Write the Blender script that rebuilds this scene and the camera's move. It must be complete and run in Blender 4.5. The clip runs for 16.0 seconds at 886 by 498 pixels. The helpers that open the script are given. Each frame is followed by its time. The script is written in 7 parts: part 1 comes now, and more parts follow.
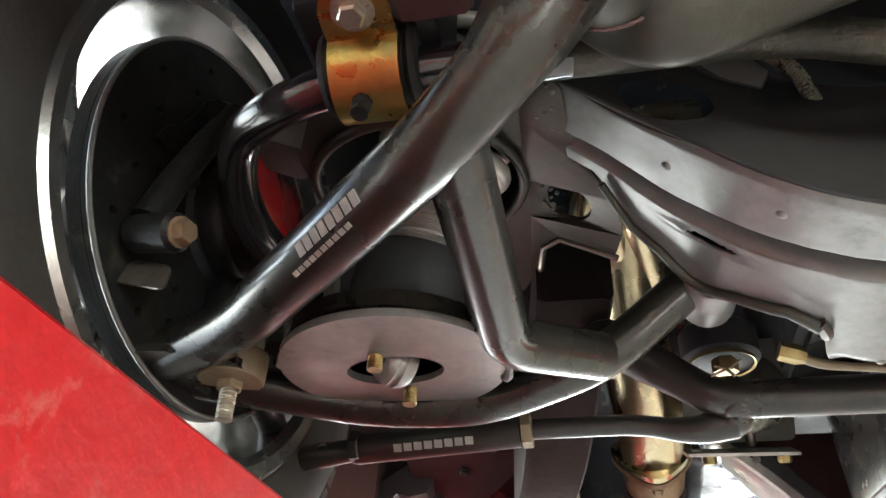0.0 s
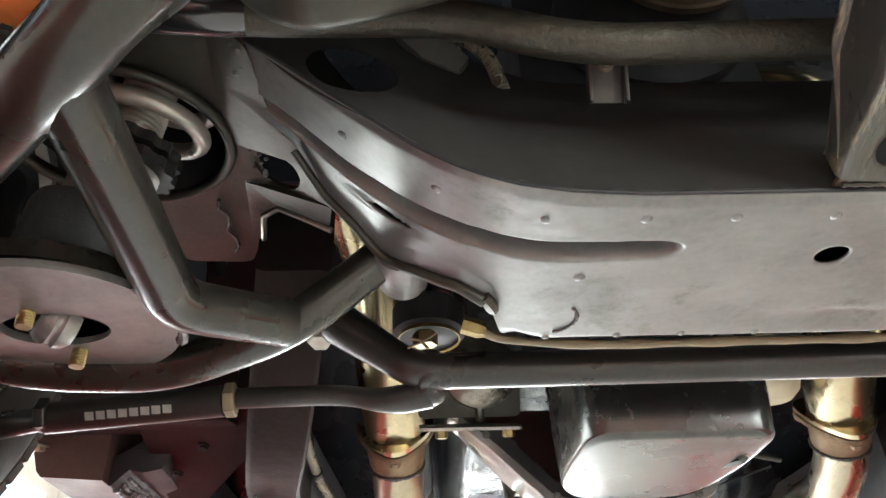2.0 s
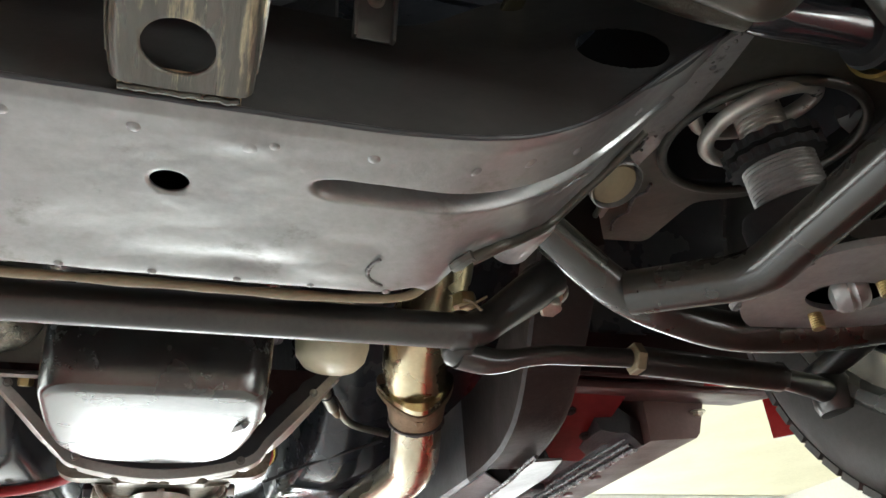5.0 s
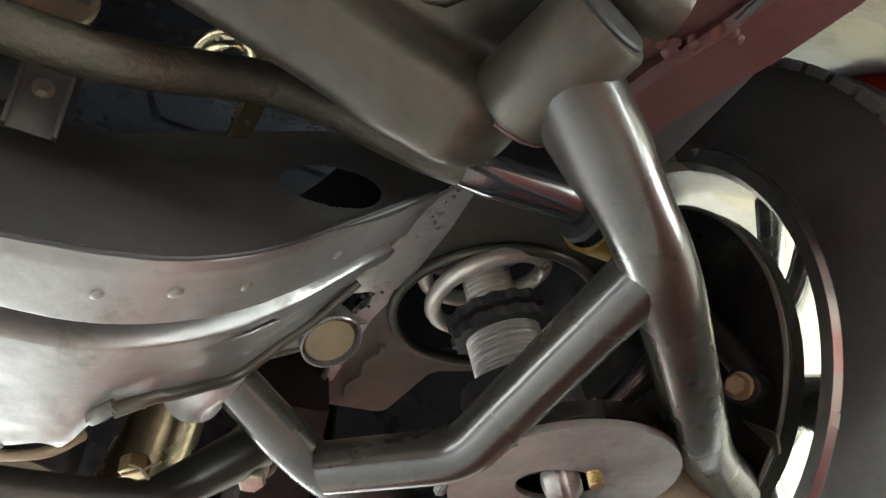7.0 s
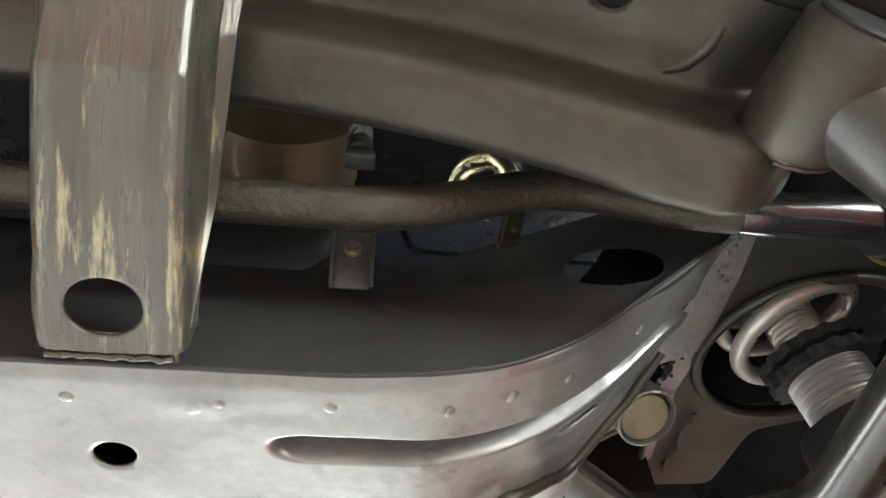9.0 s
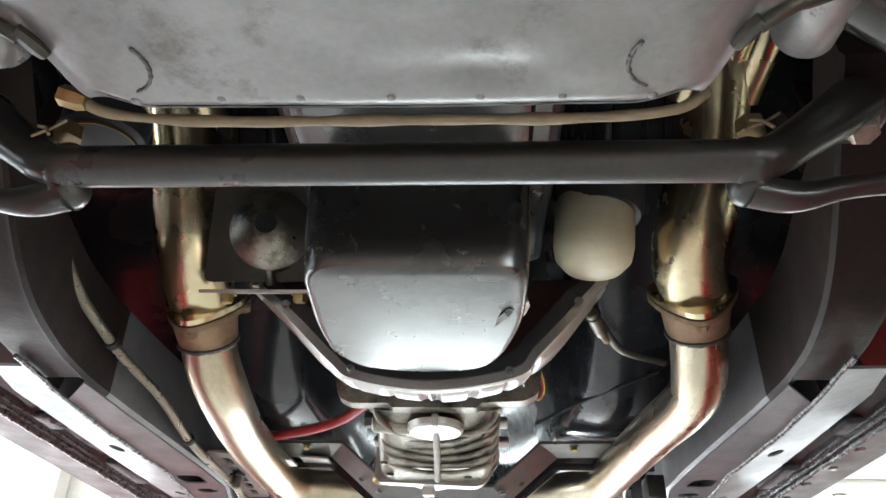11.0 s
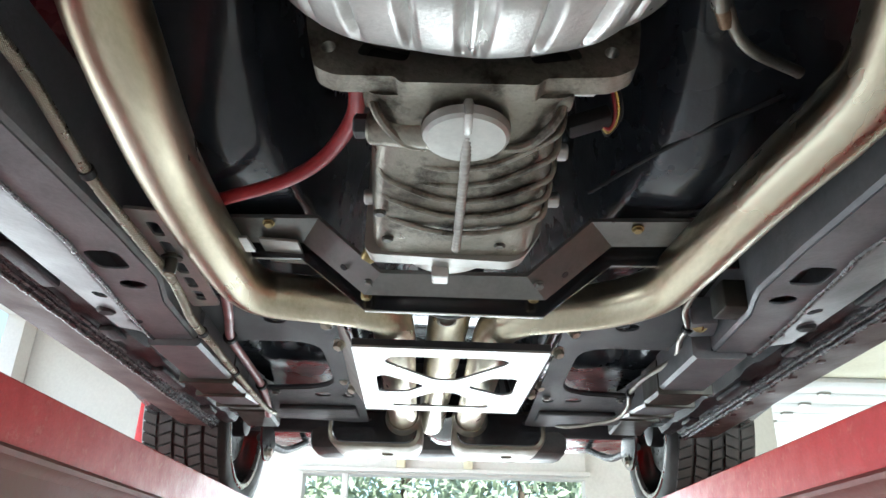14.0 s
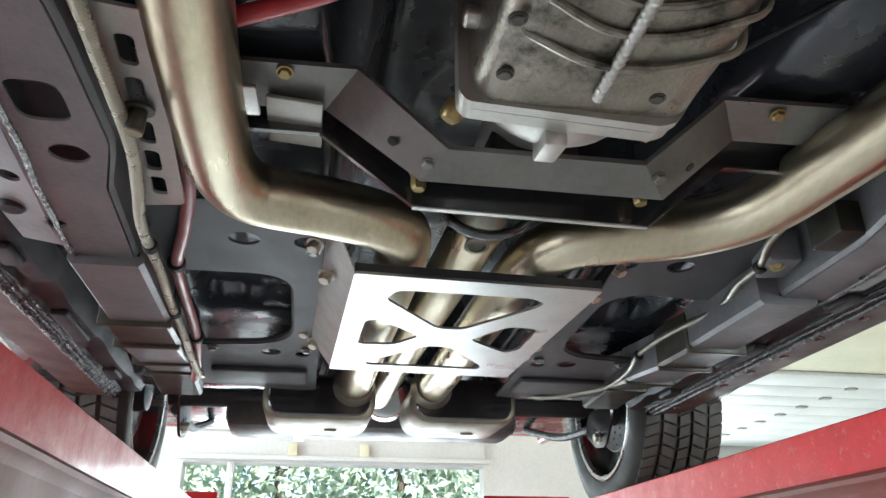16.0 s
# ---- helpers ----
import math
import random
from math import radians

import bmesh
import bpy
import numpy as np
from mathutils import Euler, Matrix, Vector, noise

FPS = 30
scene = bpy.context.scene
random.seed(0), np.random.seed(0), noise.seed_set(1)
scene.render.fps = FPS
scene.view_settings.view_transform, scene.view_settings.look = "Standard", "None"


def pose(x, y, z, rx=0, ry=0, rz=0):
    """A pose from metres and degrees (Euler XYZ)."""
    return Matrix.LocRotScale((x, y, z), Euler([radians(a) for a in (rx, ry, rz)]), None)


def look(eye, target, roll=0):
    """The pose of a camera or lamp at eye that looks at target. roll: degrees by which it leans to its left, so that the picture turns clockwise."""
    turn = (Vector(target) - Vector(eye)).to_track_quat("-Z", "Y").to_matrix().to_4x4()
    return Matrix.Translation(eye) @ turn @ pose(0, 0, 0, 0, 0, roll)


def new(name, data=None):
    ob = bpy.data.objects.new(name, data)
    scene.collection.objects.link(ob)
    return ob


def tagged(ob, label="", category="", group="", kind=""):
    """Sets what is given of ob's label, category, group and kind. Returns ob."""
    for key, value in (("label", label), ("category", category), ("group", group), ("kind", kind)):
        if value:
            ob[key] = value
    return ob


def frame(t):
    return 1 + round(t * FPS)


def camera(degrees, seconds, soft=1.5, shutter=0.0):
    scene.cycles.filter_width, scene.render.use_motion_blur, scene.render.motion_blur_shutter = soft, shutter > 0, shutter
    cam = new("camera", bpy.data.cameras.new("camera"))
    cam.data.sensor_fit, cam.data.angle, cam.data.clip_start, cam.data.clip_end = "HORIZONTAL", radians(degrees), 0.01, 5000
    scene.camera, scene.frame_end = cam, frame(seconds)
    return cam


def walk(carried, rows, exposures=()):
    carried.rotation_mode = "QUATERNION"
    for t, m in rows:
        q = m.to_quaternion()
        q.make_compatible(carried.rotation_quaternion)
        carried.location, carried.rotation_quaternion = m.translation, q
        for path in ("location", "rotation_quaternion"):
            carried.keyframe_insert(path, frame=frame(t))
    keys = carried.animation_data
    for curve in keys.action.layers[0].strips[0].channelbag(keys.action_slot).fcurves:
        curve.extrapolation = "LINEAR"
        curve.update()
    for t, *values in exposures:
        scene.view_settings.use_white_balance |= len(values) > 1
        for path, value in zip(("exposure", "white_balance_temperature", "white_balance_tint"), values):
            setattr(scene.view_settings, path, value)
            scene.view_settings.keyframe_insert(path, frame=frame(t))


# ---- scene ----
cam = camera(61.0, 16.0)
PATH = [
    (0, (-0.377, -0.447, 1.542), (-0.752, 1.162, 2.669), 2.7),
    (0.5, (-0.363, -0.447, 1.53), (-0.606, 1.195, 2.646), 1.6),
    (1, (-0.338, -0.434, 1.53), (-0.462, 1.226, 2.639), 0.3),
    (1.5, (-0.308, -0.428, 1.531), (-0.329, 1.24, 2.633), -1.1),
    (2, (-0.27, -0.428, 1.53), (-0.206, 1.242, 2.628), -2.4),
    (2.5, (-0.228, -0.428, 1.53), (-0.092, 1.242, 2.621), -3.3),
    (3, (-0.18, -0.446, 1.524), (0.004, 1.225, 2.608), -3.7),
    (3.5, (-0.128, -0.464, 1.515), (0.1, 1.212, 2.581), -3.8),
    (4, (-0.052, -0.469, 1.517), (0.222, 1.21, 2.567), -3.4),
    (4.5, (0.028, -0.452, 1.52), (0.368, 1.234, 2.542), -2.9),
    (5, (0.044, -0.388, 1.529), (0.614, 1.236, 2.548), -4.2),
    (5.2, (0.053, -0.364, 1.536), (0.717, 1.224, 2.556), -4.7),
    (7.3, (0.169, -0.36, 1.555), (1.066, 0.735, 2.968), -11.1),
    (7.5, (0.172, -0.365, 1.554), (1.036, 0.678, 3.025), -11.7),
    (8, (0.172, -0.385, 1.556), (0.934, 0.587, 3.129), -12.2),
    (8.5, (0.156, -0.377, 1.548), (0.763, 0.664, 3.145), -11.6),
    (9, (0.119, -0.362, 1.541), (0.415, 0.861, 3.095), -6.3),
    (9.5, (0.08, -0.357, 1.531), (0.128, 1.026, 2.976), -1.5),
    (10, (0.073, -0.343, 1.51), (0.005, 1.18, 2.805), 0.9),
    (10.2, (0.076, -0.338, 1.503), (-0.02, 1.236, 2.733), 1.4),
    (12.3, (-0.024, -0.065, 1.396), (-0.022, 1.738, 2.262), 1.4),
    (12.5, (-0.036, -0.046, 1.393), (-0.023, 1.762, 2.246), 1.4),
    (13, (-0.072, 0.012, 1.392), (-0.054, 1.828, 2.229), 1.3),
    (13.5, (-0.065, 0.124, 1.396), (-0.065, 1.943, 2.228), 1.5),
    (14, (-0.016, 0.224, 1.411), (-0.027, 2.042, 2.244), 1.5),
    (14.5, (-0.01, 0.284, 1.409), (-0.003, 2.104, 2.239), 1.6),
    (15, (-0.099, 0.375, 1.402), (-0.056, 2.195, 2.23), 1.8),
    (15.5, (-0.199, 0.469, 1.407), (-0.02, 2.285, 2.226), 0.9),
    (16, (-0.215, 0.547, 1.419), (0.099, 2.344, 2.238), -0.3),
]
walk(cam, [(t, look(eye, target, roll)) for t, eye, target, roll in PATH], [(0.0, 2.74, 6500, 6), (2.0, 2.70, 6500, 6), (3.0, 2.58, 6500, 6), (5.0, 2.32, 6500, 6), (8.0, 3.32, 6500, 4), (8.7, 3.22, 6500, 4), (10.0, 2.84, 6400, 6), (12.4, 1.82, 6000, 4), (16.0, 1.56, 6000, 4)])

# ---- world, sun, light in the openings ----
world = bpy.data.worlds.new("sky")
scene.world = world
world.use_nodes = True
wn = world.node_tree.nodes
sky = wn.new("ShaderNodeTexSky")
sky.sky_type = "NISHITA"
sky.sun_disc = False
sky.sun_elevation, sky.sun_rotation = radians(48), radians(200)
wn["Background"].inputs["Strength"].default_value = 0.15
world.node_tree.links.new(sky.outputs["Color"], wn["Background"].inputs["Color"])

sun = new("sun", bpy.data.lights.new("sun", "SUN"))
sun.data.energy, sun.data.angle, sun.data.color = 4.0, radians(0.6), (1.0, 0.95, 0.87)
sun.matrix_world = look((3, -8, 12), (0, 0, 0))


def opening_light(name, eye, target, w, h, watts, color=(1, 1, 1)):
    lamp = new(name, bpy.data.lights.new(name, "AREA"))
    lamp.data.shape, lamp.data.size, lamp.data.size_y = "RECTANGLE", w, h
    lamp.data.energy, lamp.data.color = watts, color
    lamp.matrix_world = look(eye, target)
    return lamp


opening_light("daylight_rear_door", (0, 6.3, 1.15), (0, 0, 0.9), 2.1, 2.1, 44, (0.93, 0.98, 1.0))
opening_light("daylight_side_bay", (-3.4, 2.7, 1.6), (0, 2.0, 0.5), 6.4, 2.9, 84, (0.93, 0.98, 1.0))
# added lamp in an unseen opening, fills in the front and right floor
opening_light("daylight_front_bay_door", (4.1, -4.4, 1.3), (1.2, 0.0, 0.3), 3.0, 2.3, 62, (0.93, 0.98, 1.0))
opening_light("daylight_bay_door", (4.3, 9.85, 1.35), (4.0, 5.0, 0.9), 2.8, 2.4, 38, (0.93, 0.98, 1.0))

# ---- materials ----


def mat(name, base, base2=None, rough=0.5, metal=0.0, var=0.5, scale=9.0, fine=70.0, bump=0.15, rvar=0.12, coat=0.0,
        stretch=(1, 1, 1), spec=0.5, stain=None, stain_at=0.62, stain_scale=14.0, stain_rough=0.7, emit=None):
    m = bpy.data.materials.new(name)
    m.use_nodes = True
    nt = m.node_tree
    b = nt.nodes["Principled BSDF"]
    tc = nt.nodes.new("ShaderNodeTexCoord")
    mp = nt.nodes.new("ShaderNodeMapping")
    mp.inputs["Scale"].default_value = stretch
    nt.links.new(tc.outputs["Object"], mp.inputs["Vector"])

    def noise_node(sc, detail=4.0, rough_=0.6):
        n = nt.nodes.new("ShaderNodeTexNoise")
        n.inputs["Scale"].default_value, n.inputs["Detail"].default_value, n.inputs["Roughness"].default_value = sc, detail, rough_
        nt.links.new(mp.outputs["Vector"], n.inputs["Vector"])
        return n

    def ramp(src, lo, hi):
        r = nt.nodes.new("ShaderNodeMapRange")
        r.inputs["From Min"].default_value, r.inputs["From Max"].default_value = lo, hi
        nt.links.new(src, r.inputs["Value"])
        return r

    def mix(fac, a, c):
        x = nt.nodes.new("ShaderNodeMix")
        x.data_type = "RGBA"
        nt.links.new(fac, x.inputs["Factor"])
        for sock, v in ((x.inputs["A"], a), (x.inputs["B"], c)):
            if isinstance(v, tuple):
                sock.default_value = (*v, 1)
            else:
                nt.links.new(v, sock)
        return x.outputs["Result"]

    base2 = base2 or tuple(c * (1 - var) for c in base)
    big, small = noise_node(scale), noise_node(fine, 3.0)
    f = ramp(big.outputs["Fac"], 0.35, 0.7)
    col = mix(f.outputs["Result"], base, base2)
    g = ramp(small.outputs["Fac"], 0.3, 0.75)
    g.inputs["To Max"].default_value = 0.35
    col = mix(g.outputs["Result"], col, tuple(min(1, c * 1.25 + 0.01) for c in base))
    rr = ramp(big.outputs["Fac"], 0.3, 0.7)
    rr.inputs["To Min"].default_value, rr.inputs["To Max"].default_value = max(0.03, rough - rvar), min(1, rough + rvar)
    rsock = rr.outputs["Result"]
    if stain:
        s = noise_node(stain_scale, 6.0, 0.7)
        sf = ramp(s.outputs["Fac"], stain_at - 0.03, stain_at + 0.11)
        col = mix(sf.outputs["Result"], col, stain)
        mm = nt.nodes.new("ShaderNodeMix")
        nt.links.new(sf.outputs["Result"], mm.inputs["Factor"])
        nt.links.new(rsock, mm.inputs["A"])
        mm.inputs["B"].default_value = stain_rough
        rsock = mm.outputs["Result"]
    nt.links.new(col, b.inputs["Base Color"])
    nt.links.new(rsock, b.inputs["Roughness"])
    b.inputs["Metallic"].default_value = metal
    b.inputs["Specular IOR Level"].default_value = spec
    b.inputs["Coat Weight"].default_value = coat
    b.inputs["Coat Roughness"].default_value = 0.12
    bp = nt.nodes.new("ShaderNodeBump")
    bp.inputs["Strength"].default_value, bp.inputs["Distance"].default_value = bump, 0.002
    nt.links.new(small.outputs["Fac"], bp.inputs["Height"])
    nt.links.new(bp.outputs["Normal"], b.inputs["Normal"])
    if emit:
        b.inputs["Emission Color"].default_value = (*emit[0], 1)
        b.inputs["Emission Strength"].default_value = emit[1]
    return m


M_PLATE = mat("satin_grey_chassis_paint", (0.235, 0.233, 0.227), (0.170, 0.168, 0.163), 0.38, 0.65, scale=11, fine=160, bump=0.12, rvar=0.10, stain=(0.10, 0.095, 0.078), stain_at=0.64, stain_scale=12, stain_rough=0.48)
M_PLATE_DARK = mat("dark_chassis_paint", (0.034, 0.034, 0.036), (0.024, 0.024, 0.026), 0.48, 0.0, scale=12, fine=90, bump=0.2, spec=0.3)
M_INNER = mat("near_black_inner", (0.048, 0.047, 0.045), (0.037, 0.036, 0.035), 0.50, 0.0, scale=5, fine=90, bump=0.15, spec=0.18)
M_STRUT = mat("scuffed_grey_paint", (0.120, 0.116, 0.100), (0.068, 0.066, 0.056), 0.33, 0.55, scale=20, fine=120, bump=0.2, stretch=(3.0, 0.35, 0.35), stain=(0.46, 0.40, 0.26), stain_at=0.61, stain_scale=34, stain_rough=0.5)
M_BLACK_GLOSS = mat("gloss_black_powder_coat", (0.018, 0.018, 0.020), (0.011, 0.011, 0.012), 0.17, 0.0, scale=14, fine=260, bump=0.10, rvar=0.06, coat=0.9, spec=0.7)
M_SWAY = mat("satin_black_bar_paint", (0.030, 0.028, 0.024), (0.019, 0.018, 0.016), 0.34, 0.15, scale=14, fine=200, bump=0.15, rvar=0.08, coat=0.25)
M_SWAY_DUST = mat("dusty_olive_bar_paint", (0.058, 0.053, 0.038), (0.034, 0.031, 0.023), 0.46, 0.3, scale=30, fine=170, bump=0.7, rvar=0.12)
M_ARM = mat("gloss_grey_black_powder_coat", (0.030, 0.0285, 0.0225), (0.018, 0.017, 0.0135), 0.29, 0.35, scale=16, fine=240, bump=0.10, rvar=0.08, coat=0.45, spec=0.6)
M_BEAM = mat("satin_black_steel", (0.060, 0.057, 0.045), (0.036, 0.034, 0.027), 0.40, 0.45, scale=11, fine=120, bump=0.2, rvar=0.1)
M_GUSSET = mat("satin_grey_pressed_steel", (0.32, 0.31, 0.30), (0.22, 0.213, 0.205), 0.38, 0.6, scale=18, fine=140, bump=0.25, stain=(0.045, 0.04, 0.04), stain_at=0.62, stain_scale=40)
M_STRAP = mat("satin_grey_strap_paint", (0.20, 0.197, 0.183), (0.135, 0.132, 0.122), 0.38, 0.5, scale=14, fine=160, bump=0.15)
M_RAIL_DARK = mat("brown_black_rail_front", (0.024, 0.016, 0.014), (0.014, 0.010, 0.009), 0.6, 0.0, scale=9, fine=130, bump=0.3, spec=0.18)
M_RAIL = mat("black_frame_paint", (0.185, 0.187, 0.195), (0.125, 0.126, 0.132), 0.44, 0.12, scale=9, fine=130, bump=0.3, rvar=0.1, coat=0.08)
M_UNDER = mat("black_undercoating", (0.028, 0.031, 0.038), (0.017, 0.019, 0.023), 0.26, 0.0, scale=7, fine=45, bump=0.55, rvar=0.08, coat=0.6)
M_PEBBLE = mat("textured_black_coating", (0.031, 0.032, 0.034), (0.021, 0.022, 0.024), 0.48, 0.0, scale=9, fine=520, bump=1.0, rvar=0.1)
M_STAINLESS = mat("stainless_exhaust", (0.57, 0.515, 0.39), (0.36, 0.31, 0.20), 0.31, 1.0, scale=9, fine=150, bump=0.12, rvar=0.08, stretch=(1, 0.3, 1), stain=(0.66, 0.62, 0.52), stain_at=0.64, stain_scale=22, stain_rough=0.42)
M_HEADER = mat("heat_tinted_header", (0.72, 0.63, 0.42), (0.58, 0.49, 0.31), 0.26, 1.0, scale=11, fine=120, bump=0.05, rvar=0.08)
M_RUST = mat("heat_browned_steel", (0.30, 0.21, 0.13), (0.17, 0.11, 0.065), 0.55, 0.6, scale=26, fine=160, bump=0.3)
M_ALU = mat("oily_cast_aluminium", (0.29, 0.27, 0.225), (0.15, 0.137, 0.108), 0.36, 0.85, scale=13, fine=240, bump=0.4, stain=(0.06, 0.052, 0.04), stain_at=0.52, stain_scale=16, stain_rough=0.3)
M_STEELPLATE = mat("dull_bare_steel", (0.42, 0.41, 0.38), (0.34, 0.33, 0.30), 0.42, 0.75, scale=16, fine=180, bump=0.12)
M_ALU_BRIGHT = mat("clean_bright_aluminium", (0.50, 0.49, 0.465), (0.39, 0.38, 0.36), 0.38, 0.85, scale=14, fine=200, bump=0.25)
M_PAN = mat("grey_silver_pan_paint", (0.115, 0.116, 0.112), (0.084, 0.085, 0.082), 0.26, 0.85, scale=10, fine=90, bump=0.06, rvar=0.05, stain=(0.30, 0.30, 0.29), stain_at=0.66, stain_scale=26)
M_XPLATE = mat("brushed_stainless_plate", (0.40, 0.40, 0.39), (0.34, 0.34, 0.33), 0.32, 0.95, scale=10, fine=180, bump=0.06, rvar=0.06)
M_ZINC = mat("gold_zinc_plating", (0.55, 0.40, 0.12), (0.42, 0.29, 0.10), 0.34, 0.95, scale=30, fine=150, bump=0.1, stain=(0.34, 0.37, 0.16), stain_at=0.56, stain_scale=22, stain_rough=0.4)
M_BOLT = mat("zinc_bolt", (0.55, 0.53, 0.46), (0.42, 0.39, 0.30), 0.38, 0.9, scale=80, fine=300, bump=0.1)
M_BOLT_GOLD = mat("yellow_zinc_bolt", (0.36, 0.28, 0.13), (0.24, 0.18, 0.08), 0.4, 0.9, scale=80, fine=300, bump=0.1)
M_RUBBER = mat("black_rubber", (0.016, 0.016, 0.016), (0.010, 0.010, 0.010), 0.58, 0.0, scale=30, fine=200, bump=0.2, spec=0.35)
M_TYRE = mat("tyre_rubber", (0.036, 0.034, 0.030), (0.024, 0.023, 0.020), 0.62, 0.0, scale=12, fine=160, bump=0.2, stain=(0.06, 0.052, 0.043), stain_at=0.62)
M_TREAD = mat("dusty_tread_rubber", (0.085, 0.078, 0.072), (0.06, 0.055, 0.05), 0.6, 0.0, scale=12, fine=160, bump=0.2)
M_RIM = mat("polished_alloy", (0.46, 0.46, 0.44), (0.34, 0.34, 0.32), 0.26, 0.9, scale=9, fine=120, bump=0.05, rvar=0.07)
M_BARREL = mat("mirror_polished_barrel", (0.36, 0.35, 0.34), (0.28, 0.27, 0.26), 0.22, 1.0, scale=9, fine=120, bump=0.03, rvar=0.05)
M_SPRINGPLATE = mat("bare_steel_plate", (0.36, 0.357, 0.338), (0.25, 0.247, 0.235), 0.42, 0.7, scale=22, fine=160, bump=0.15, stain=(0.19, 0.17, 0.155), stain_at=0.64, stain_scale=26)
M_LEDGE = mat("worn_pale_red_steel", (0.17, 0.045, 0.036), (0.18, 0.11, 0.085), 0.5, 0.0, scale=6, fine=90, bump=0.3, spec=0.25)
M_ROTOR = mat("black_rotor", (0.012, 0.012, 0.011), (0.007, 0.007, 0.007), 0.40, 0.1, scale=24, fine=200, bump=0.25, spec=0.28, stain=(0.045, 0.040, 0.028), stain_at=0.58, stain_scale=30)
M_RED = mat("red_lift_paint", (0.54, 0.013, 0.017), (0.43, 0.011, 0.015), 0.42, 0.0, scale=26, fine=140, bump=0.25, coat=0.25, stain=(0.60, 0.13, 0.11), stain_at=0.60, stain_scale=60, stain_rough=0.6)
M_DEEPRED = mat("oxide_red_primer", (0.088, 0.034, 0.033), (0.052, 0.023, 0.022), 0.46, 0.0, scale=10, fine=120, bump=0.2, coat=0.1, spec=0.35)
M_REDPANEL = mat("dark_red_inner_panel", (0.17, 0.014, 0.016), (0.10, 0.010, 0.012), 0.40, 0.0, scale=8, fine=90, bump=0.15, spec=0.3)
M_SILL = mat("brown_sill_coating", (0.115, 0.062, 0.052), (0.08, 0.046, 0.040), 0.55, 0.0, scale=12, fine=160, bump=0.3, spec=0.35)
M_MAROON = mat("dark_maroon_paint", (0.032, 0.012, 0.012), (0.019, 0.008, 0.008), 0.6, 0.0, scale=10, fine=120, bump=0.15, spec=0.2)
M_BODYRED = mat("red_car_paint", (0.42, 0.016, 0.018), (0.36, 0.014, 0.015), 0.2, 0.0, scale=5, fine=90, bump=0.03, coat=1.0)
M_REDHOSE = mat("red_cable_jacket", (0.40, 0.035, 0.040), (0.30, 0.028, 0.032), 0.4, 0.0, scale=20, fine=90, bump=0.08)
M_PINKHOSE = mat("faded_red_cable", (0.34, 0.13, 0.13), (0.26, 0.10, 0.10), 0.4, 0.0, scale=20, fine=90, bump=0.08)
M_BRAID = mat("braided_steel", (0.42, 0.39, 0.32), (0.27, 0.25, 0.20), 0.34, 0.85, scale=60, fine=500, bump=0.3)
# crossed strands of the braid
bt = M_BRAID.node_tree
bs = bt.nodes["Principled BSDF"]
btc = bt.nodes.new("ShaderNodeTexCoord")
waves = []
for turn in (38, -38):
    bmp = bt.nodes.new("ShaderNodeMapping")
    bmp.inputs["Rotation"].default_value = (0, 0, radians(turn))
    bw = bt.nodes.new("ShaderNodeTexWave")
    bw.inputs["Scale"].default_value = 230.0
    bt.links.new(btc.outputs["Object"], bmp.inputs["Vector"])
    bt.links.new(bmp.outputs["Vector"], bw.inputs["Vector"])
    waves.append(bw)
bmul = bt.nodes.new("ShaderNodeMath")
bmul.operation = "MULTIPLY"
bt.links.new(waves[0].outputs["Fac"], bmul.inputs[0])
bt.links.new(waves[1].outputs["Fac"], bmul.inputs[1])
bmx = bt.nodes.new("ShaderNodeMix")
bmx.data_type = "RGBA"
bmx.inputs["A"].default_value, bmx.inputs["B"].default_value = (0.28, 0.26, 0.20, 1), (0.66, 0.62, 0.51, 1)
bt.links.new(bmul.outputs["Value"], bmx.inputs["Factor"])
bt.links.new(bmx.outputs["Result"], bs.inputs["Base Color"])
bbp = bt.nodes.new("ShaderNodeBump")
bbp.inputs["Strength"].default_value, bbp.inputs["Distance"].default_value = 0.6, 0.002
bt.links.new(bmul.outputs["Value"], bbp.inputs["Height"])
bt.links.new(bbp.outputs["Normal"], bs.inputs["Normal"])
M_LINE = mat("steel_line", (0.30, 0.285, 0.24), (0.21, 0.20, 0.165), 0.38, 0.85, scale=40, fine=200, bump=0.1)
M_FILTER = mat("cream_white_canister", (0.70, 0.65, 0.46), (0.64, 0.59, 0.41), 0.35, 0.0, scale=12, fine=90, bump=0.05)
M_SPRING = mat("silver_spring_coat", (0.48, 0.46, 0.41), (0.36, 0.34, 0.30), 0.36, 0.6, scale=30, fine=150, bump=0.1)
M_TAN = mat("tan_bushing", (0.24, 0.19, 0.115), (0.17, 0.135, 0.08), 0.5, 0.0, scale=30, fine=150, bump=0.15)
M_MUFFLER = mat("aluminised_muffler", (0.25, 0.225, 0.18), (0.17, 0.152, 0.12), 0.42, 0.85, scale=12, fine=140, bump=0.2)
M_TANK = mat("dull_grey_tank", (0.10, 0.096, 0.09), (0.06, 0.058, 0.055), 0.5, 0.3, scale=12, fine=120, bump=0.2)
M_PULLEY = mat("brown_pulley", (0.26, 0.20, 0.14), (0.18, 0.13, 0.085), 0.42, 0.5, scale=20, fine=150, bump=0.2)
M_WELD = mat("weld_bead", (0.14, 0.135, 0.13), (0.06, 0.056, 0.052), 0.45, 0.6, scale=90, fine=260, bump=0.9)
M_CRUST = mat("crusted_glossy_coating", (0.17, 0.168, 0.165), (0.05, 0.05, 0.052), 0.28, 0.45, scale=60, fine=240, bump=1.0, rvar=0.15)
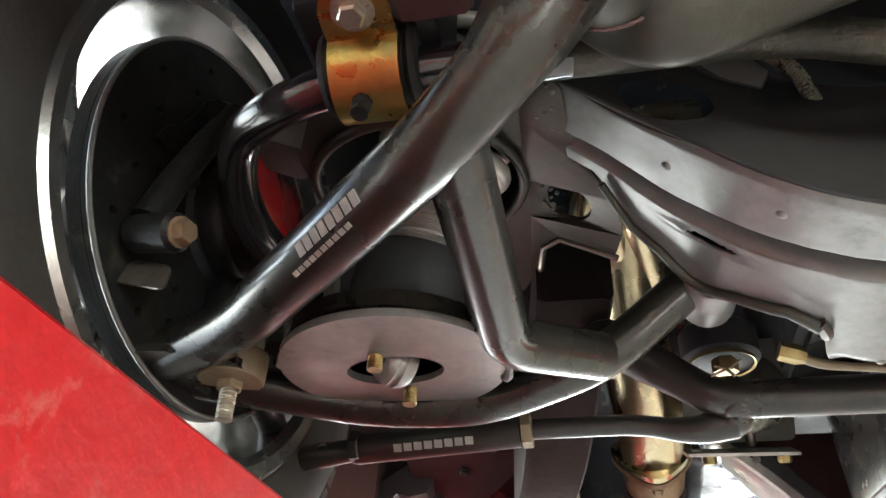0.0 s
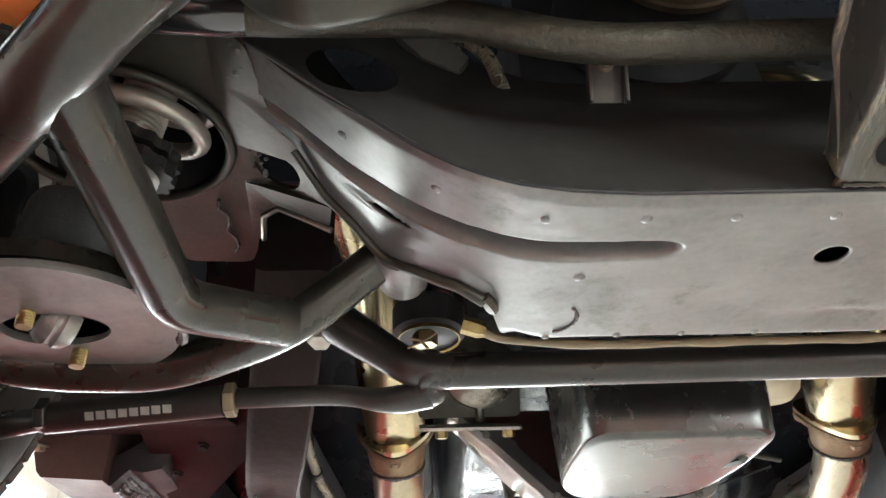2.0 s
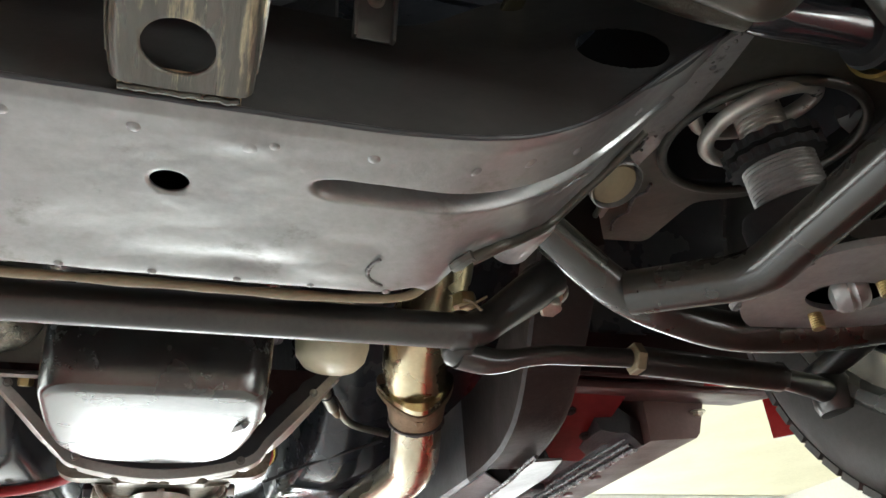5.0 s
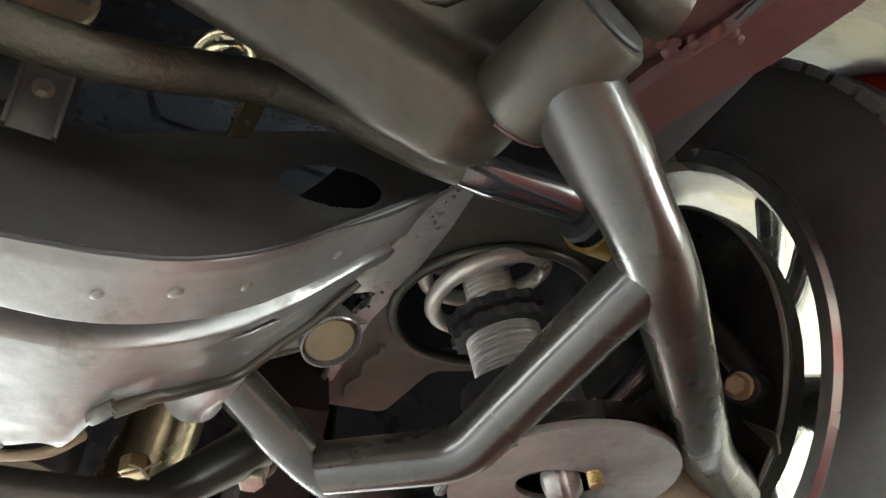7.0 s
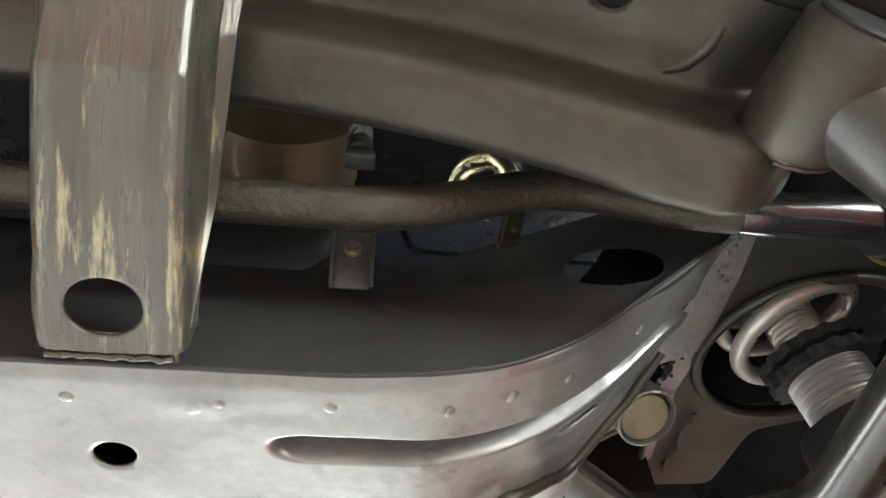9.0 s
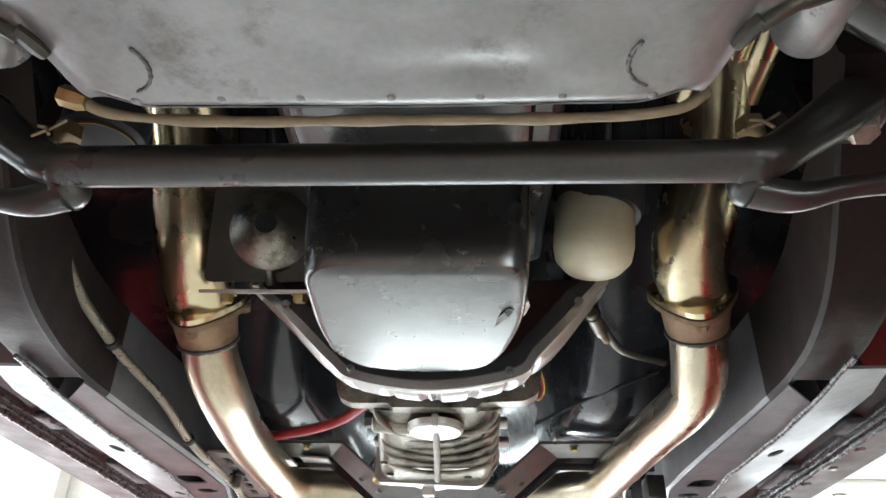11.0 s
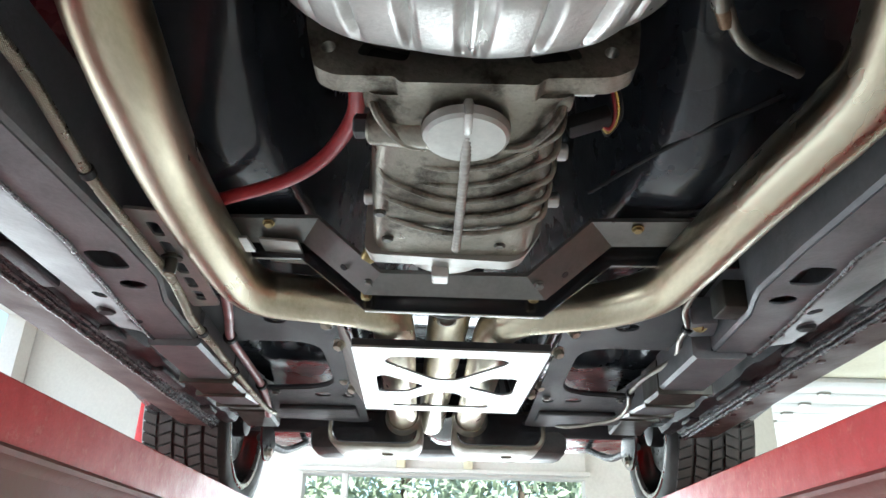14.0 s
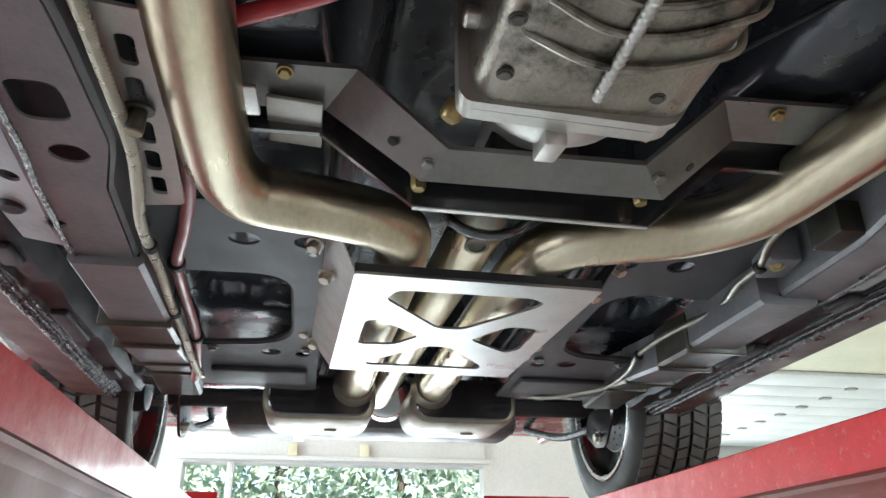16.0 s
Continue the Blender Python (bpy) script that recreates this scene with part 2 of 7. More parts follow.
M_DECAL = mat("silver_print", (0.36, 0.355, 0.33), None, 0.5, 0.0, var=0.25, scale=60, fine=200, bump=0.0)
M_WALL = mat("white_painted_wall", (0.66, 0.65, 0.61), (0.60, 0.59, 0.55), 0.6, 0.0, scale=2, fine=40, bump=0.1)
M_CREAM = mat("cream_painted_beam", (0.70, 0.66, 0.48), (0.64, 0.60, 0.43), 0.6, 0.0, scale=2, fine=40, bump=0.1)
M_WHITE = mat("white_door_panel", (0.68, 0.68, 0.65), (0.62, 0.62, 0.59), 0.5, 0.0, scale=3, fine=40, bump=0.06)
M_FLOOR = mat("pale_concrete", (0.58, 0.57, 0.54), (0.48, 0.47, 0.445), 0.55, 0.0, scale=1.2, fine=30, bump=0.2, stain=(0.34, 0.33, 0.31), stain_at=0.68, stain_scale=2.2)
M_GROUND = mat("driveway_gravel", (0.40, 0.38, 0.34), (0.30, 0.29, 0.25), 0.9, 0.0, scale=3, fine=60, bump=0.5)
M_LEAF = mat("leaves", (0.42, 0.49, 0.35), (0.34, 0.41, 0.27), 0.45, 0.0, scale=2, fine=20, bump=0.1)
M_BARK = mat("bark", (0.12, 0.09, 0.065), (0.08, 0.06, 0.045), 0.85, 0.0, scale=8, fine=40, bump=0.6)

# ---- mesh helpers ----
from mathutils.geometry import tessellate_polygon

HOME = {}


def smooth(me, angle=38):
    me.polygons.foreach_set("use_smooth", [True] * len(me.polygons))
    me.set_sharp_from_angle(angle=radians(angle))


def to_mesh(name, bm, material, angle=38):
    me = bpy.data.meshes.new(name)
    bmesh.ops.recalc_face_normals(bm, faces=bm.faces)
    bm.to_mesh(me)
    bm.free()
    me.materials.append(material)
    smooth(me, angle)
    return me


def thing(name, label, category, at=(0, 0, 0), group="", kind=""):
    ob = new(name)
    ob.location = at
    ob.empty_display_size = 0.05
    HOME[ob.name] = Matrix.Translation(at)
    return tagged(ob, label, category, group, kind)


def part(name, bm, material, parent, label="", angle=38):
    ob = new(name, to_mesh(name, bm, material, angle))
    ob.parent = parent
    ob.matrix_parent_inverse = HOME.get(parent.name, Matrix()).inverted()
    if label:
        tagged(ob, label)
    return ob


def solo(name, bm, material, label, category, group="", kind="", angle=38):
    return tagged(new(name, to_mesh(name, bm, material, angle)), label, category, group, kind)


def BM():
    return bmesh.new()


def box(bm, c, size, bevel=0.0, m=None):
    v = bmesh.ops.create_cube(bm, size=1)["verts"]
    mm = Matrix.Translation(c) @ (m or Matrix()) @ Matrix.Diagonal((*size, 1))
    bmesh.ops.transform(bm, matrix=mm, verts=v)
    if bevel:
        e = list({e for x in v for e in x.link_edges})
        bmesh.ops.bevel(bm, geom=e, offset=bevel, segments=2, affect="EDGES", profile=0.5)
    return bm


def frame_of(d):
    d = Vector(d).normalized()
    a = Vector((0, 0, 1)) if abs(d.z) < 0.9 else Vector((0, 1, 0))
    x = a.cross(d).normalized()
    return x, d.cross(x), d


def rings(bm, loops, caps=True, closed=False):
    vs = [[bm.verts.new(p) for p in loop] for loop in loops]
    n = len(vs[0])
    pairs = list(zip(vs, vs[1:])) + ([(vs[-1], vs[0])] if closed else [])
    for a, b in pairs:
        for i in range(n):
            j = (i + 1) % n
            bm.faces.new((a[i], a[j], b[j], b[i]))
    if caps and not closed:
        bm.faces.new(list(reversed(vs[0])))
        bm.faces.new(vs[-1])
    return bm


def lathe(bm, profile, origin, axis, n=32, caps=True):
    """profile: (radius, height along the axis)"""
    x, y, d = frame_of(axis)
    o = Vector(origin)
    return rings(bm, [[o + d * h + (x * math.cos(2 * math.pi * i / n) + y * math.sin(2 * math.pi * i / n)) * max(r, 1e-5) for i in range(n)] for r, h in profile], caps)


def cyl(bm, a, b, r, r2=None, n=20, bevel=0.0):
    a, b = Vector(a), Vector(b)
    h = (b - a).length
    r2 = r if r2 is None else r2
    prof = [(r, 0), (r2, h)] if not bevel else [(r - bevel, 0), (r, bevel), (r2, h - bevel), (r2 - bevel, h)]
    return lathe(bm, prof, a, b - a, n)


def curve(pts, steps=8):
    p = [Vector(q) for q in pts]
    p = [p[0] * 2 - p[1]] + p + [p[-1] * 2 - p[-2]]
    out = []
    for i in range(1, len(p) - 2):
        for k in range(steps):
            t = k / steps
            a, b, c, d = p[i - 1], p[i], p[i + 1], p[i + 2]
            out.append(0.5 * ((2 * b) + (c - a) * t + (2 * a - 5 * b + 4 * c - d) * t * t + (3 * b - a - 3 * c + d) * t ** 3))
    return out + [p[-2]]


def bent(pts, radius, steps=6):
    """A path of straight runs with rounded corners."""
    p = [Vector(q) for q in pts]
    out = [p[0]]
    for a, b, c in zip(p, p[1:], p[2:]):
        d1, d2 = (a - b), (c - b)
        k = min(radius, d1.length * 0.48, d2.length * 0.48)
        s, e = b + d1.normalized() * k, b + d2.normalized() * k
        for i in range(steps + 1):
            t = i / steps
            out.append(s * (1 - t) ** 2 + b * 2 * t * (1 - t) + e * t * t)
    return out + [p[-1]]


def tube(bm, path, r, n=16, caps=True):
    """r: a radius, or a function of the way along (0 to 1) and the length so far."""
    path = [Vector(q) for q in path]
    x = None
    loops, run = [], 0.0
    total = sum((b - a).length for a, b in zip(path, path[1:]))
    for i, p in enumerate(path):
        d = (path[min(i + 1, len(path) - 1)] - path[max(i - 1, 0)]).normalized()
        if i:
            run += (p - path[i - 1]).length
        if x is None:
            x = frame_of(d)[0]
        x = (x - d * x.dot(d)).normalized()
        y = d.cross(x)
        rr = r(run / total, run) if callable(r) else r
        loops.append([p + (x * math.cos(2 * math.pi * k / n) + y * math.sin(2 * math.pi * k / n)) * rr for k in range(n)])
    return rings(bm, loops, caps)


def refine(path, step):
    out = []
    for a, b in zip(path, path[1:]):
        k = max(1, int((b - a).length / step))
        out += [a.lerp(b, i / k) for i in range(k)]
    return out + [path[-1]]


def ribbed(pitch, r, depth):
    return lambda f, run: r + depth * math.sin(run / pitch * 2 * math.pi)


def circle(cx, cy, a, b=None, n=24):
    b = b or a
    return [(cx + a * math.cos(2 * math.pi * i / n), cy + b * math.sin(2 * math.pi * i / n)) for i in range(n)]


def rpoly(pts, r, n=4):
    out = []
    p = [Vector((*q, 0)) for q in pts]
    for i in range(len(p)):
        a, b, c = p[i - 1], p[i], p[(i + 1) % len(p)]
        d1, d2 = a - b, c - b
        k = min(r, d1.length * 0.45, d2.length * 0.45)
        s, e = b + d1.normalized() * k, b + d2.normalized() * k
        for j in range(n + 1):
            t = j / n
            q = s * (1 - t) ** 2 + b * 2 * t * (1 - t) + e * t * t
            out.append((q.x, q.y))
    return out


def flat(bm, outline, holes=(), thick=0.003, m=None, lift=None):
    """A plate in the xy plane with holes through it; lift(x, y) gives it height."""
    loops = [list(outline), *[list(h) for h in holes]]
    m = m or Matrix()
    lift = lift or (lambda x, y: 0.0)
    tris = tessellate_polygon([[Vector((x, y, 0)) for x, y in lp] for lp in loops])
    pts = [q for lp in loops for q in lp]
    up = [bm.verts.new(m @ Vector((x, y, lift(x, y) + thick / 2))) for x, y in pts]
    dn = [bm.verts.new(m @ Vector((x, y, lift(x, y) - thick / 2))) for x, y in pts]
    for t in tris:
        if len(set(t)) == 3:
            for vs in ([up[i] for i in t], [dn[i] for i in reversed(t)]):
                try:
                    bm.faces.new(vs)
                except ValueError:
                    pass
    k = 0
    for lp in loops:
        n = len(lp)
        for i in range(n):
            j = (i + 1) % n
            bm.faces.new((up[k + i], dn[k + i], dn[k + j], up[k + j]))
        k += n
    return bm


def hexbolt(p, axis, size=0.009, head=0.007, washer=1.5):
    """A washer and a hexagonal head; size is the head's radius."""
    bm = BM()
    p, d = Vector(p), Vector(axis).normalized()
    lathe(bm, [(size * washer, 0), (size * washer, 0.0018), (size * 1.05, 0.002)], p, d, 18)
    lathe(bm, [(size, 0.0018), (size, head * 0.8), (size * 0.82, head)], p, d, 6)
    return bm


def sheet(bm, fx, nu, nv, holes=(), keep=None):
    """A grid fx(u, v) with round holes given as (x, y, radius) in the plane of x and y."""
    grid = [[fx(i / nu, j / nv) for j in range(nv + 1)] for i in range(nu + 1)]
    vs = []
    inside = {}
    for i, col in enumerate(grid):
        row = []
        for j, q in enumerate(col):
            q = Vector(q)
            dead = False
            for hx, hy, a, b in holes:
                ex, ey = (q.x - hx) / a, (q.y - hy) / b
                d = math.hypot(ex, ey)
                if d < 0.75:
                    dead = True
                elif d < 2.2:
                    k = (1 + (d - 0.75) / 1.45 * 1.2) / d
                    q = Vector((hx + ex * k * a, hy + ey * k * b, q.z))
            v = bm.verts.new(q)
            inside[v] = dead
            row.append(v)
        vs.append(row)
    rim = set()
    for i in range(nu):
        for j in range(nv):
            f = (vs[i][j], vs[i + 1][j], vs[i + 1][j + 1], vs[i][j + 1])
            if any(inside[v] for v in f):
                rim.update(v for v in f if not inside[v])
                continue
            if keep and not keep(i / nu, j / nv):
                continue
            try:
                bm.faces.new(f)
            except ValueError:
                pass
    for v in rim:
        hx, hy, a, b = min(holes, key=lambda h: math.hypot(v.co.x - h[0], v.co.y - h[1]))
        ex, ey = (v.co.x - hx) / a, (v.co.y - hy) / b
        d = math.hypot(ex, ey) or 1.0
        v.co.x, v.co.y = hx + ex / d * a, hy + ey / d * b
    bmesh.ops.delete(bm, geom=[v for v in bm.verts if not v.link_faces], context="VERTS")
    return bm


def thicken(ob, t, offset=1.0):
    md = ob.modifiers.new("thickness", "SOLIDIFY")
    md.thickness, md.offset = t, offset
    return ob


def bead(path, r=0.004, seed=1):
    """A weld bead: small overlapping lumps along a path."""
    rnd = random.Random(seed)
    p = refine([Vector(q) for q in path], r * 0.9)
    off = [rnd.uniform(0.75, 1.25) for _ in p]
    total = len(p)
    return tube(BM(), p, lambda f, run: r * off[min(total - 1, int(f * (total - 1) + 0.5))], 7)


def sstep(a, b, x):
    t = max(0.0, min(1.0, (x - a) / (b - a)))
    return t * t * (3 - 2 * t)


# ---- garage ----
RUN_Z = 1.612


def garage():
    bm = box(BM(), (1.2, 2.9, -0.06), (10.4, 15.2, 0.12))
    solo("floor", bm, M_FLOOR, "pale worn concrete garage floor", "floor", kind="structure")
    bm = box(BM(), (1.2, 2.75, 3.66), (10.0, 15.0, 0.12))
    solo("ceiling", bm, M_WALL, "white painted garage ceiling", "ceiling", kind="structure")
    # rear wall with an open doorway
    m = pose(0, 6.5, 0, 90, 0, 0)
    bm = flat(BM(), [(-3.6, 0), (-1.12, 0), (-1.12, 2.26), (1.12, 2.26), (1.12, 0), (2.7, 0), (2.7, 3.6), (-3.6, 3.6)], (), 0.16, m)
    solo("wall_rear", bm, M_WALL, "white rear wall with a wide open doorway", "wall", kind="structure")
    solo("wall_return", box(BM(), (2.62, 8.3, 1.8), (0.16, 3.4, 3.6)), M_WALL, "white return wall beside the doorway", "wall", kind="structure")
    bm = flat(BM(), [(2.7, 0), (2.86, 0), (2.86, 2.7), (5.8, 2.7), (5.8, 0), (6.2, 0), (6.2, 3.6), (2.7, 3.6)], (), 0.16, pose(0, 10.05, 0, 90, 0, 0))
    solo("wall_far", bm, M_WALL, "white far wall of the side bay with its doorway open", "wall", kind="structure")
    # unseen front wall, closed before the lift; side-bay opening added for fill light
    bm = flat(BM(), [(-3.6, 0), (2.5, 0), (2.5, 2.5), (5.7, 2.5), (5.7, 0), (6.1, 0), (6.1, 3.6), (-3.6, 3.6)], (), 0.16, pose(0, -4.6, 0, 90, 0, 0))
    solo("wall_front", bm, M_WALL, "unseen white front wall with an added side-bay opening", "wall", kind="structure")
    m = pose(-3.6, 0, 0, 90, 0, 90)
    bm = flat(BM(), [(-4.5, 0), (-0.8, 0), (-0.8, 3.45), (6.2, 3.45), (6.2, 0), (6.4, 0), (6.4, 3.6), (-4.5, 3.6)], (), 0.16, m)
    solo("wall_left", bm, M_WALL, "white side wall with an open bay", "wall", kind="structure")
    m = pose(6.1, 0, 0, 90, 0, 90)
    bm = flat(BM(), [(-4.5, 0), (10.0, 0), (10.0, 3.6), (-4.5, 3.6)], (), 0.16, m)
    solo("wall_right", bm, M_WALL, "white painted side wall", "wall", kind="structure")
    # door header with two brackets
    hd = thing("door_header", "white door header with two small brackets above the doorway", "header", (0, 6.38, 2.26))
    part("rail", box(BM(), (0, 6.36, 2.29), (2.3, 0.06, 0.03), 0.004), M_WHITE, hd)
    part("fascia", box(BM(), (0, 6.385, 2.39), (2.24, 0.03, 0.17), 0.004), M_WHITE, hd)
    for x in (-0.34, 0.19):
        part("bracket", box(BM(), (x, 6.34, 2.35), (0.07, 0.05, 0.09), 0.005), M_CREAM, hd)
    dp = thing("door_post", "white vertical mullion of the rear doorway", "door frame", (-0.78, 6.4, 0))
    part("post", box(BM(), (-0.78, 6.42, 1.13), (0.05, 0.06, 2.26), 0.004), M_WHITE, dp)
    # raised sectional door under the ceiling, on the right
    sd = thing("raised_sectional_door", "white sectional garage door raised under the ceiling", "garage door", (4.4, 8.0, 3.1))
    for i in range(9):
        part("panel", box(BM(), (4.4, 6.52 + i * 0.385, 3.10), (3.2, 0.375, 0.04), 0.008), M_WHITE, sd)
    for i in range(7):
        for k in range(2):
            part("hinge", box(BM(), (3.3 + k * 1.4, 6.70 + i * 0.385, 3.072), (0.10, 0.06, 0.02), 0.003), M_STEELPLATE, sd)
    for x in (2.85, 5.9):
        part("track", box(BM(), (x, 8.0, 3.06), (0.05, 3.4, 0.06), 0.006), M_WHITE, sd)
    bm = box(BM(), (3.75, 0.85, 3.16), (4.6, 10.9, 0.10), 0.01)
    solo("ceiling_lower", bm, M_CREAM, "cream painted lower ceiling of the side bay", "ceiling", kind="structure")
    bm = tube(BM(), bent([(2.35, 1.0, 3.092), (2.35, 5.2, 3.092), (2.35, 6.1, 2.85), (2.35, 6.2, 0.0)], 0.5), 0.02, 10)
    solo("door_track", bm, M_WHITE, "white steel door track hung below the ceiling", "door track")


def outside():
    bm = BM()
    bmesh.ops.create_grid(bm, x_segments=2, y_segments=2, size=60)
    bmesh.ops.translate(bm, verts=bm.verts, vec=(0, 0, -0.14))
    solo("ground", bm, M_GROUND, "pale gravel drive and ground outside", "ground", kind="structure")
    rnd = random.Random(5)
    for x, y, h in ((-3.4, 15.0, 6.0), (-0.9, 17.5, 6.6), (1.5, 15.5, 5.6), (3.6, 17.0, 6.4), (-6.0, 18.0, 7.0), (6.4, 18.5, 7.0)):
        t = thing("tree", "leafy green tree in bright daylight beyond the doorway", "tree", (x, y, -0.14), "trees behind the garage")
        bm = tube(BM(), [(x, y, -0.14), (x + 0.1, y, h * 0.4), (x - 0.05, y + 0.1, h * 0.85)], lambda f, run: 0.14 * (1 - f) + 0.03, 9)
        for k in range(7):
            a, z = k * 2.4, h * (0.3 + 0.08 * k)
            tube(bm, [(x, y, z), (x + math.cos(a) * 0.6, y + math.sin(a) * 0.6, z + 0.4), (x + math.cos(a) * 1.3, y + math.sin(a) * 1.3, z + 0.6)], lambda f, run: 0.05 * (1 - f) + 0.01, 6)
        part("trunk", bm, M_BARK, t)
        vs, fs = [], []
        for k in range(3600):
            d = Vector((rnd.gauss(0, 1), rnd.gauss(0, 1), rnd.gauss(0, 1))).normalized() * rnd.uniform(0.3, 1.0) ** 0.5
            c = Vector((x, y, h * 0.55)) + Vector((d.x * 1.7, d.y * 1.7, d.z * h * 0.42)) * (1 + 0.35 * noise.noise(d * 2.2 + Vector((x, y, 0))))
            u = Vector((rnd.gauss(0, 1), rnd.gauss(0, 1), rnd.gauss(0, 1))).normalized()
            w = u.orthogonal().normalized()
            s = rnd.uniform(0.07, 0.16)
            i = len(vs)
            vs += [c - u * s, c + w * s * 0.5, c + u * s, c - w * s * 0.5]
            fs.append((i, i + 1, i + 2, i + 3))
        me = bpy.data.meshes.new("crown")
        me.from_pydata([tuple(v) for v in vs], [], fs)
        me.materials.append(M_LEAF)
        cr = new("crown", me)
        cr.parent, cr.matrix_parent_inverse = t, HOME[t.name].inverted()


def lift():
    for s, xi in ((-1, -0.48), (1, 0.46)):
        rw = thing("lift_runway", "worn red painted steel runway of a four-post lift", "lift runway", (xi + s * 0.26, 1.2, RUN_Z - 0.16), "lift runways")
        x0 = xi
        prof = [(0.002, 0.0), (0.0, -0.002), (0.0, -0.066), (0.012, -0.070), (0.012, -0.008), (0.02, -0.008), (0.02, 0.0)]
        ledge = [(0.0005, -0.0665), (-0.006, -0.068), (-0.010, -0.073), (-0.008, -0.079), (0.0, -0.083), (0.006, -0.09), (0.006, -0.160), (0.05, -0.164), (0.05, -0.157), (0.013, -0.153), (0.013, -0.07)]
        loops = []
        for k in range(60):
            y = -2.2 + k * (6.2 / 59)
            w = 0.0015 * noise.noise(Vector((y * 3, s, 0)))
            loops.append([(x0 + s * px + w, y, RUN_Z + pz) for px, pz in prof])
        part("side_rail", rings(BM(), loops), M_RED, rw)
        lp = [[(x0 + s * px + 0.0015 * noise.noise(Vector((y * 3, s, 0))), y, RUN_Z + pz) for px, pz in ledge] for y in [-2.2 + k * (6.2 / 59) for k in range(60)]]
        part("lower_ledge", rings(BM(), lp), M_LEDGE, rw, "worn pale lower ledge")
        part("deck", box(BM(), (x0 + s * 0.27, 0.9, RUN_Z - 0.004), (0.496, 6.2, 0.008)), M_RED, rw)
        part("outer_rail", box(BM(), (x0 + s * 0.53, 0.9, RUN_Z - 0.075), (0.02, 6.2, 0.15), 0.003), M_RED, rw)
        part("stop_plate", box(BM(), (x0 + s * 0.31, 4.01, RUN_Z + 0.05), (0.40, 0.012, 0.26), 0.003), M_RED, rw)
    for x in (-1.36, 1.34):
        for y in (3.75, -1.6):
            p = thing("lift_post", "red square steel post of the lift", "lift post", (x, y, 0), "lift posts")
            part("column", box(BM(), (x, y, 1.1), (0.11, 0.13, 2.2), 0.008), M_RED, p)
            part("base_plate", box(BM(), (x, y, 0.006), (0.3, 0.3, 0.012), 0.003), M_RED, p)
    for y in (3.75, -1.6):
        bm = box(BM(), (-0.01, y, RUN_Z - 0.30), (2.70, 0.12, 0.16), 0.006)
        solo("lift_crossbeam", bm, M_RED, "red steel crossbeam of the lift", "crossbeam", "lift crossbeams")


# ---- car: front crossmember and suspension ----


def zc(x):
    a = abs(x)
    if a < 0.17:
        return 1.80
    if a < 0.29:
        return 1.80 + 3.6 * (a - 0.17) ** 2
    return 1.80 + 3.6 * 0.0144 + 0.864 * (a - 0.29)


def table(rows, a):
    """Smooth steps between rows of (a, value)."""
    for (a0, v0), (a1, v1) in zip(rows, rows[1:]):
        if a <= a1:
            return v0 + (v1 - v0) * sstep(a0, a1, a)
    return rows[-1][1]


def yfront(x):
    return table([(0.0, -0.068), (0.12, -0.068), (0.20, -0.074), (0.42, -0.073)], abs(x))


def yrear(x):
    return table([(0.0, 0.130), (0.16, 0.128), (0.203, 0.116), (0.222, 0.062), (0.240, 0.052), (0.262, 0.058), (0.297, 0.072), (0.335, 0.048), (0.370, 0.004), (0.42, 0.0)], abs(x))


def zs(x, y):
    """Height of the plate."""
    return zc(x)


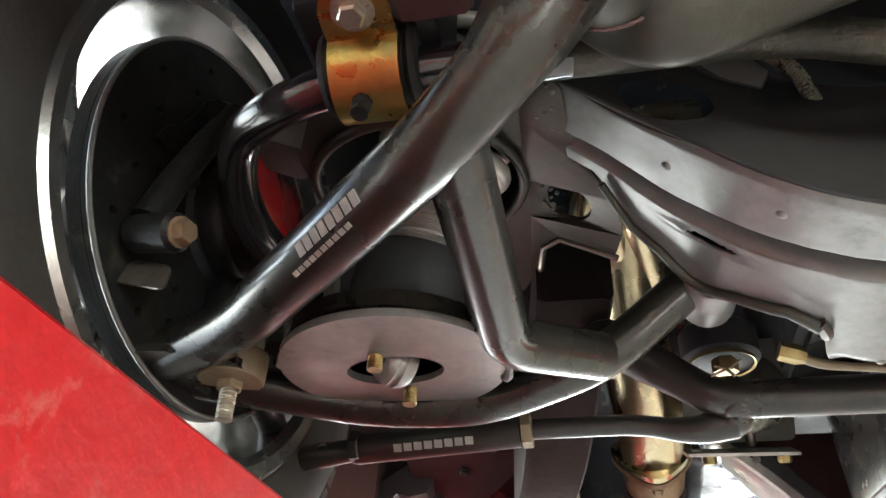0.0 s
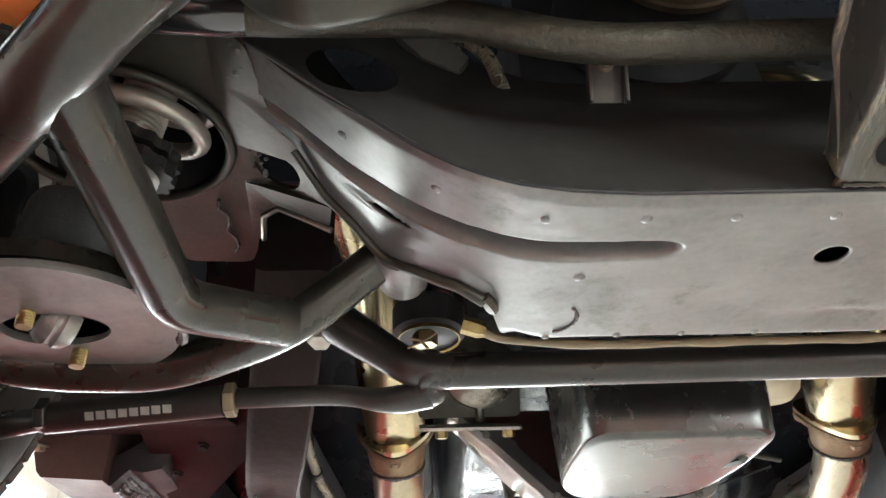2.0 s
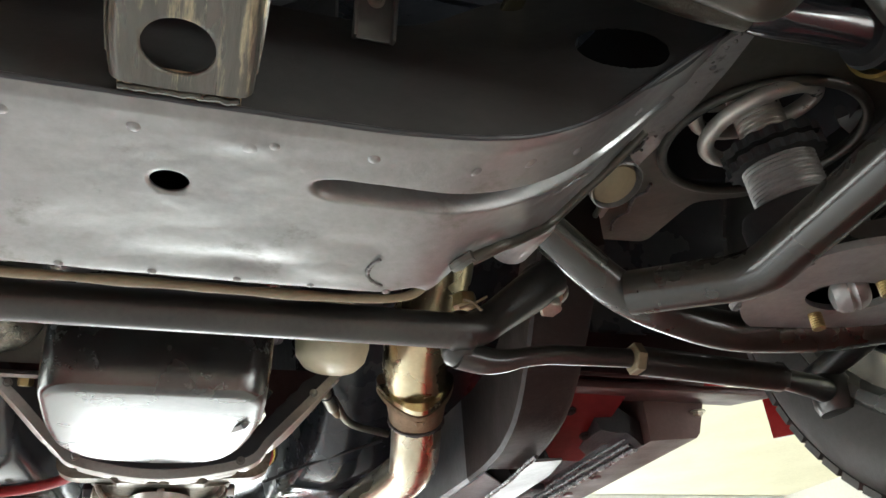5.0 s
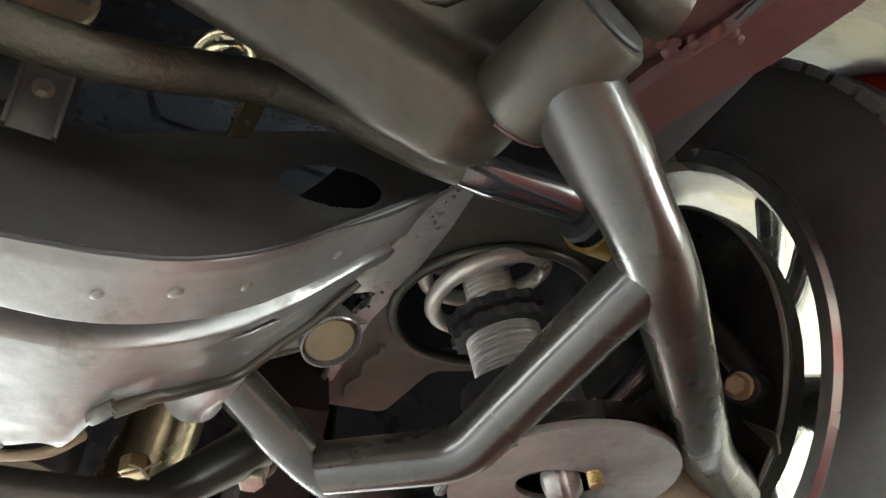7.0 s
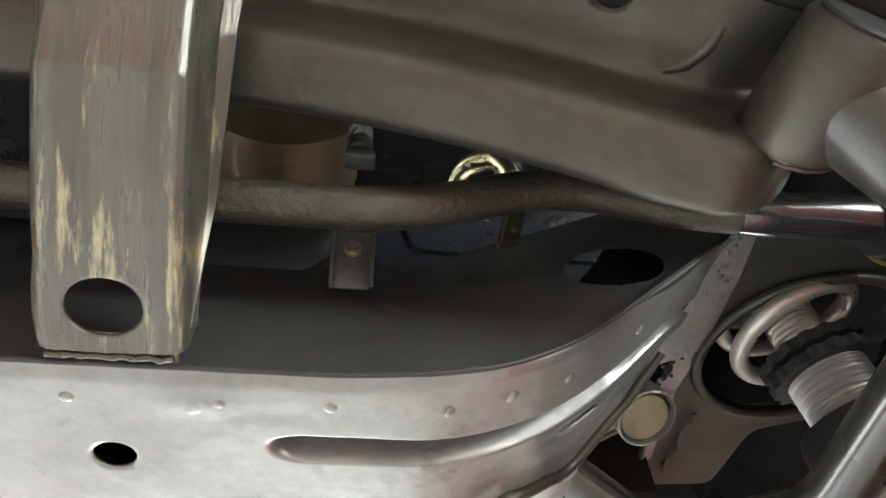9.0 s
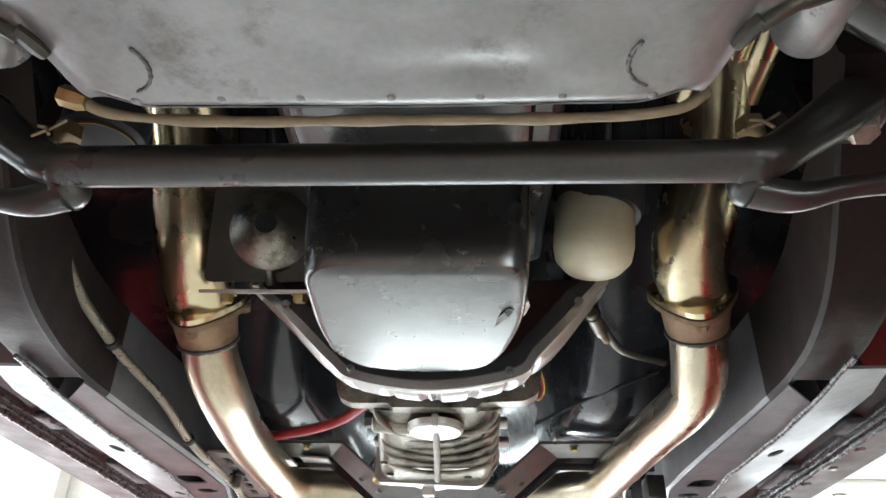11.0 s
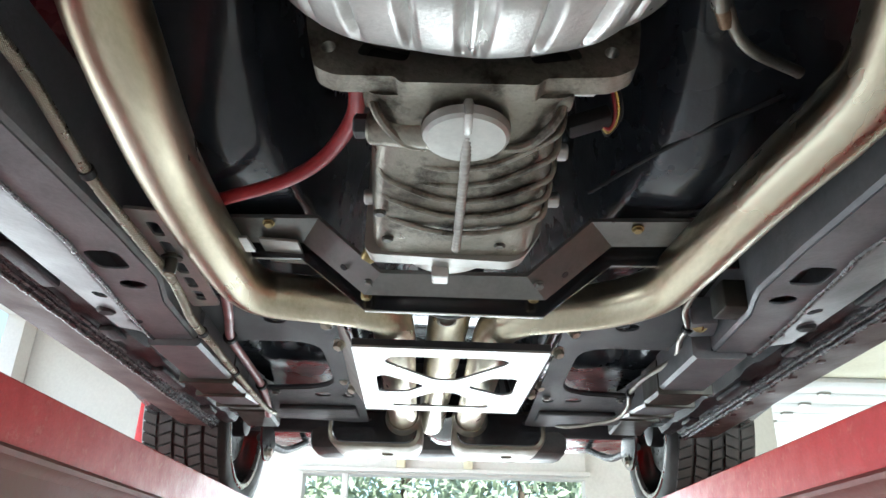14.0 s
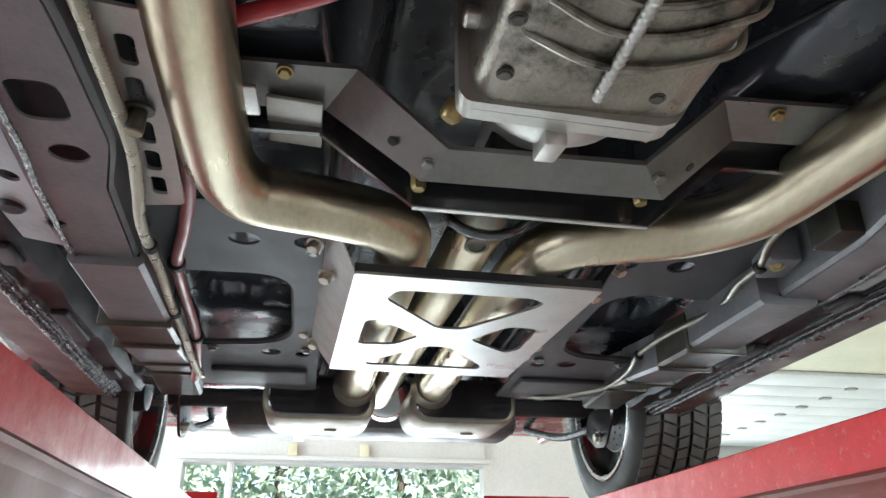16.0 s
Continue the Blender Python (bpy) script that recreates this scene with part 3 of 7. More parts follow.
def crossmember():
    cm = thing("front_crossmember", "silver-grey painted steel front crossmember, dented and scuffed underneath", "crossmember", (0, 0.03, 1.80))
    dents = [(0.065, 0.088, 0.035, 0.012, -0.0045), (0.0, 0.09, 0.04, 0.014, -0.002), (0.075, 0.062, 0.035, 0.022, 0.003), (0.03, 0.05, 0.035, 0.02, -0.0015), (0.14, 0.05, 0.025, 0.012, -0.002),
             (-0.06, 0.07, 0.05, 0.02, -0.0015), (0.12, 0.09, 0.03, 0.012, 0.002), (0.05, -0.045, 0.02, 0.008, 0.002), (-0.10, 0.04, 0.04, 0.02, 0.0015)]

    def bottom(u, v):
        x = -0.428 + 0.856 * u
        a = abs(x)
        yf, yr = yfront(x), yrear(x)
        gy = -0.0120 + 0.006 * sstep(0.22, 0.31, a) - 0.012 * sstep(0.31, 0.37, a)
        gw = 0.0108 - 0.002 * sstep(0.28, 0.38, a)
        knots = ((0.0, yf), (0.20, gy - 1.15 * gw), (0.50, gy + 0.80 * gw), (0.60, gy + 1.32 * gw), (1.0, yr))
        for (v0, ya), (v1, yb) in zip(knots, knots[1:]):
            if v <= v1:
                y = ya + (yb - ya) * (v - v0) / (v1 - v0)
                break
        v = (y - yf) / (yr - yf)
        z = zs(x, y)
        # pressed groove that follows each arm
        gu = (y - gy) / gw
        over = max(0.0, 0.112 - a) / 0.018
        r = math.hypot(gu * (1.12 if gu < 0 else 0.80), over)
        z += (0.025 - 0.006 * sstep(0.25, 0.36, a)) * (1 - sstep(0.30, 1.06, r)) * (1 - sstep(0.36, 0.40, a))
        for dx, dy, sx, sy, h in dents:
            z -= 0.60 * h * math.exp(-((x - dx) / sx) ** 2 - ((y - dy) / sy) ** 2)
        z += 0.0006 * noise.noise(Vector((x * 22, y * 22, 1))) + 0.0003 * noise.noise(Vector((x * 90, y * 90, 3)))
        # rolled lip on the rear edge of the arms, turned-up front edge
        lip = sstep(0.20, 0.23, a) * (1 - sstep(0.33, 0.37, a)) * sstep(0.84, 1.0, v)
        z -= 0.005 * lip
        z += 0.006 * sstep(0.93, 1.0, v) * (1 - sstep(0.19, 0.21, a))
        z += 0.004 * (1 - sstep(0.0, 0.05, v))
        return (x, y, z)

    holes = [(0.0125, 0.0005, 0.0115, 0.0115), (-0.2915, 0.0172, 0.0160, 0.0042), (0.2915, 0.0172, 0.0160, 0.0042)]
    bm = sheet(BM(), bottom, 400, 96, holes)
    ob = part("bottom_plate", bm, M_PLATE, cm, angle=50)
    thicken(ob, 0.0025)

    def front(u, v):
        x = -0.412 + 0.824 * u
        top = 1.985 + 0.085 * sstep(0.16, 0.27, abs(x))
        zb = zs(x, yfront(x))
        z = zb + 0.004 + (max(top, zb + 0.02) - zb) * v
        y = yfront(x) + 0.002 + 0.088 * min(1.35, max(0.0, z - zb - 0.004) / 0.185) ** 1.2
        return (x, y, z)

    def front_flat(u, v):
        x, y, z = front(u, v)
        return (x, z, y)

    bm = sheet(BM(), front_flat, 300, 64, [(0.314, 1.932, 0.032, 0.032), (-0.314, 1.932, 0.032, 0.032)])
    bmesh.ops.transform(bm, matrix=Matrix(((1, 0, 0, 0), (0, 0, 1, 0), (0, 1, 0, 0), (0, 0, 0, 1))), verts=bm.verts)
    # front wall has a far darker colour than the bottom plate
    part("front_wall", bm, M_INNER, cm, "near-black inner wall")

    def back(u, v):
        x = -0.40 + 0.80 * u
        return (x, yrear(x) - 0.004, zc(x) + 0.004 + 0.13 * v)

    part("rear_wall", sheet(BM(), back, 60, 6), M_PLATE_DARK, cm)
    # spot-weld nuggets and rivet heads along both edges
    rnd = random.Random(3)
    for x, y, r in [(-0.385 + i * 0.0642 + rnd.uniform(-.006, .006), -0.046, 0.0042) for i in range(13)] + [(-0.17 + i * 0.0565 + rnd.uniform(-.004, .004), 0.114, 0.0036) for i in range(7)] + [(-0.158, 0.023, 0.005), (0.055, -0.043, 0.0075), (0.225, -0.05, 0.005)]:
        y2 = y + 0.004 * sstep(0.24, 0.30, abs(x))
        bm = lathe(BM(), [(r * 0.95, 0), (r * 0.75, 0.0009), (r * 0.4, 0.0016), (r * 0.1, 0.0017)], (x, y2, zs(x, y2) + (0.0002 if abs(x) < .17 else 0.0)), (0.0, 0, -1) if abs(x) < 0.18 else (math.copysign(0.5, x), 0, -0.85), 12)
        part("spot_weld", bm, M_PLATE, cm)
    # old weld scars at both rear corners
    for s in (-1, 1):
        pts = [(s * (0.172 + 0.022 * math.cos(a)), 0.082 + 0.03 * math.sin(a) * 0.8, 1.7995) for a in [math.pi * (0.6 + 0.09 * i) for i in range(8)]]
        part("weld_scar", bead(pts, 0.0016, 7), M_WELD, cm)
        # folded corner of the arm lip
        lipx = [0.2225 + 0.0100 * i for i in range(15)]
        bm = tube(BM(), [(s * x, yrear(x) - 0.002, zs(x, 1.0) - 0.007 + 0.004 * sstep(0.23, 0.2, x)) for x in lipx], lambda f, run: 0.0050 - 0.002 * f, 12)
        part("rolled_lip", bm, M_BEAM, cm)
        part("lip_knob", bead([(s * 0.2235, 0.055, zs(0.2235, 0) - 0.005), (s * 0.2195, 0.062, zs(0.2195, 0) - 0.004), (s * 0.2165, 0.069, zs(0.2165, 0) - 0.003), (s * 0.2140, 0.076, zs(0.214, 0) - 0.002)], 0.0050, 33), M_BEAM, cm, "rough folded end of the lip")
    lip = [-0.40 + 0.008 * i for i in range(101)]
    part("seam", tube(BM(), [(x, yfront(x) + 0.0008, zs(x, -1) + 0.0045 + 0.0003 * noise.noise(Vector((x * 60, 0, 0)))) for x in lip], 0.0016, 8), M_PLATE_DARK, cm)
    return cm


def spring_pocket(s):
    """The pressed cup above the spring and the welded gusset that joins it to the crossmember."""
    p = thing("spring_pocket", "dark grey pressed steel spring pocket with rough welds", "spring pocket", (s * 0.47, 0.02, 2.0), "spring pockets")
    hx, hy, r0 = 0.513, 0.040, 0.088

    def tz(x, y):
        a = abs(x)
        return 1.954 + 0.10 * (y - 0.05) - 0.55 * max(0.0, 0.402 - a) - 0.03 * sstep(0.10, 0.25, y) * 0.3

    out = rpoly([(0.386, -0.075), (0.42, -0.098), (0.50, -0.104), (0.570, -0.075), (0.606, -0.01), (0.606, 0.085), (0.575, 0.138), (0.522, 0.160), (0.516, 0.25), (0.448, 0.256), (0.428, 0.205), (0.420, 0.158), (0.402, 0.146), (0.352, 0.143), (0.350, 0.10), (0.366, 0.055), (0.374, 0.025), (0.386, 0.0)], 0.012, 4)
    hole = circle(hx, hy, r0, n=56)
    small = rpoly([(0.374, 0.056), (0.402, 0.054), (0.412, 0.076), (0.404, 0.104), (0.380, 0.106), (0.369, 0.082)], 0.012, 4)
    inner = rpoly([(0.386, -0.075), (0.410, -0.092), (0.418, -0.04), (0.424, 0.04), (0.424, 0.10), (0.436, 0.205), (0.428, 0.205), (0.420, 0.158), (0.402, 0.146), (0.352, 0.143), (0.345, 0.10), (0.352, 0.055), (0.366, 0.025), (0.382, -0.01)], 0.006, 4)
    # left gusset gets a darker colour in place of the shade on it
    part("gusset", flat(BM(), [(s * x, y) for x, y in inner], [[(s * x, y) for x, y in small]], 0.004, Matrix(), tz), M_GUSSET if s > 0 else M_BEAM, p, "pale grey welded gusset" if s > 0 else "welded gusset with shade put into its colour", angle=45)
    bm = flat(BM(), [(s * x, y) for x, y in out if x > 0.405], [[(s * x, y) for x, y in hole]], 0.004, Matrix(), lambda x, y: tz(x, y) + 0.0045)
    part("plate", bm, M_BEAM, p, "dark painted tower plate", angle=45)
    ring = [(s * (hx + (r0 + 0.001) * math.cos(a)), hy + (r0 + 0.001) * math.sin(a)) for a in [2 * math.pi * i / 56 for i in range(57)]]
    part("mouth_lip", tube(BM(), [(x, y, tz(x, y) - 0.002) for x, y in ring], 0.0048, 10), M_BEAM, p)
    o = Vector((s * hx, hy, 1.953))
    part("cup_lining", lathe(BM(), [(r0 + 0.001, 0.006), (r0 - 0.004, 0.05), (0.078, 0.13), (0.05, 0.15), (0.01, 0.152)], o, (-s * 0.16, -0.12, 1), 40, caps=False), M_PLATE_DARK, p, "black inside of the cup")
    # bright thin tube along the rear edge of the gusset
    edge = [(0.350, 0.145), (0.378, 0.1455), (0.402, 0.148), (0.418, 0.160), (0.425, 0.20)]
    part("flange_lip", tube(BM(), [(s * x, y, tz(x, y) - 0.003) for x, y in edge], 0.0032, 8), M_LINE, p, "bright line along the gusset edge")
    # rough weld where the tower meets the crossmember arm
    rnd = random.Random(31)
    for i in range(30):
        y = -0.088 + 0.0062 * i
        x = 0.403 + 0.10 * min(0.0, y) + 0.004 * math.sin(1.7 * i) + 0.05 * max(0.0, y - 0.02)
        r = rnd.uniform(0.0016, 0.0034)
        bm = lathe(BM(), [(r, 0), (r * 0.75, 0.0014), (r * 0.25, 0.0022)], (s * (x + rnd.uniform(-.003, .003)), y, tz(x, y) - 0.0040), (rnd.uniform(-.4, .4), rnd.uniform(-.4, .4), -1), 8)
        part("weld_spatter", bm, M_WELD, p)
    part("weld", bead([(s * (0.403 + 0.10 * min(0.0, -0.09 + 0.006 * i) + 0.002 * math.sin(2.3 * i)), -0.09 + 0.006 * i, tz(0.403, -0.09 + 0.006 * i) - 0.0035) for i in range(20)], 0.0026, 21), M_WELD, p)
    part("lower_weld", bead([(s * (0.455 + 0.004 * math.sin(2 * i)), 0.135 + 0.013 * i, tz(0.455, 0.135 + 0.013 * i) - 0.001) for i in range(8)], 0.0016, 22), M_WELD, p)


def bump_stop(s):
    b = thing("bump_stop", "tan rubber bump stop in a pale steel cup under the tower", "bump stop", (s * 0.378, 0.10, 1.944), "bump stops")
    ax = (s * 0.15, -0.35, -1)
    part("cup", lathe(BM(), [(0.020, 0.0), (0.0240, 0.006), (0.0252, 0.026), (0.0238, 0.027), (0.0225, 0.012), (0.008, 0.008)], (s * 0.371, 0.087, 1.930), ax, 28, caps=False), M_GUSSET, b)
    part("rubber", lathe(BM(), [(0.0225, 0.006), (0.0225, 0.016), (0.020, 0.022), (0.012, 0.026), (0.003, 0.027)], (s * 0.371, 0.087, 1.928), ax, 26), M_TAN, b)


TURN = -0.024


def control_arm(s):
    la = thing("lower_control_arm", "glossy dark powder-coated tubular lower control arm", "control arm", (s * 0.53, 0.04, 1.76), "lower control arms")

    dy = TURN if s > 0 else 0.0

    def P(*pts):
        return [(s * x, y + dy * sstep(0.36, 0.52, x) * sstep(-0.12, 0.03, y), z) for x, y, z in pts]

    part("front_bushing_sleeve", lathe(BM(), [(0.020, -0.036), (0.0265, -0.035), (0.0285, -0.032), (0.0285, 0.032), (0.0265, 0.035), (0.020, 0.036)], (s * 0.362, -0.219, 1.880), (s * -0.18, 1, 0), 32), M_BEAM, la)
    part("front_bushing", lathe(BM(), [(0.010, -0.039), (0.022, -0.0385), (0.0235, -0.037), (0.0235, 0.037), (0.022, 0.0385), (0.010, 0.039)], (s * 0.362, -0.219, 1.880), (s * -0.18, 1, 0), 28), M_RUBBER, la, "worn rubber bushing")
    run = bent(P((0.362, -0.219, 1.888), (0.428, -0.190, 1.800), (0.628, -0.012, 1.793), (0.704, 0.026, 1.796)), 0.05, 10)
    part("front_tube", tube(BM(), run, lambda f, d: 0.0205 + 0.0085 * sstep(0.21, 0.07, f), 24), M_ARM, la)
    joint = min(refine(run, 0.004), key=lambda q: abs(abs(q.x) - 0.440))
    part("brace_tube", tube(BM(), bent([tuple(joint)] + P((0.4385, 0.028, 1.789), (0.374, 0.092, 1.806)), 0.022, 8), 0.0188, 24), M_ARM, la)
    part("rear_tube", tube(BM(), bent(P((0.288, 0.090, 1.874), (0.372, 0.101, 1.806), (0.47, 0.128, 1.785), (0.56, 0.116, 1.783), (0.69, 0.058, 1.790)), 0.035, 8), 0.0174, 22), M_ARM, la)
    part("rear_bushing_sleeve", lathe(BM(), [(0.010, -0.028), (0.0205, -0.028), (0.022, -0.025), (0.022, 0.025), (0.0205, 0.028), (0.010, 0.028)], (s * 0.284, 0.098, 1.862), (0, 1, 0.1), 28), M_GUSSET, la)
    part("rear_bushing", lathe(BM(), [(0.010, -0.031), (0.018, -0.031), (0.018, 0.031), (0.010, 0.031)], (s * 0.284, 0.098, 1.862), (0, 1, 0.1), 24), M_RUBBER, la, "rubber bushing")
    # round spring plate
    bm = flat(BM(), circle(0, 0, 0.0838, n=64), [circle(0, 0.004, 0.0365, 0.025, 40)], 0.006, Matrix.Translation((s * 0.523, 0.039 + dy, 1.782)) @ pose(0, 0, 0, 2, s * 1.5, 0))
    part("spring_plate", bm, M_SPRINGPLATE, la, "bare grey steel plate with an oval hole", 30)
    part("plate_rim", lathe(BM(), [(0.0825, 0.0035), (0.0825, 0.016), (0.079, 0.016), (0.079, 0.0035)], (s * 0.523, 0.039 + dy, 1.782), (0, 0, 1), 56), M_ARM, la)
    part("plate_weld", bead(P(*[(0.523 - 0.0845 * math.cos(a), 0.039 + 0.0845 * math.sin(a), 1.783) for a in [-0.62 + 0.10 * i for i in range(11)]]), 0.0042, 5), M_WELD, la)
    part("brace_weld", bead(P(*[(0.4575, -0.1475 - 0.004 * i, 1.7925 + 0.0016 * i) for i in range(5)]), 0.0030, 6), M_WELD, la)
    part("weld_lump", bead([(s * 0.386, -0.196, 1.852), (s * 0.390, -0.200, 1.849), (s * 0.393, -0.206, 1.846)], 0.0052, 9), M_ARM, la)
    end = Vector((s * 0.362, -0.219, 1.880)) + Vector((s * -0.18, 1, 0)).normalized() * 0.0335
    part("paint_smear", bead([end + Vector((s * 0.0285 * math.cos(q), 0, 0.0285 * math.sin(q))) for q in [math.radians(235 + 11 * i) for i in range(8)]], 0.0010, 12), M_DEEPRED, la, "smear of red paint on the sleeve edge")
    part("sleeve_weld", bead(P(*[(0.380 + 0.020 * math.cos(a), -0.211 + 0.022 * math.sin(a), 1.868 + 0.010 * math.cos(a)) for a in [0.55 * i for i in range(12)]]), 0.0020, 8), M_BEAM, la)
    # ball joint pad
    bm = flat(BM(), rpoly([(s * x, y) for x, y in [(0.645, 0.0), (0.712, -0.012), (0.735, 0.03), (0.725, 0.085), (0.66, 0.095), (0.63, 0.06)]], 0.02), (), 0.007, Matrix.Translation((0, 0, 1.784)))
    part("ball_joint_pad", bm, M_ARM, la)
    bm = lathe(BM(), [(0.024, 0.05), (0.026, 0.03), (0.021, 0.012), (0.021, 0.0), (0.012, -0.001)], (s * 0.664, 0.050 + dy, 1.786), (0, 0, 1), 24)
    part("ball_joint", bm, M_BOLT, la, "zinc-plated ball joint housing")
    bm = lathe(BM(), [(0.0265, 0.024), (0.0265, 0.004), (0.0245, 0.001), (0.012, 0.0)], (s * 0.656, 0.046 + dy, 1.778), (0, 0, 1), 20)
    lathe(bm, [(0.011, 0.008), (0.011, -0.004), (0.009, -0.006)], (s * 0.656, 0.046 + dy, 1.778), (0, 0, 1), 6)
    part("castle_nut", bm, M_TAN, la, "dull yellow washer and nut")
    part("stud", tube(BM(), refine([Vector((s * 0.656, 0.046 + dy, 1.780)), Vector((s * 0.656, 0.048 + dy, 1.748))], 0.0005), ribbed(0.0022, 0.0062, 0.0006), 14), M_BOLT, la)
    # two plain bars stand for the printed mark on the front tube
    for k, t0 in enumerate((0.28, 0.34)):
        a, b = Vector((s * 0.428, -0.190, 1.800)), Vector((s * 0.628, -0.012, 1.793))
        d = (b - a).normalized()
        side = Vector((0, 0, -1)).cross(d).normalized() * s
        for i in range(8 if k == 0 else 10):
            q = a.lerp(b, t0) + d * (i * (0.0085 if k == 0 else 0.0066)) + Vector((0, 0, -0.0207)) * (0.60 if k == 0 else 0.88) + side * (0.0168 if k == 0 else 0.0100)
            out = (side * (0.81 if k == 0 else 0.48) + Vector((0, 0, -0.60 if k == 0 else -0.88))).normalized()
            m = Matrix((d, out.cross(d), out)).transposed().to_4x4()
            bm = box(BM(), q, (0.0062 if k == 0 else 0.0045, 0.008 if k == 0 else 0.0035, 0.0008), 0, m)
            if s < 0:
                part("printed_bar", bm, M_DECAL, la, "silver printed bar")
    return la


def coilover(s):
    co = thing("coilover_shock", "coil-over shock absorber with a silver spring and black threaded collars", "shock absorber", (s * 0.521, 0.04, 1.78), "coil-over shocks")
    dy = TURN if s > 0 else 0.0
    a, b = Vector((s * 0.523, 0.040 + 0.3 * dy, 1.782)), Vector((s * 0.470, 0.0, 2.03))
    d = (b - a).normalized()

    def at(h):
        return a + d * h

    part("lower_cup", lathe(BM(), [(0.040, 0.018), (0.047, 0.026), (0.047, 0.078), (0.044, 0.086), (0.030, 0.088)], a, d, 32), M_RUBBER, co)
    part("threaded_body", tube(BM(), refine([at(0.08), at(0.135)], 0.0006), ribbed(0.0034, 0.0300, 0.0010), 28), M_SPRINGPLATE, co)
    for h in (0.126, 0.139):
        bm = BM()
        x, y, dd = frame_of(d)
        rr = [0.0420 if i % 4 < 2 else 0.0392 for i in range(64)]
        rings(bm, [[at(h + dh) + (x * math.cos(2 * math.pi * i / 64) + y * math.sin(2 * math.pi * i / 64)) * rr[i] for i in range(64)] for dh in (0, 0.008)])
        part("adjuster_ring", bm, M_RUBBER, co, "black notched adjuster ring", 25)
    x, y, dd = frame_of(d)
    path = []
    for i in range(0, 181):
        an = 2 * math.pi * i / 40 + (0.3 if s > 0 else math.pi - 0.3)
        path.append(at(0.152 + 0.030 * i / 40) + (x * math.cos(an) + y * math.sin(an)) * 0.0500)
    part("coil_spring", tube(BM(), path, 0.0072, 12), M_SPRING, co, "silver coil spring")
    part("shaft_bellows", tube(BM(), refine([at(0.13), at(0.27)], 0.0006), ribbed(0.0042, 0.020, 0.0011), 24), M_SPRING, co)
    bm = lathe(BM(), [(0.006, -0.014), (0.0140, -0.013), (0.0175, -0.009), (0.0190, -0.003), (0.0175, -0.001), (0.0175, 0.001), (0.0190, 0.003), (0.0175, 0.009), (0.0140, 0.013), (0.006, 0.014)], (s * 0.523, 0.042 + dy, 1.786), (0.75 * s, -0.65, 0.1), 28)
    part("lower_eye", bm, M_GUSSET, co, "grey shock eye")
    for px, py in ((0.530, 0.015), (0.520, 0.078)):
        part("stud", tube(BM(), refine([Vector((s * px, py + dy, 1.795)), Vector((s * px, py + dy, 1.767))], 0.0005), ribbed(0.002, 0.0052, 0.0005), 14), M_BOLT_GOLD, co)
    return co


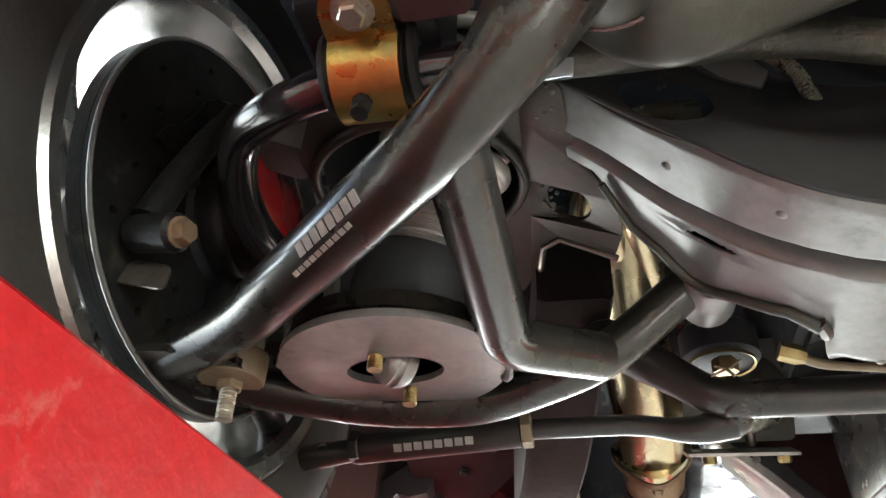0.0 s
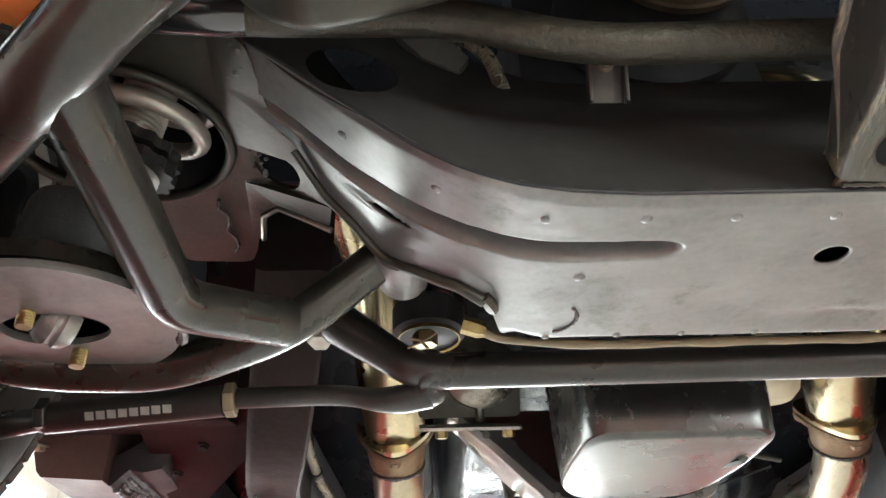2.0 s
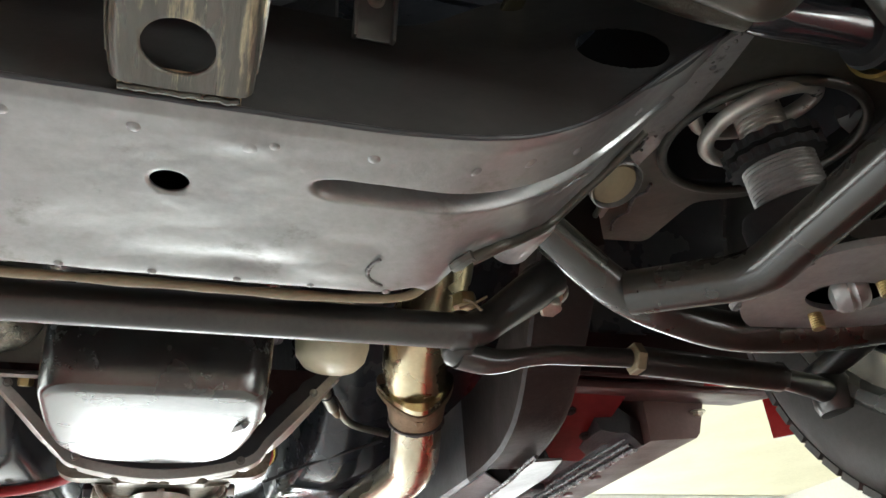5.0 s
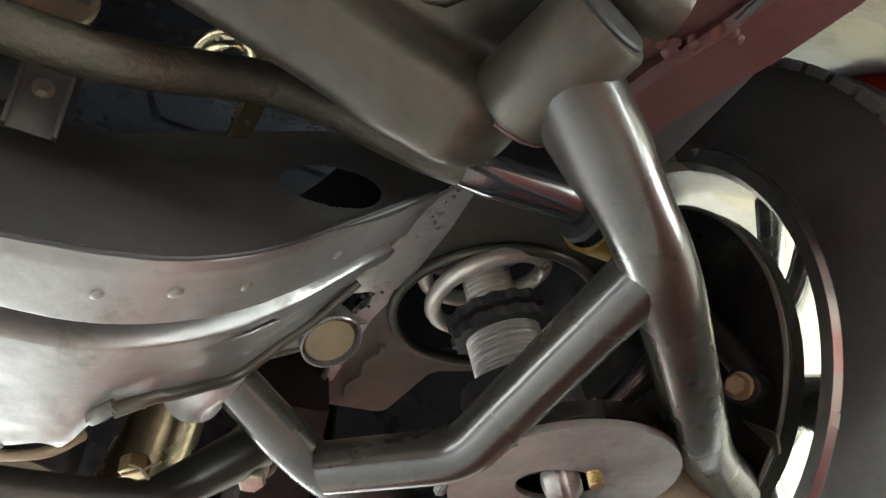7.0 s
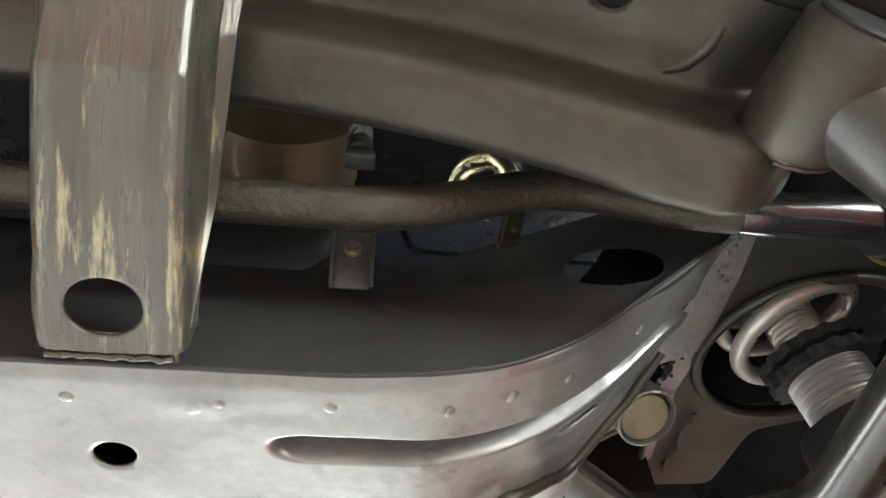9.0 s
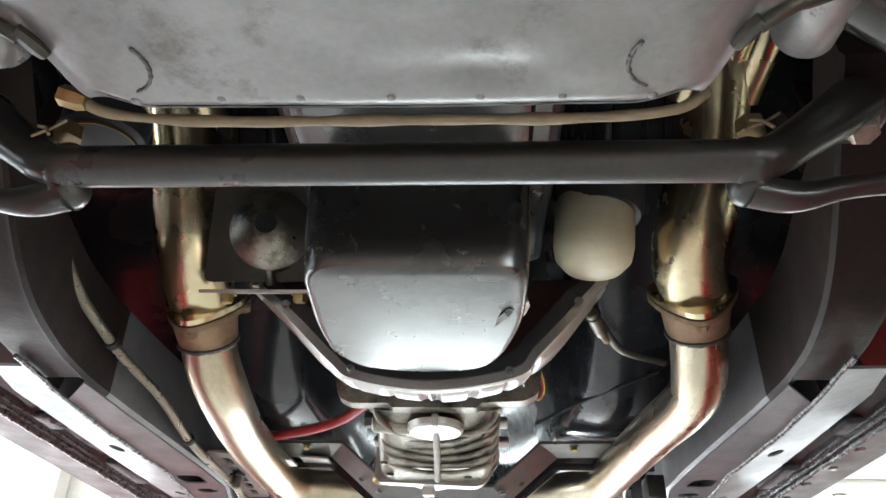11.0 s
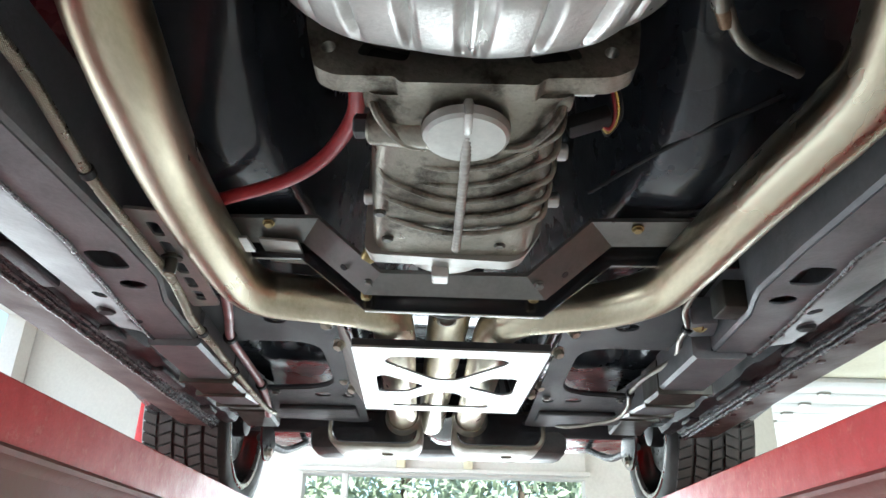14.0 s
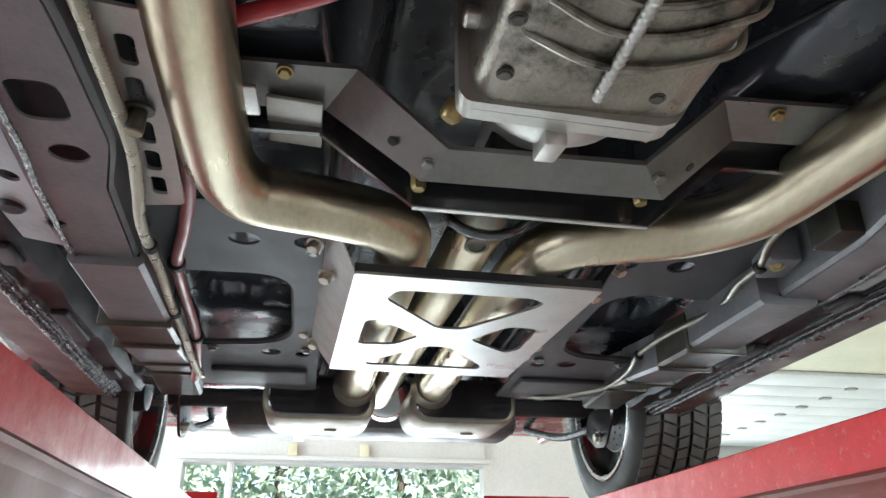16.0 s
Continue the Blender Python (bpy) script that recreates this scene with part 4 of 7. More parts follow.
def sway_bar():
    sb = thing("sway_bar", "black steel front sway bar with gold zinc clamps", "sway bar", (0, -0.1, 1.89))
    half = [(0.160, -0.103, 1.903), (0.262, -0.103, 1.947), (0.36, -0.105, 1.925), (0.47, -0.118, 1.920), (0.560, -0.118, 1.908), (0.622, -0.078, 1.918), (0.640, -0.035, 1.905), (0.640, 0.005, 1.892), (0.615, 0.045, 1.868)]
    pts = [(-x, y, z) for x, y, z in reversed(half[3:])] + [(-0.36, -0.105, 1.923), (-0.290, -0.103, 1.925), (-0.240, -0.103, 1.922), (-0.165, -0.103, 1.895)] + half
    path = refine(bent(pts, 0.040, 8), 0.010)
    cut = [i for i, q in enumerate(path) if abs(q.x) < 0.385]
    a, b = cut[0], cut[-1]
    part("bar", tube(BM(), path[a:b + 1], 0.0132, 20), M_SWAY_DUST, sb, "dull dusty middle of the bar")
    for run in (path[:a + 1], path[b:]):
        part("bar_end", tube(BM(), run, lambda f, d: 0.0134 + 0.0018 * sstep(0.0, 0.05, min(f, 1 - f)), 20), M_BLACK_GLOSS, sb, "gloss black end of the bar")
    for s in (-1, 1):
        c = Vector((s * 0.505, -0.119, 1.921))
        part("bushing", lathe(BM(), [(0.016, -0.032), (0.027, -0.032), (0.029, -0.028), (0.026, -0.024), (0.025, 0.024), (0.029, 0.028), (0.027, 0.032), (0.016, 0.032)], c, (1, 0, 0), 28), M_RUBBER, sb)
        bm = BM()
        loops = []
        for i in range(25):
            an = math.radians(6 + 184 * i / 24)
            yy, zz = -math.cos(an) * 0.029, -math.sin(an) * 0.033
            loops.append((yy, zz))
        loops = [(-0.0295, -0.0015)] + loops + [(0.031, 0.05)]
        quad = []
        for k, (yy, zz) in enumerate(loops):
            n2 = Vector((0, yy, min(zz, 0))).normalized() if k not in (0, len(loops) - 1) else Vector((0, math.copysign(1, yy), 0))
            o = c + Vector((0, yy, zz))
            quad.append([o + Vector((-0.023, 0, 0)), o + Vector((0.023, 0, 0)), o + Vector((0.023, 0, 0)) + n2 * 0.003, o + Vector((-0.023, 0, 0)) + n2 * 0.003])
        rings(bm, quad)
        cl = part("clamp", bm, M_ZINC, sb, "gold zinc clamp")
        if s < 0:
            part("clamp_tab", flat(BM(), rpoly([(-0.023, 0.001), (0.023, 0.001), (0.023, -0.022), (0.014, -0.040), (-0.014, -0.040), (-0.023, -0.022)], 0.005), (), 0.003, Matrix.Translation(c + Vector((0, -0.031, -0.003))) @ pose(0, 0, 0, -5, 0, 0)), M_ZINC, cl)
            part("bolt", hexbolt(c + Vector((0, -0.052, -0.0035)), (0, -0.1, -1), 0.0092, 0.009, 1.5), M_BOLT, cl)
        part("grease_nipple", lathe(BM(), [(0.007, 0), (0.007, 0.006), (0.005, 0.008), (0.006, 0.014)], c + Vector((0.004 * s, -0.006, -0.034)), (0, -0.2, -1), 8), M_RUBBER, cl)
    for s in (-1, 1):
        lk = thing("sway_bar_link", "black sway bar end link with rubber bushings", "end link", (s * 0.612, 0.05, 1.79), "sway bar end links")
        part("rod", cyl(BM(), (s * 0.615, 0.047, 1.79), (s * 0.615, 0.047, 1.885), 0.0055), M_BOLT, lk)
        part("sleeve", lathe(BM(), [(0.009, 0.0), (0.016, 0.004), (0.016, 0.012), (0.010, 0.016), (0.010, 0.05), (0.016, 0.054), (0.016, 0.062), (0.009, 0.066)], (s * 0.615, 0.047, 1.80), (0, 0, 1), 18), M_RUBBER, lk)
    return sb


def front_beam():
    fb = thing("front_lower_beam", "satin dark steel radiator support beam with a pressed channel", "chassis beam", (0, -0.22, 1.86))
    prof = [(q.x, q.y) for q in curve([(-0.149, 0.11, 0), (-0.150, 0.06, 0), (-0.1505, 0.024, 0), (-0.1525, 0.007, 0), (-0.158, 0.001, 0), (-0.166, 0.001, 0), (-0.175, 0.004, 0), (-0.183, 0.009, 0), (-0.1885, 0.016, 0), (-0.190, 0.026, 0), (-0.187, 0.044, 0), (-0.186, 0.062, 0), (-0.190, 0.073, 0), (-0.200, 0.077, 0),
            (-0.222, 0.078, 0), (-0.240, 0.080, 0), (-0.255, 0.086, 0), (-0.27, 0.098, 0), (-0.30, 0.14, 0)], 5)]

    def fx(u, v):
        x = -0.385 + 0.77 * u
        a = abs(x)
        k = v * (len(prof) - 1)
        i = min(int(k), len(prof) - 2)
        y = prof[i][0] + (prof[i + 1][0] - prof[i][0]) * (k - i)
        dz = prof[i][1] + (prof[i + 1][1] - prof[i][1]) * (k - i)
        zr = 1.926 - 0.78 * min(a, 0.29) ** 2 - 0.26 * max(0.0, a - 0.29)
        fwd = sstep(-0.20, -0.26, y)
        end = max(0.0, (a - 0.315) / 0.07) ** 2 * (1 - fwd)
        dz += 0.075 * min(1.0, end) * (1 - min(1, dz / 0.13))
        return (x, y, zr + dz)

    bm = sheet(BM(), fx, 320, 160, [(0.263, -0.232, 0.0115, 0.0115), (-0.263, -0.232, 0.0115, 0.0115)])
    thicken(part("channel", bm, M_BEAM, fb), 0.003, -1)
    ridge = [(x, -0.266 - 0.022 * (1 - sstep(0.05, 0.38, abs(x))), 1.921 + 0.36 * max(0.0, 0.39 - abs(x)) - 0.02 * sstep(0.37, 0.41, abs(x))) for x in [-0.412 + 0.824 * i / 80 for i in range(81)]]
    part("front_ridge", tube(BM(), ridge, lambda f, run: 0.0255 * (0.70 + 0.30 * sstep(0.0, 0.035, f) * sstep(1.0, 0.965, f)), 24), M_BEAM, fb)
    for sx in (-1, 1):
        zr = 1.926 - 0.78 * 0.263 ** 2 + 0.0785
        part("end_fold", tube(BM(), [(sx * x, y, z) for x, y, z in ((0.300, -0.196, 1.934), (0.311, -0.202, 1.931), (0.319, -0.214, 1.930), (0.326, -0.232, 1.934), (0.331, -0.252, 1.943))], lambda f, run: 0.0035 + 0.004 * f, 12), M_BEAM, fb)
        part("hole_rim", tube(BM(), [(sx * 0.263 + 0.0118 * math.cos(a), -0.232 + 0.0118 * math.sin(a), zr - sx * math.cos(a) * 0.0118 * 0.41) for a in [2 * math.pi * i / 32 for i in range(33)]], 0.0019, 8), M_BEAM, fb)
    part("backing", box(BM(), (0, -0.22, 2.13), (0.86, 0.16, 0.02), 0.004), M_PLATE_DARK, fb)
    return fb


def brace_strut():
    st = thing("centre_brace", "scuffed grey steel brace with worn tan streaks and a round hole", "brace", (0.018, -0.066, 1.805))
    line = [(-0.076, 1.8062), (-0.082, 1.8075), (-0.14, 1.824), (-0.20, 1.855), (-0.245, 1.905), (-0.262, 1.945)]
    acc = [0.0]
    for a, b in zip(line, line[1:]):
        acc.append(acc[-1] + math.hypot(b[0] - a[0], b[1] - a[1]))

    def centre(f):
        d = f * acc[-1]
        for i in range(len(line) - 1):
            if d <= acc[i + 1] or i == len(line) - 2:
                t = (d - acc[i]) / (acc[i + 1] - acc[i])
                return line[i][0] + (line[i + 1][0] - line[i][0]) * t, line[i][1] + (line[i + 1][1] - line[i][1]) * t

    sec = [(-1.28, 0.052), (-1.10, 0.046), (-1.04, 0.018), (-1.01, 0.008), (-0.96, 0.0028), (-0.88, 0.0004), (-0.3, 0.0012), (0.3, 0.0012), (0.88, 0.0004), (0.96, 0.0028), (1.01, 0.008), (1.04, 0.018), (1.10, 0.046), (1.28, 0.052)]

    def fx(u, v):
        k = v * (len(sec) - 1)
        i = min(int(k), len(sec) - 2)
        sx = sec[i][0] + (sec[i + 1][0] - sec[i][0]) * (k - i)
        dz = sec[i][1] + (sec[i + 1][1] - sec[i][1]) * (k - i)
        y, z = centre(u)
        hw = 0.0325 - 0.001 * u
        if abs(sx) > 1.02:
            sx = math.copysign(1.02 + (abs(sx) - 1.02) * (0.25 + 2.6 * u), sx)
        if abs(sx) > 1.1:
            dz *= 0.25 + 0.75 * sstep(0.0, 0.25, u)
        return (0.018 + sx * hw, y, z + dz * (0.4 + 0.6 * sstep(0, 0.2, u)))

    bm = sheet(BM(), fx, 200, 132, [(0.0155, -0.0985, 0.0180, 0.0155)])
    thicken(part("channel", bm, M_STRUT, st), 0.0025, -1)
    part("foot_tab", box(BM(), (0.017, -0.068, 1.8095), (0.062, 0.03, 0.004), 0.001), M_RUST, st, "rusty weld tab")
    part("foot_weld", bead([(-0.013 + 0.006 * i, -0.0725 + 0.001 * math.sin(3 * i), 1.8045) for i in range(11)], 0.0018, 40), M_BEAM, st)
    return st


def frame_horn(s):
    fh = thing("frame_horn", "oxide red painted front frame rail", "frame rail", (s * 0.48, -0.45, 1.89), "front frame rails")
    part("rear_section", box(BM(), (s * 0.490, -0.180, 1.985), (0.064, 0.20, 0.10), 0.008), M_PLATE_DARK, fh, "black rear section of the rail")

    def inner(y):
        return 0.446 - 0.10 * (y + 0.27)

    lp = []
    for y, zb in ((-0.78, 1.8925), (-0.55, 1.8925), (-0.32, 1.8925), (-0.27, 1.902), (-0.225, 1.916), (-0.19, 1.9235), (-0.15, 1.9265)):
        xi, xo = inner(y), 0.500 - 0.10 * (y + 0.30)
        lp.append([(s * x, y, z) for x, z in ((xi, zb + 0.006), (xi + 0.005, zb), (xo - 0.006, zb), (xo, zb + 0.006), (xo, 1.998), (xi, 1.998))])
    part("rail", rings(BM(), lp), M_DEEPRED, fh, angle=30)
    lp = []
    for y, zb in ((-0.78, 1.893), (-0.55, 1.893), (-0.32, 1.893), (-0.275, 1.901), (-0.245, 1.912), (-0.225, 1.922)):
        xi = inner(y)
        lp.append([(s * x, y, z) for x, z in ((xi - 0.036, zb + 0.002), (xi - 0.033, zb), (xi - 0.008, zb + 0.004), (xi - 0.0015, zb + 0.008), (xi - 0.0015, zb + 0.013), (xi - 0.036, zb + 0.007))])
    # dark plate laid over the red inner side of the rail
    wall = [[(s * (inner(y) + dx), y, z) for dx, z in ((-0.012, zb + 0.009), (-0.002, zb + 0.010), (-0.002, 2.0), (-0.012, 2.0))] for y, zb in ((-0.78, 1.893), (-0.32, 1.893), (-0.275, 1.901), (-0.245, 1.912), (-0.225, 1.922))]
    part("inner_wall", rings(BM(), wall), M_PLATE_DARK, fh, "dark plate over the inner side of the rail")
    part("inner_flange", rings(BM(), lp), M_DEEPRED, fh, angle=30)
    part("seam_weld", bead([(s * (inner(-0.28 - 0.018 * i) - 0.003), -0.28 - 0.018 * i, 1.8955) for i in range(26)], 0.0026, 41), M_PLATE_DARK, fh)
    # rough weld where the rail meets the end of the beam
    rnd = random.Random(17)
    for i in range(12):
        y = -0.275 + 0.035 * rnd.random()
        p = (s * (inner(y) - 0.018 + 0.034 * rnd.random()), y, 1.901 + 0.42 * (y + 0.275) - 0.0004)
        part("weld_spatter", lathe(BM(), [(0.0040 * rnd.uniform(.6, 1.4), 0), (0.0024, 0.0006), (0.0008, 0.0011)], p, (rnd.uniform(-.4, .4), rnd.uniform(-.4, .4), -1), 8), M_DEEPRED, fh)
    # black discs on the surface stand for two shaded holes in the rail
    for y in (-0.36, -0.46):
        part("hole_plug", lathe(BM(), [(0.0085, 0), (0.008, 0.001), (0.002, 0.0012)], (s * 0.486, y, 1.8925), (0, 0, -1), 16), M_RUBBER, fh)


def steering():
    cl = thing("centre_link", "black steering centre link bar with cotter pins", "steering link", (0, 0.2, 1.79))
    part("bar", tube(BM(), refine(bent([(-0.368, 0.215, 1.884), (-0.275, 0.2, 1.811), (-0.235, 0.2, 1.811), (0.235, 0.2, 1.812), (0.275, 0.2, 1.812), (0.368, 0.215, 1.885)], 0.03, 8), 0.012), lambda f, run: 0.0165 + 0.004 * (sstep(0.13, 0.03, f) + sstep(0.87, 0.97, f)), 22), M_SWAY, cl)
    for s in (-1, 1):
        part("joint_boss", lathe(BM(), [(0.004, -0.018), (0.010, -0.0175), (0.014, -0.014), (0.0165, -0.006), (0.0165, 0.003), (0.015, 0.012), (0.011, 0.017), (0.006, 0.018)], (s * 0.262, 0.202, 1.812), (0, 0.12, 1), 26), M_SWAY, cl)
        part("nut", lathe(BM(), [(0.0115, 0), (0.0115, 0.011), (0.0095, 0.013)], (s * 0.266, 0.196, 1.835), (0, -0.1, 1), 6), M_BOLT_GOLD, cl)
        bm = tube(BM(), [(s * 0.268 - 0.014, 0.178, 1.824), (s * 0.268, 0.176, 1.829), (s * 0.268 + 0.012, 0.174, 1.836)], 0.0012, 8)
        tube(bm, [(s * 0.268 - 0.010, 0.176, 1.832), (s * 0.268 - 0.002, 0.174, 1.829), (s * 0.268 + 0.004, 0.171, 1.820)], 0.0014, 8)
        part("cotter_pin", bm, M_TAN, cl)
        part("end_stud", hexbolt((s * 0.366, 0.223, 1.866), (0, -0.3, -1), 0.0125, 0.016, 1.25), M_BOLT, cl)
        part("end_boss", lathe(BM(), [(0.015, 0), (0.023, 0.004), (0.024, 0.03), (0.019, 0.036)], (s * 0.366, 0.223, 1.866), (0, 0.25, 1), 22), M_SWAY, cl)
    for s in (-1, 1):
        tr = thing("tie_rod", "black adjustable steering tie rod with jam nuts", "tie rod", (s * 0.46, 0.23, 1.78), "tie rods")
        dy = TURN if s > 0 else 0.0
        part("inner_end", tube(BM(), bent([(s * 0.262, 0.215, 1.796), (s * 0.30, 0.222, 1.792), (s * 0.345, 0.226 + 0.4 * dy, 1.802), (s * 0.44, 0.229 + 0.7 * dy, 1.802)], 0.03), lambda f, run: 0.0135 - 0.0040 * sstep(0.1, 0.4, f), 18), M_SWAY, tr)
        part("inner_joint", lathe(BM(), [(0.003, -0.014), (0.009, -0.013), (0.0145, -0.009), (0.0165, -0.003), (0.0165, 0.004), (0.012, 0.010)], (s * 0.264, 0.216, 1.800), (0, 0.1, 1), 22), M_SWAY, tr)
        sl = part("sleeve", tube(BM(), refine([Vector((s * 0.452, 0.229 + 0.7 * dy, 1.800)), Vector((s * 0.612, 0.234 + dy, 1.790))], 0.02), 0.0145, 22), M_SWAY, tr, "satin black adjuster sleeve")
        for x in (0.446, 0.612):
            part("jam_nut", lathe(BM(), [(0.0150, -0.005), (0.0160, -0.004), (0.0160, 0.004), (0.0150, 0.005)], (s * x, 0.23 + 0.8 * dy, 1.801 - 0.06 * (x - 0.446)), (1, 0, -0.05 * s), 6), M_TAN if x < 0.5 else M_SWAY, tr)
        part("outer_end", tube(BM(), [(s * 0.612, 0.234 + dy, 1.790), (s * 0.66, 0.245 + dy, 1.788), (s * 0.70, 0.258 + dy, 1.786)], lambda f, run: 0.011 + 0.003 * f, 18), M_SWAY, tr)
        part("outer_joint", lathe(BM(), [(0.010, -0.024), (0.021, -0.022), (0.0245, -0.012), (0.0245, 0.010), (0.017, 0.022)], (s * 0.706, 0.26 + dy, 1.786), (0, 0, 1), 22), M_SWAY, tr)
        for i in range(8):
            if s < 0:
                bm = box(BM(), (s * 0.567 + i * 0.0098, 0.2188 - 0.0003 * i, 1.7848 + 0.0006 * i), (0.0076, 0.0007, 0.0075), 0, pose(0, 0, 0, 38, 0, 0))
                part("printed_bar", bm, M_DECAL, sl, "silver printed bar")


def wheel_assembly(s, hub, front=True):
    """A tyre on an alloy wheel, with the brake behind it. hub: the centre of the wheel's inner face."""
    o = Vector(hub)
    ax = (s, 0, 0)
    R = o.z - RUN_Z
    w = thing("road_wheel", "five-spoke alloy wheel with a low black tyre standing on the lift", "wheel", (o.x + s * 0.12, o.y, RUN_Z), "road wheels")
    prof = [(0.226, 0.010), (0.232, 0.0), (0.26, -0.006), (0.295, -0.002), (R - 0.012, 0.014), (R - 0.002, 0.03), (R, 0.05), (R, 0.195), (R - 0.002, 0.215), (R - 0.012, 0.231), (0.295, 0.247), (0.26, 0.25), (0.232, 0.245), (0.226, 0.235)]
    prof = [(r - 0.009 if 0.02 < h < 0.225 else r, h) for r, h in prof]
    part("tyre", lathe(BM(), prof, o, ax, 96, caps=False), M_TYRE, w)
    # tread blocks
    bm = BM()
    for row, (h0, h1) in enumerate(((0.012, 0.050), (0.061, 0.098), (0.109, 0.137), (0.148, 0.185), (0.196, 0.234))):
        for k in range(64):
            a0 = 2 * math.pi * (k + 0.5 * (row % 2)) / 64
            sh = 0.35 * (h1 - h0) * (1 if row % 2 else -1) / R
            r0, r1 = R - 0.012, R + 0.0005 if row not in (0, 4) else R - 0.003
            quad = []
            for hh, sk in ((h0, 0), (h1, sh)):
                for rr in (r0, r1):
                    for aa in (a0 + sk, a0 + sk + 2 * math.pi / 64 * 0.80):
                        quad.append(bm.verts.new(o + Vector((s * hh, math.cos(aa) * rr, math.sin(aa) * rr))))
            for f in ((0, 1, 3, 2), (4, 6, 7, 5), (0, 4, 5, 1), (2, 3, 7, 6), (0, 2, 6, 4), (1, 5, 7, 3)):
                bm.faces.new([quad[i] for i in f])
    part("tread", bm, M_TREAD, w, "worn brown-black tread blocks")
    part("rim", lathe(BM(), [(0.218, 0.24), (0.232, 0.246), (0.230, 0.236), (0.220, 0.225), (0.212, 0.19), (0.210, 0.10), (0.213, 0.06), (0.214, 0.022), (0.222, 0.014), (0.231, 0.002), (0.226, -0.003), (0.214, -0.001), (0.208, 0.010)], o, ax, 80, caps=False), M_RIM, w)
    part("barrel", lathe(BM(), [(0.208, 0.010), (0.204, 0.06), (0.203, 0.10), (0.206, 0.19), (0.212, 0.22), (0.218, 0.24)], o, ax, 80, caps=False), M_BARREL, w, "polished inside of the rim")
    for k in range(5):
        a = 2 * math.pi * k / 5 + 0.02
        for da in (-0.10, 0.10):
            p0 = o + Vector((s * 0.150, math.cos(a + da * 1.6) * 0.055, math.sin(a + da * 1.6) * 0.055))
            p1 = o + Vector((s * 0.125, math.cos(a + da * 1.5) * 0.211, math.sin(a + da * 1.5) * 0.211))
            part("spoke", tube(BM(), curve([p0, p0.lerp(p1, 0.5) + Vector((s * 0.012, 0, 0)), p1], 6), lambda f, run: 0.017 - 0.003 * math.sin(math.pi * f), 12), M_RIM, w)
    part("hub_cap", lathe(BM(), [(0.074, 0.13), (0.074, 0.165), (0.06, 0.175), (0.02, 0.178)], o, ax, 30), M_RIM, w)
    b = thing("disc_brake", "black drilled brake disc with hub and caliper", "disc brake", (o.x, o.y, o.z - 0.16), "disc brakes")
    hr = 0.173 if front else 0.14
    dx = 0.016 if front else 0.05
    bm = flat(BM(), circle(0, 0, hr, n=64), [circle(0, 0, 0.06, n=32)] + [circle(math.cos(a) * rr, math.sin(a) * rr, 0.0042, n=8) for i in range(12) for a, rr in ((2 * math.pi * i / 12, hr * 0.86), (2 * math.pi * (i + 0.4) / 12, hr * 0.72), (2 * math.pi * (i + 0.2) / 12, hr * 0.58))], 0.007, Matrix.Translation(o + Vector((s * dx, 0, 0))) @ pose(0, 0, 0, 0, 90, 0))
    part("inner_disc", bm, M_ROTOR, b)
    part("disc_edge", lathe(BM(), [(hr - 0.012, dx + 0.003), (hr, dx + 0.004), (hr + 0.0005, dx + 0.016), (hr - 0.012, dx + 0.017)], o, ax, 64), M_ROTOR, b)
    part("machined_ring", tube(BM(), [o + Vector((s * (dx - 0.003), math.cos(q) * (hr - 0.001), math.sin(q) * (hr - 0.001))) for q in [2 * math.pi * i / 72 for i in range(73)]], 0.0022, 8), M_STRAP, b, "bright machined edge")
    if front:
        part("brake_shield", flat(BM(), [(rr * math.cos(q), rr * math.sin(q)) for q, rr in [(math.radians(20 + 7.5 * i), 0.112 + 0.008 * math.sin(0.8 * i)) for i in range(34)]] + [(0.05 * math.cos(q), 0.05 * math.sin(q)) for q in [math.radians(260 - 20 * i) for i in range(13)]], (), 0.003, Matrix.Translation(o + Vector((s * 0.006, 0, 0))) @ pose(0, 0, 0, 0, 90, 0)), M_ROTOR, b, "dusty black backing plate")
        part("caliper_bracket", tube(BM(), curve([o + Vector((-s * 0.004, 0.02, 0.06)), o + Vector((-s * 0.012, -0.03, 0.085)), o + Vector((-s * 0.008, -0.075, 0.07))], 6), lambda f, run: 0.012 + 0.006 * math.sin(math.pi * f), 10), M_ROTOR, b)
        for dy, dz in ((-0.045, 0.085), (0.0, 0.075), (-0.07, 0.0)):
            part("shield_bolt", hexbolt(o + Vector((s * 0.004, dy, dz)), (-s, 0, 0), 0.006, 0.007, 1.4), M_STRAP, b)
    part("hub", lathe(BM(), [(0.03, 0.0), (0.058, 0.006), (0.062, 0.03), (0.062, 0.09), (0.075, 0.10), (0.075, 0.13)], o, ax, 30), M_PLATE_DARK, b)
    ca = -0.9 if front else 0.3
    bm = box(BM(), o + Vector((s * 0.05, 0.125, math.sin(ca) * 0.02 + 0.06)), (0.09, 0.07, 0.14), 0.015)
    part("caliper", bm, M_ROTOR if front else M_BODYRED, b)
    if front:
        # the front wheels are steered a little
        m = Matrix.Translation(o) @ pose(0, 0, 0, 0, 0, -5) @ Matrix.Translation(-o)
        for ob in (*w.children, *b.children):
            ob.data.transform(m)
    if front:
        kn = thing("steering_knuckle", "dark cast steering knuckle with zinc bolts", "knuckle", (s * 0.665, o.y, 1.80), "steering knuckles")
        part("upright", tube(BM(), curve([(s * 0.680, 0.066, 1.80), (s * 0.69, 0.07, 1.86), (s * 0.692, 0.07, 1.93), (s * 0.665, 0.04, 1.985), (s * 0.62, 0.01, 2.02)], 6), lambda f, run: 0.018 - 0.004 * f, 14), M_ROTOR, kn)
